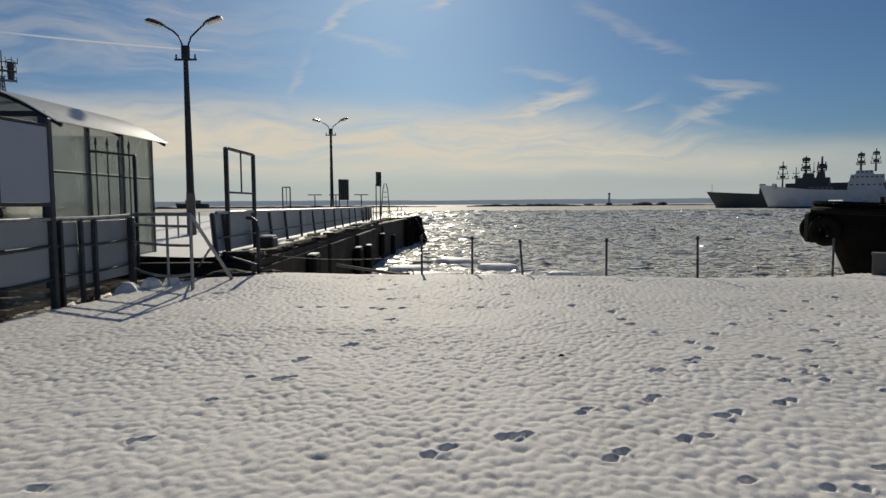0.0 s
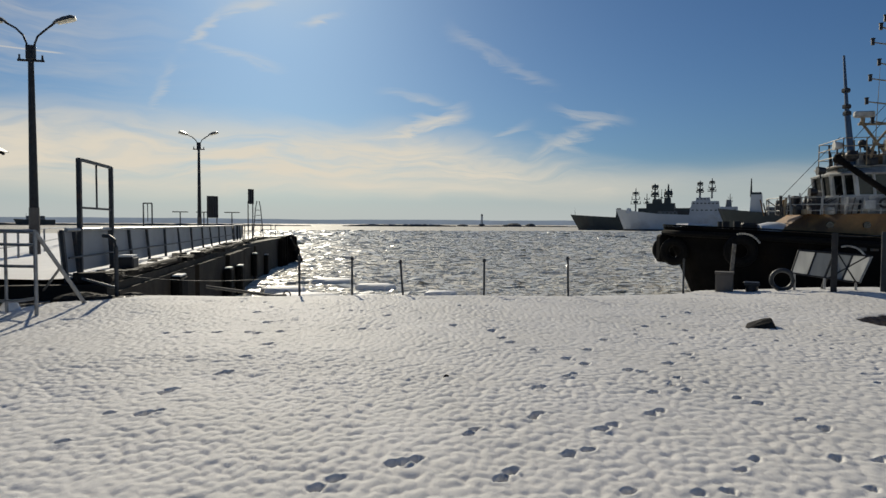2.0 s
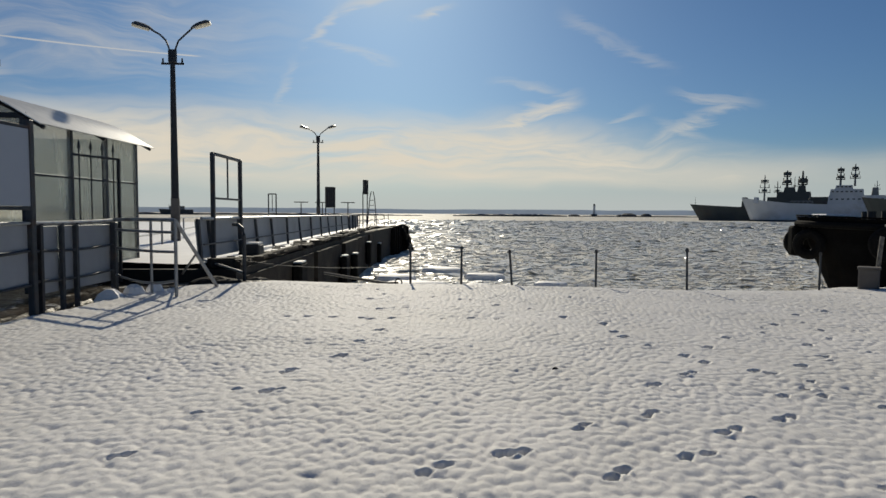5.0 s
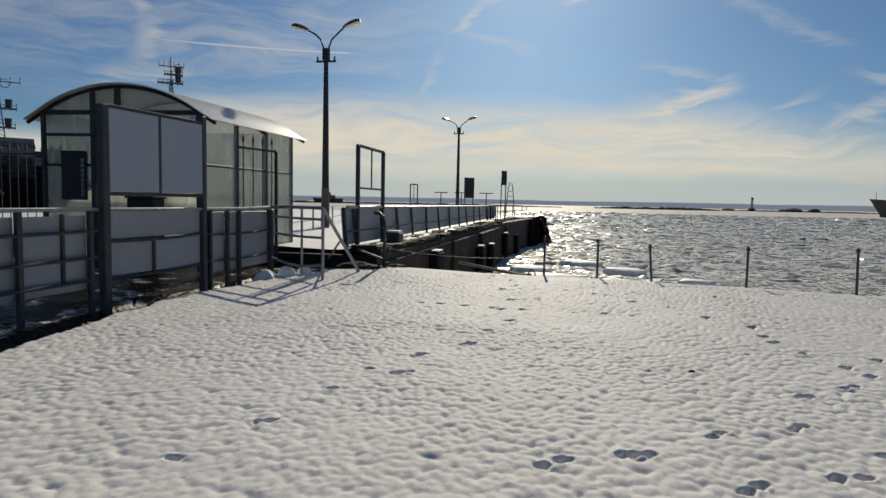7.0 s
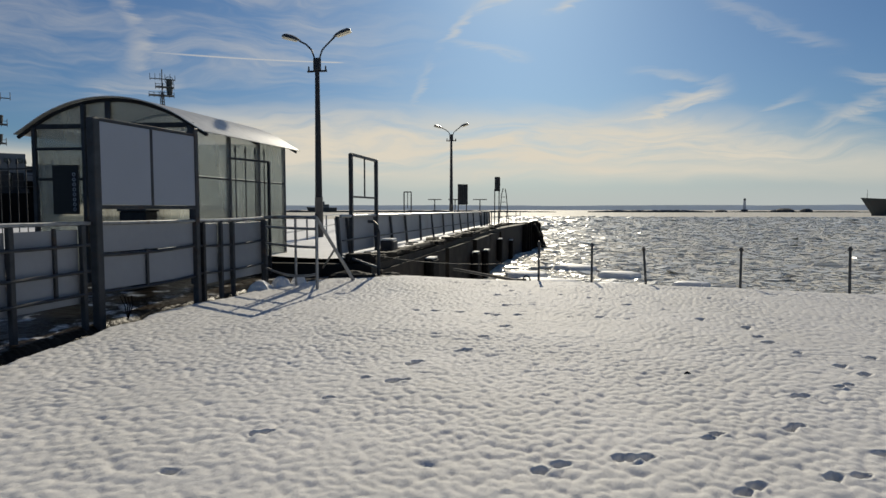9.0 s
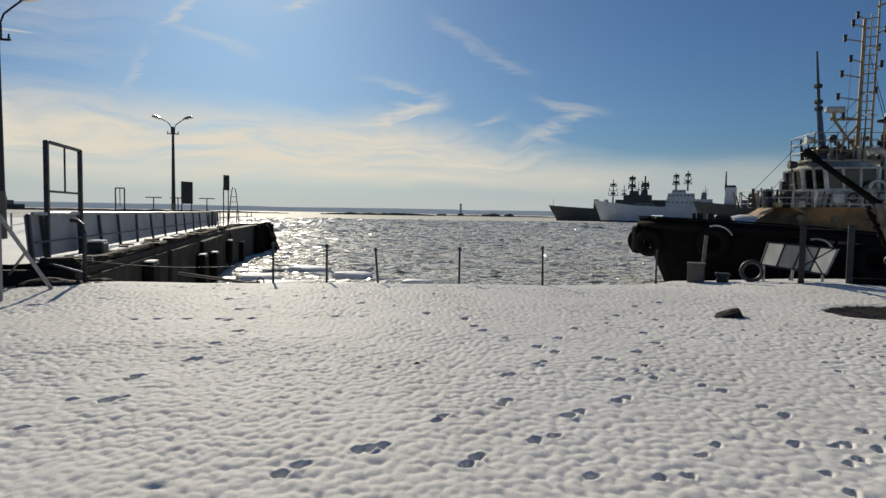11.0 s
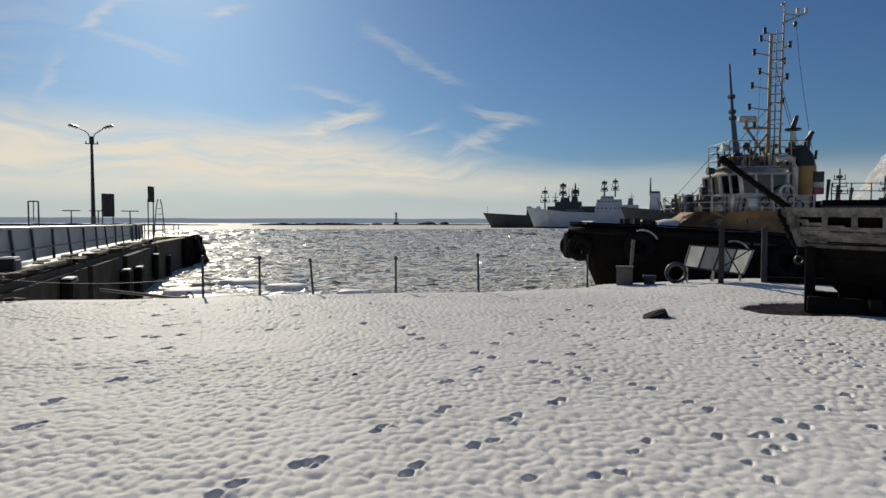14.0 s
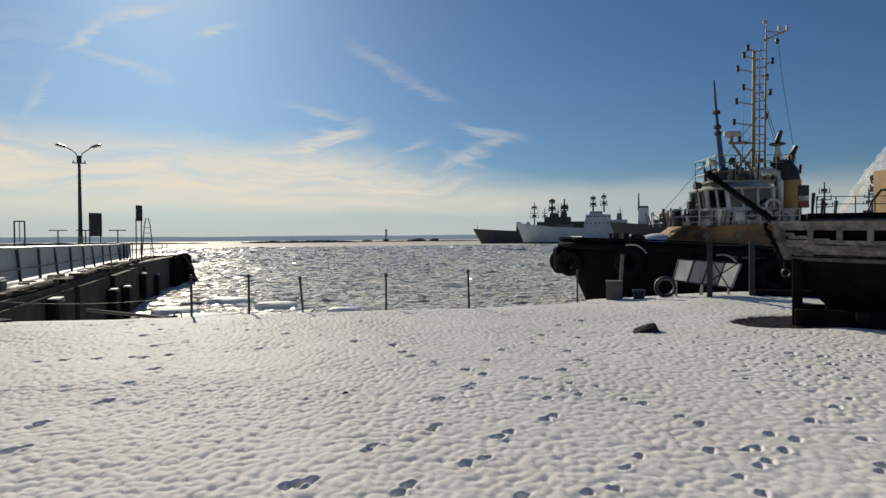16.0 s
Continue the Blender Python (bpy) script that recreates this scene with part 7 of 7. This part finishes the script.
def steam_material():
    m = bpy.data.materials.new("thin_white_steam")
    m.use_nodes = True
    t = m.node_tree
    t.nodes.clear()
    d, tl, tr = t.nodes.new("ShaderNodeBsdfDiffuse"), t.nodes.new("ShaderNodeBsdfTranslucent"), t.nodes.new("ShaderNodeBsdfTransparent")
    d.inputs[0].default_value = tl.inputs[0].default_value = (0.9, 0.88, 0.86, 1)
    a, b_ = t.nodes.new("ShaderNodeMixShader"), t.nodes.new("ShaderNodeMixShader")
    tc = t.nodes.new("ShaderNodeTexCoord")
    nz = t.nodes.new("ShaderNodeTexNoise")
    nz.inputs["Scale"].default_value, nz.inputs["Detail"].default_value = 0.09, 5
    mr = t.nodes.new("ShaderNodeMapRange")
    mr.inputs["From Min"].default_value, mr.inputs["From Max"].default_value = 0.32, 0.62
    mr.inputs["To Min"].default_value, mr.inputs["To Max"].default_value = 1.0, 0.62
    t.links.new(tc.outputs["Object"], nz.inputs["Vector"])
    t.links.new(nz.outputs["Fac"], mr.inputs["Value"])
    a.inputs[0].default_value = 0.6
    t.links.new(d.outputs[0], a.inputs[1])
    t.links.new(tl.outputs[0], a.inputs[2])
    t.links.new(mr.outputs[0], b_.inputs[0])
    t.links.new(a.outputs[0], b_.inputs[1])
    t.links.new(tr.outputs[0], b_.inputs[2])
    o = t.nodes.new("ShaderNodeOutputMaterial")
    t.links.new(b_.outputs[0], o.inputs[0])
    return m


b = Build()
rs = random.Random(8)
for shell in (1.0, 0.78, 0.52):
    rings = []
    for i in range(26):
        t = i / 25
        a = 52.6 + 4.6 * t ** 1.25 + rs.gauss(0, 0.05 * t)
        z, r = 12 + 70 * t, (0.8 + 10.5 * t ** 0.85) * shell
        c = polar(a, 640, z)
        rings.append([c + Vector((math.cos(radians(a)), -math.sin(radians(a)), 0)) * r * q * math.cos(k * 0.3927) + polar(a, 1) * r * q * math.sin(k * 0.3927)
                      for k in range(16) for q in (1 + rs.uniform(-0.22, 0.22),)])
    b.loft(rings, caps=False)
tagged(new("steam_plume", mesh_of("steam_plume", b, steam_material(), smooth=True)), "white steam drifting up from the docks", "steam", kind="stuff")
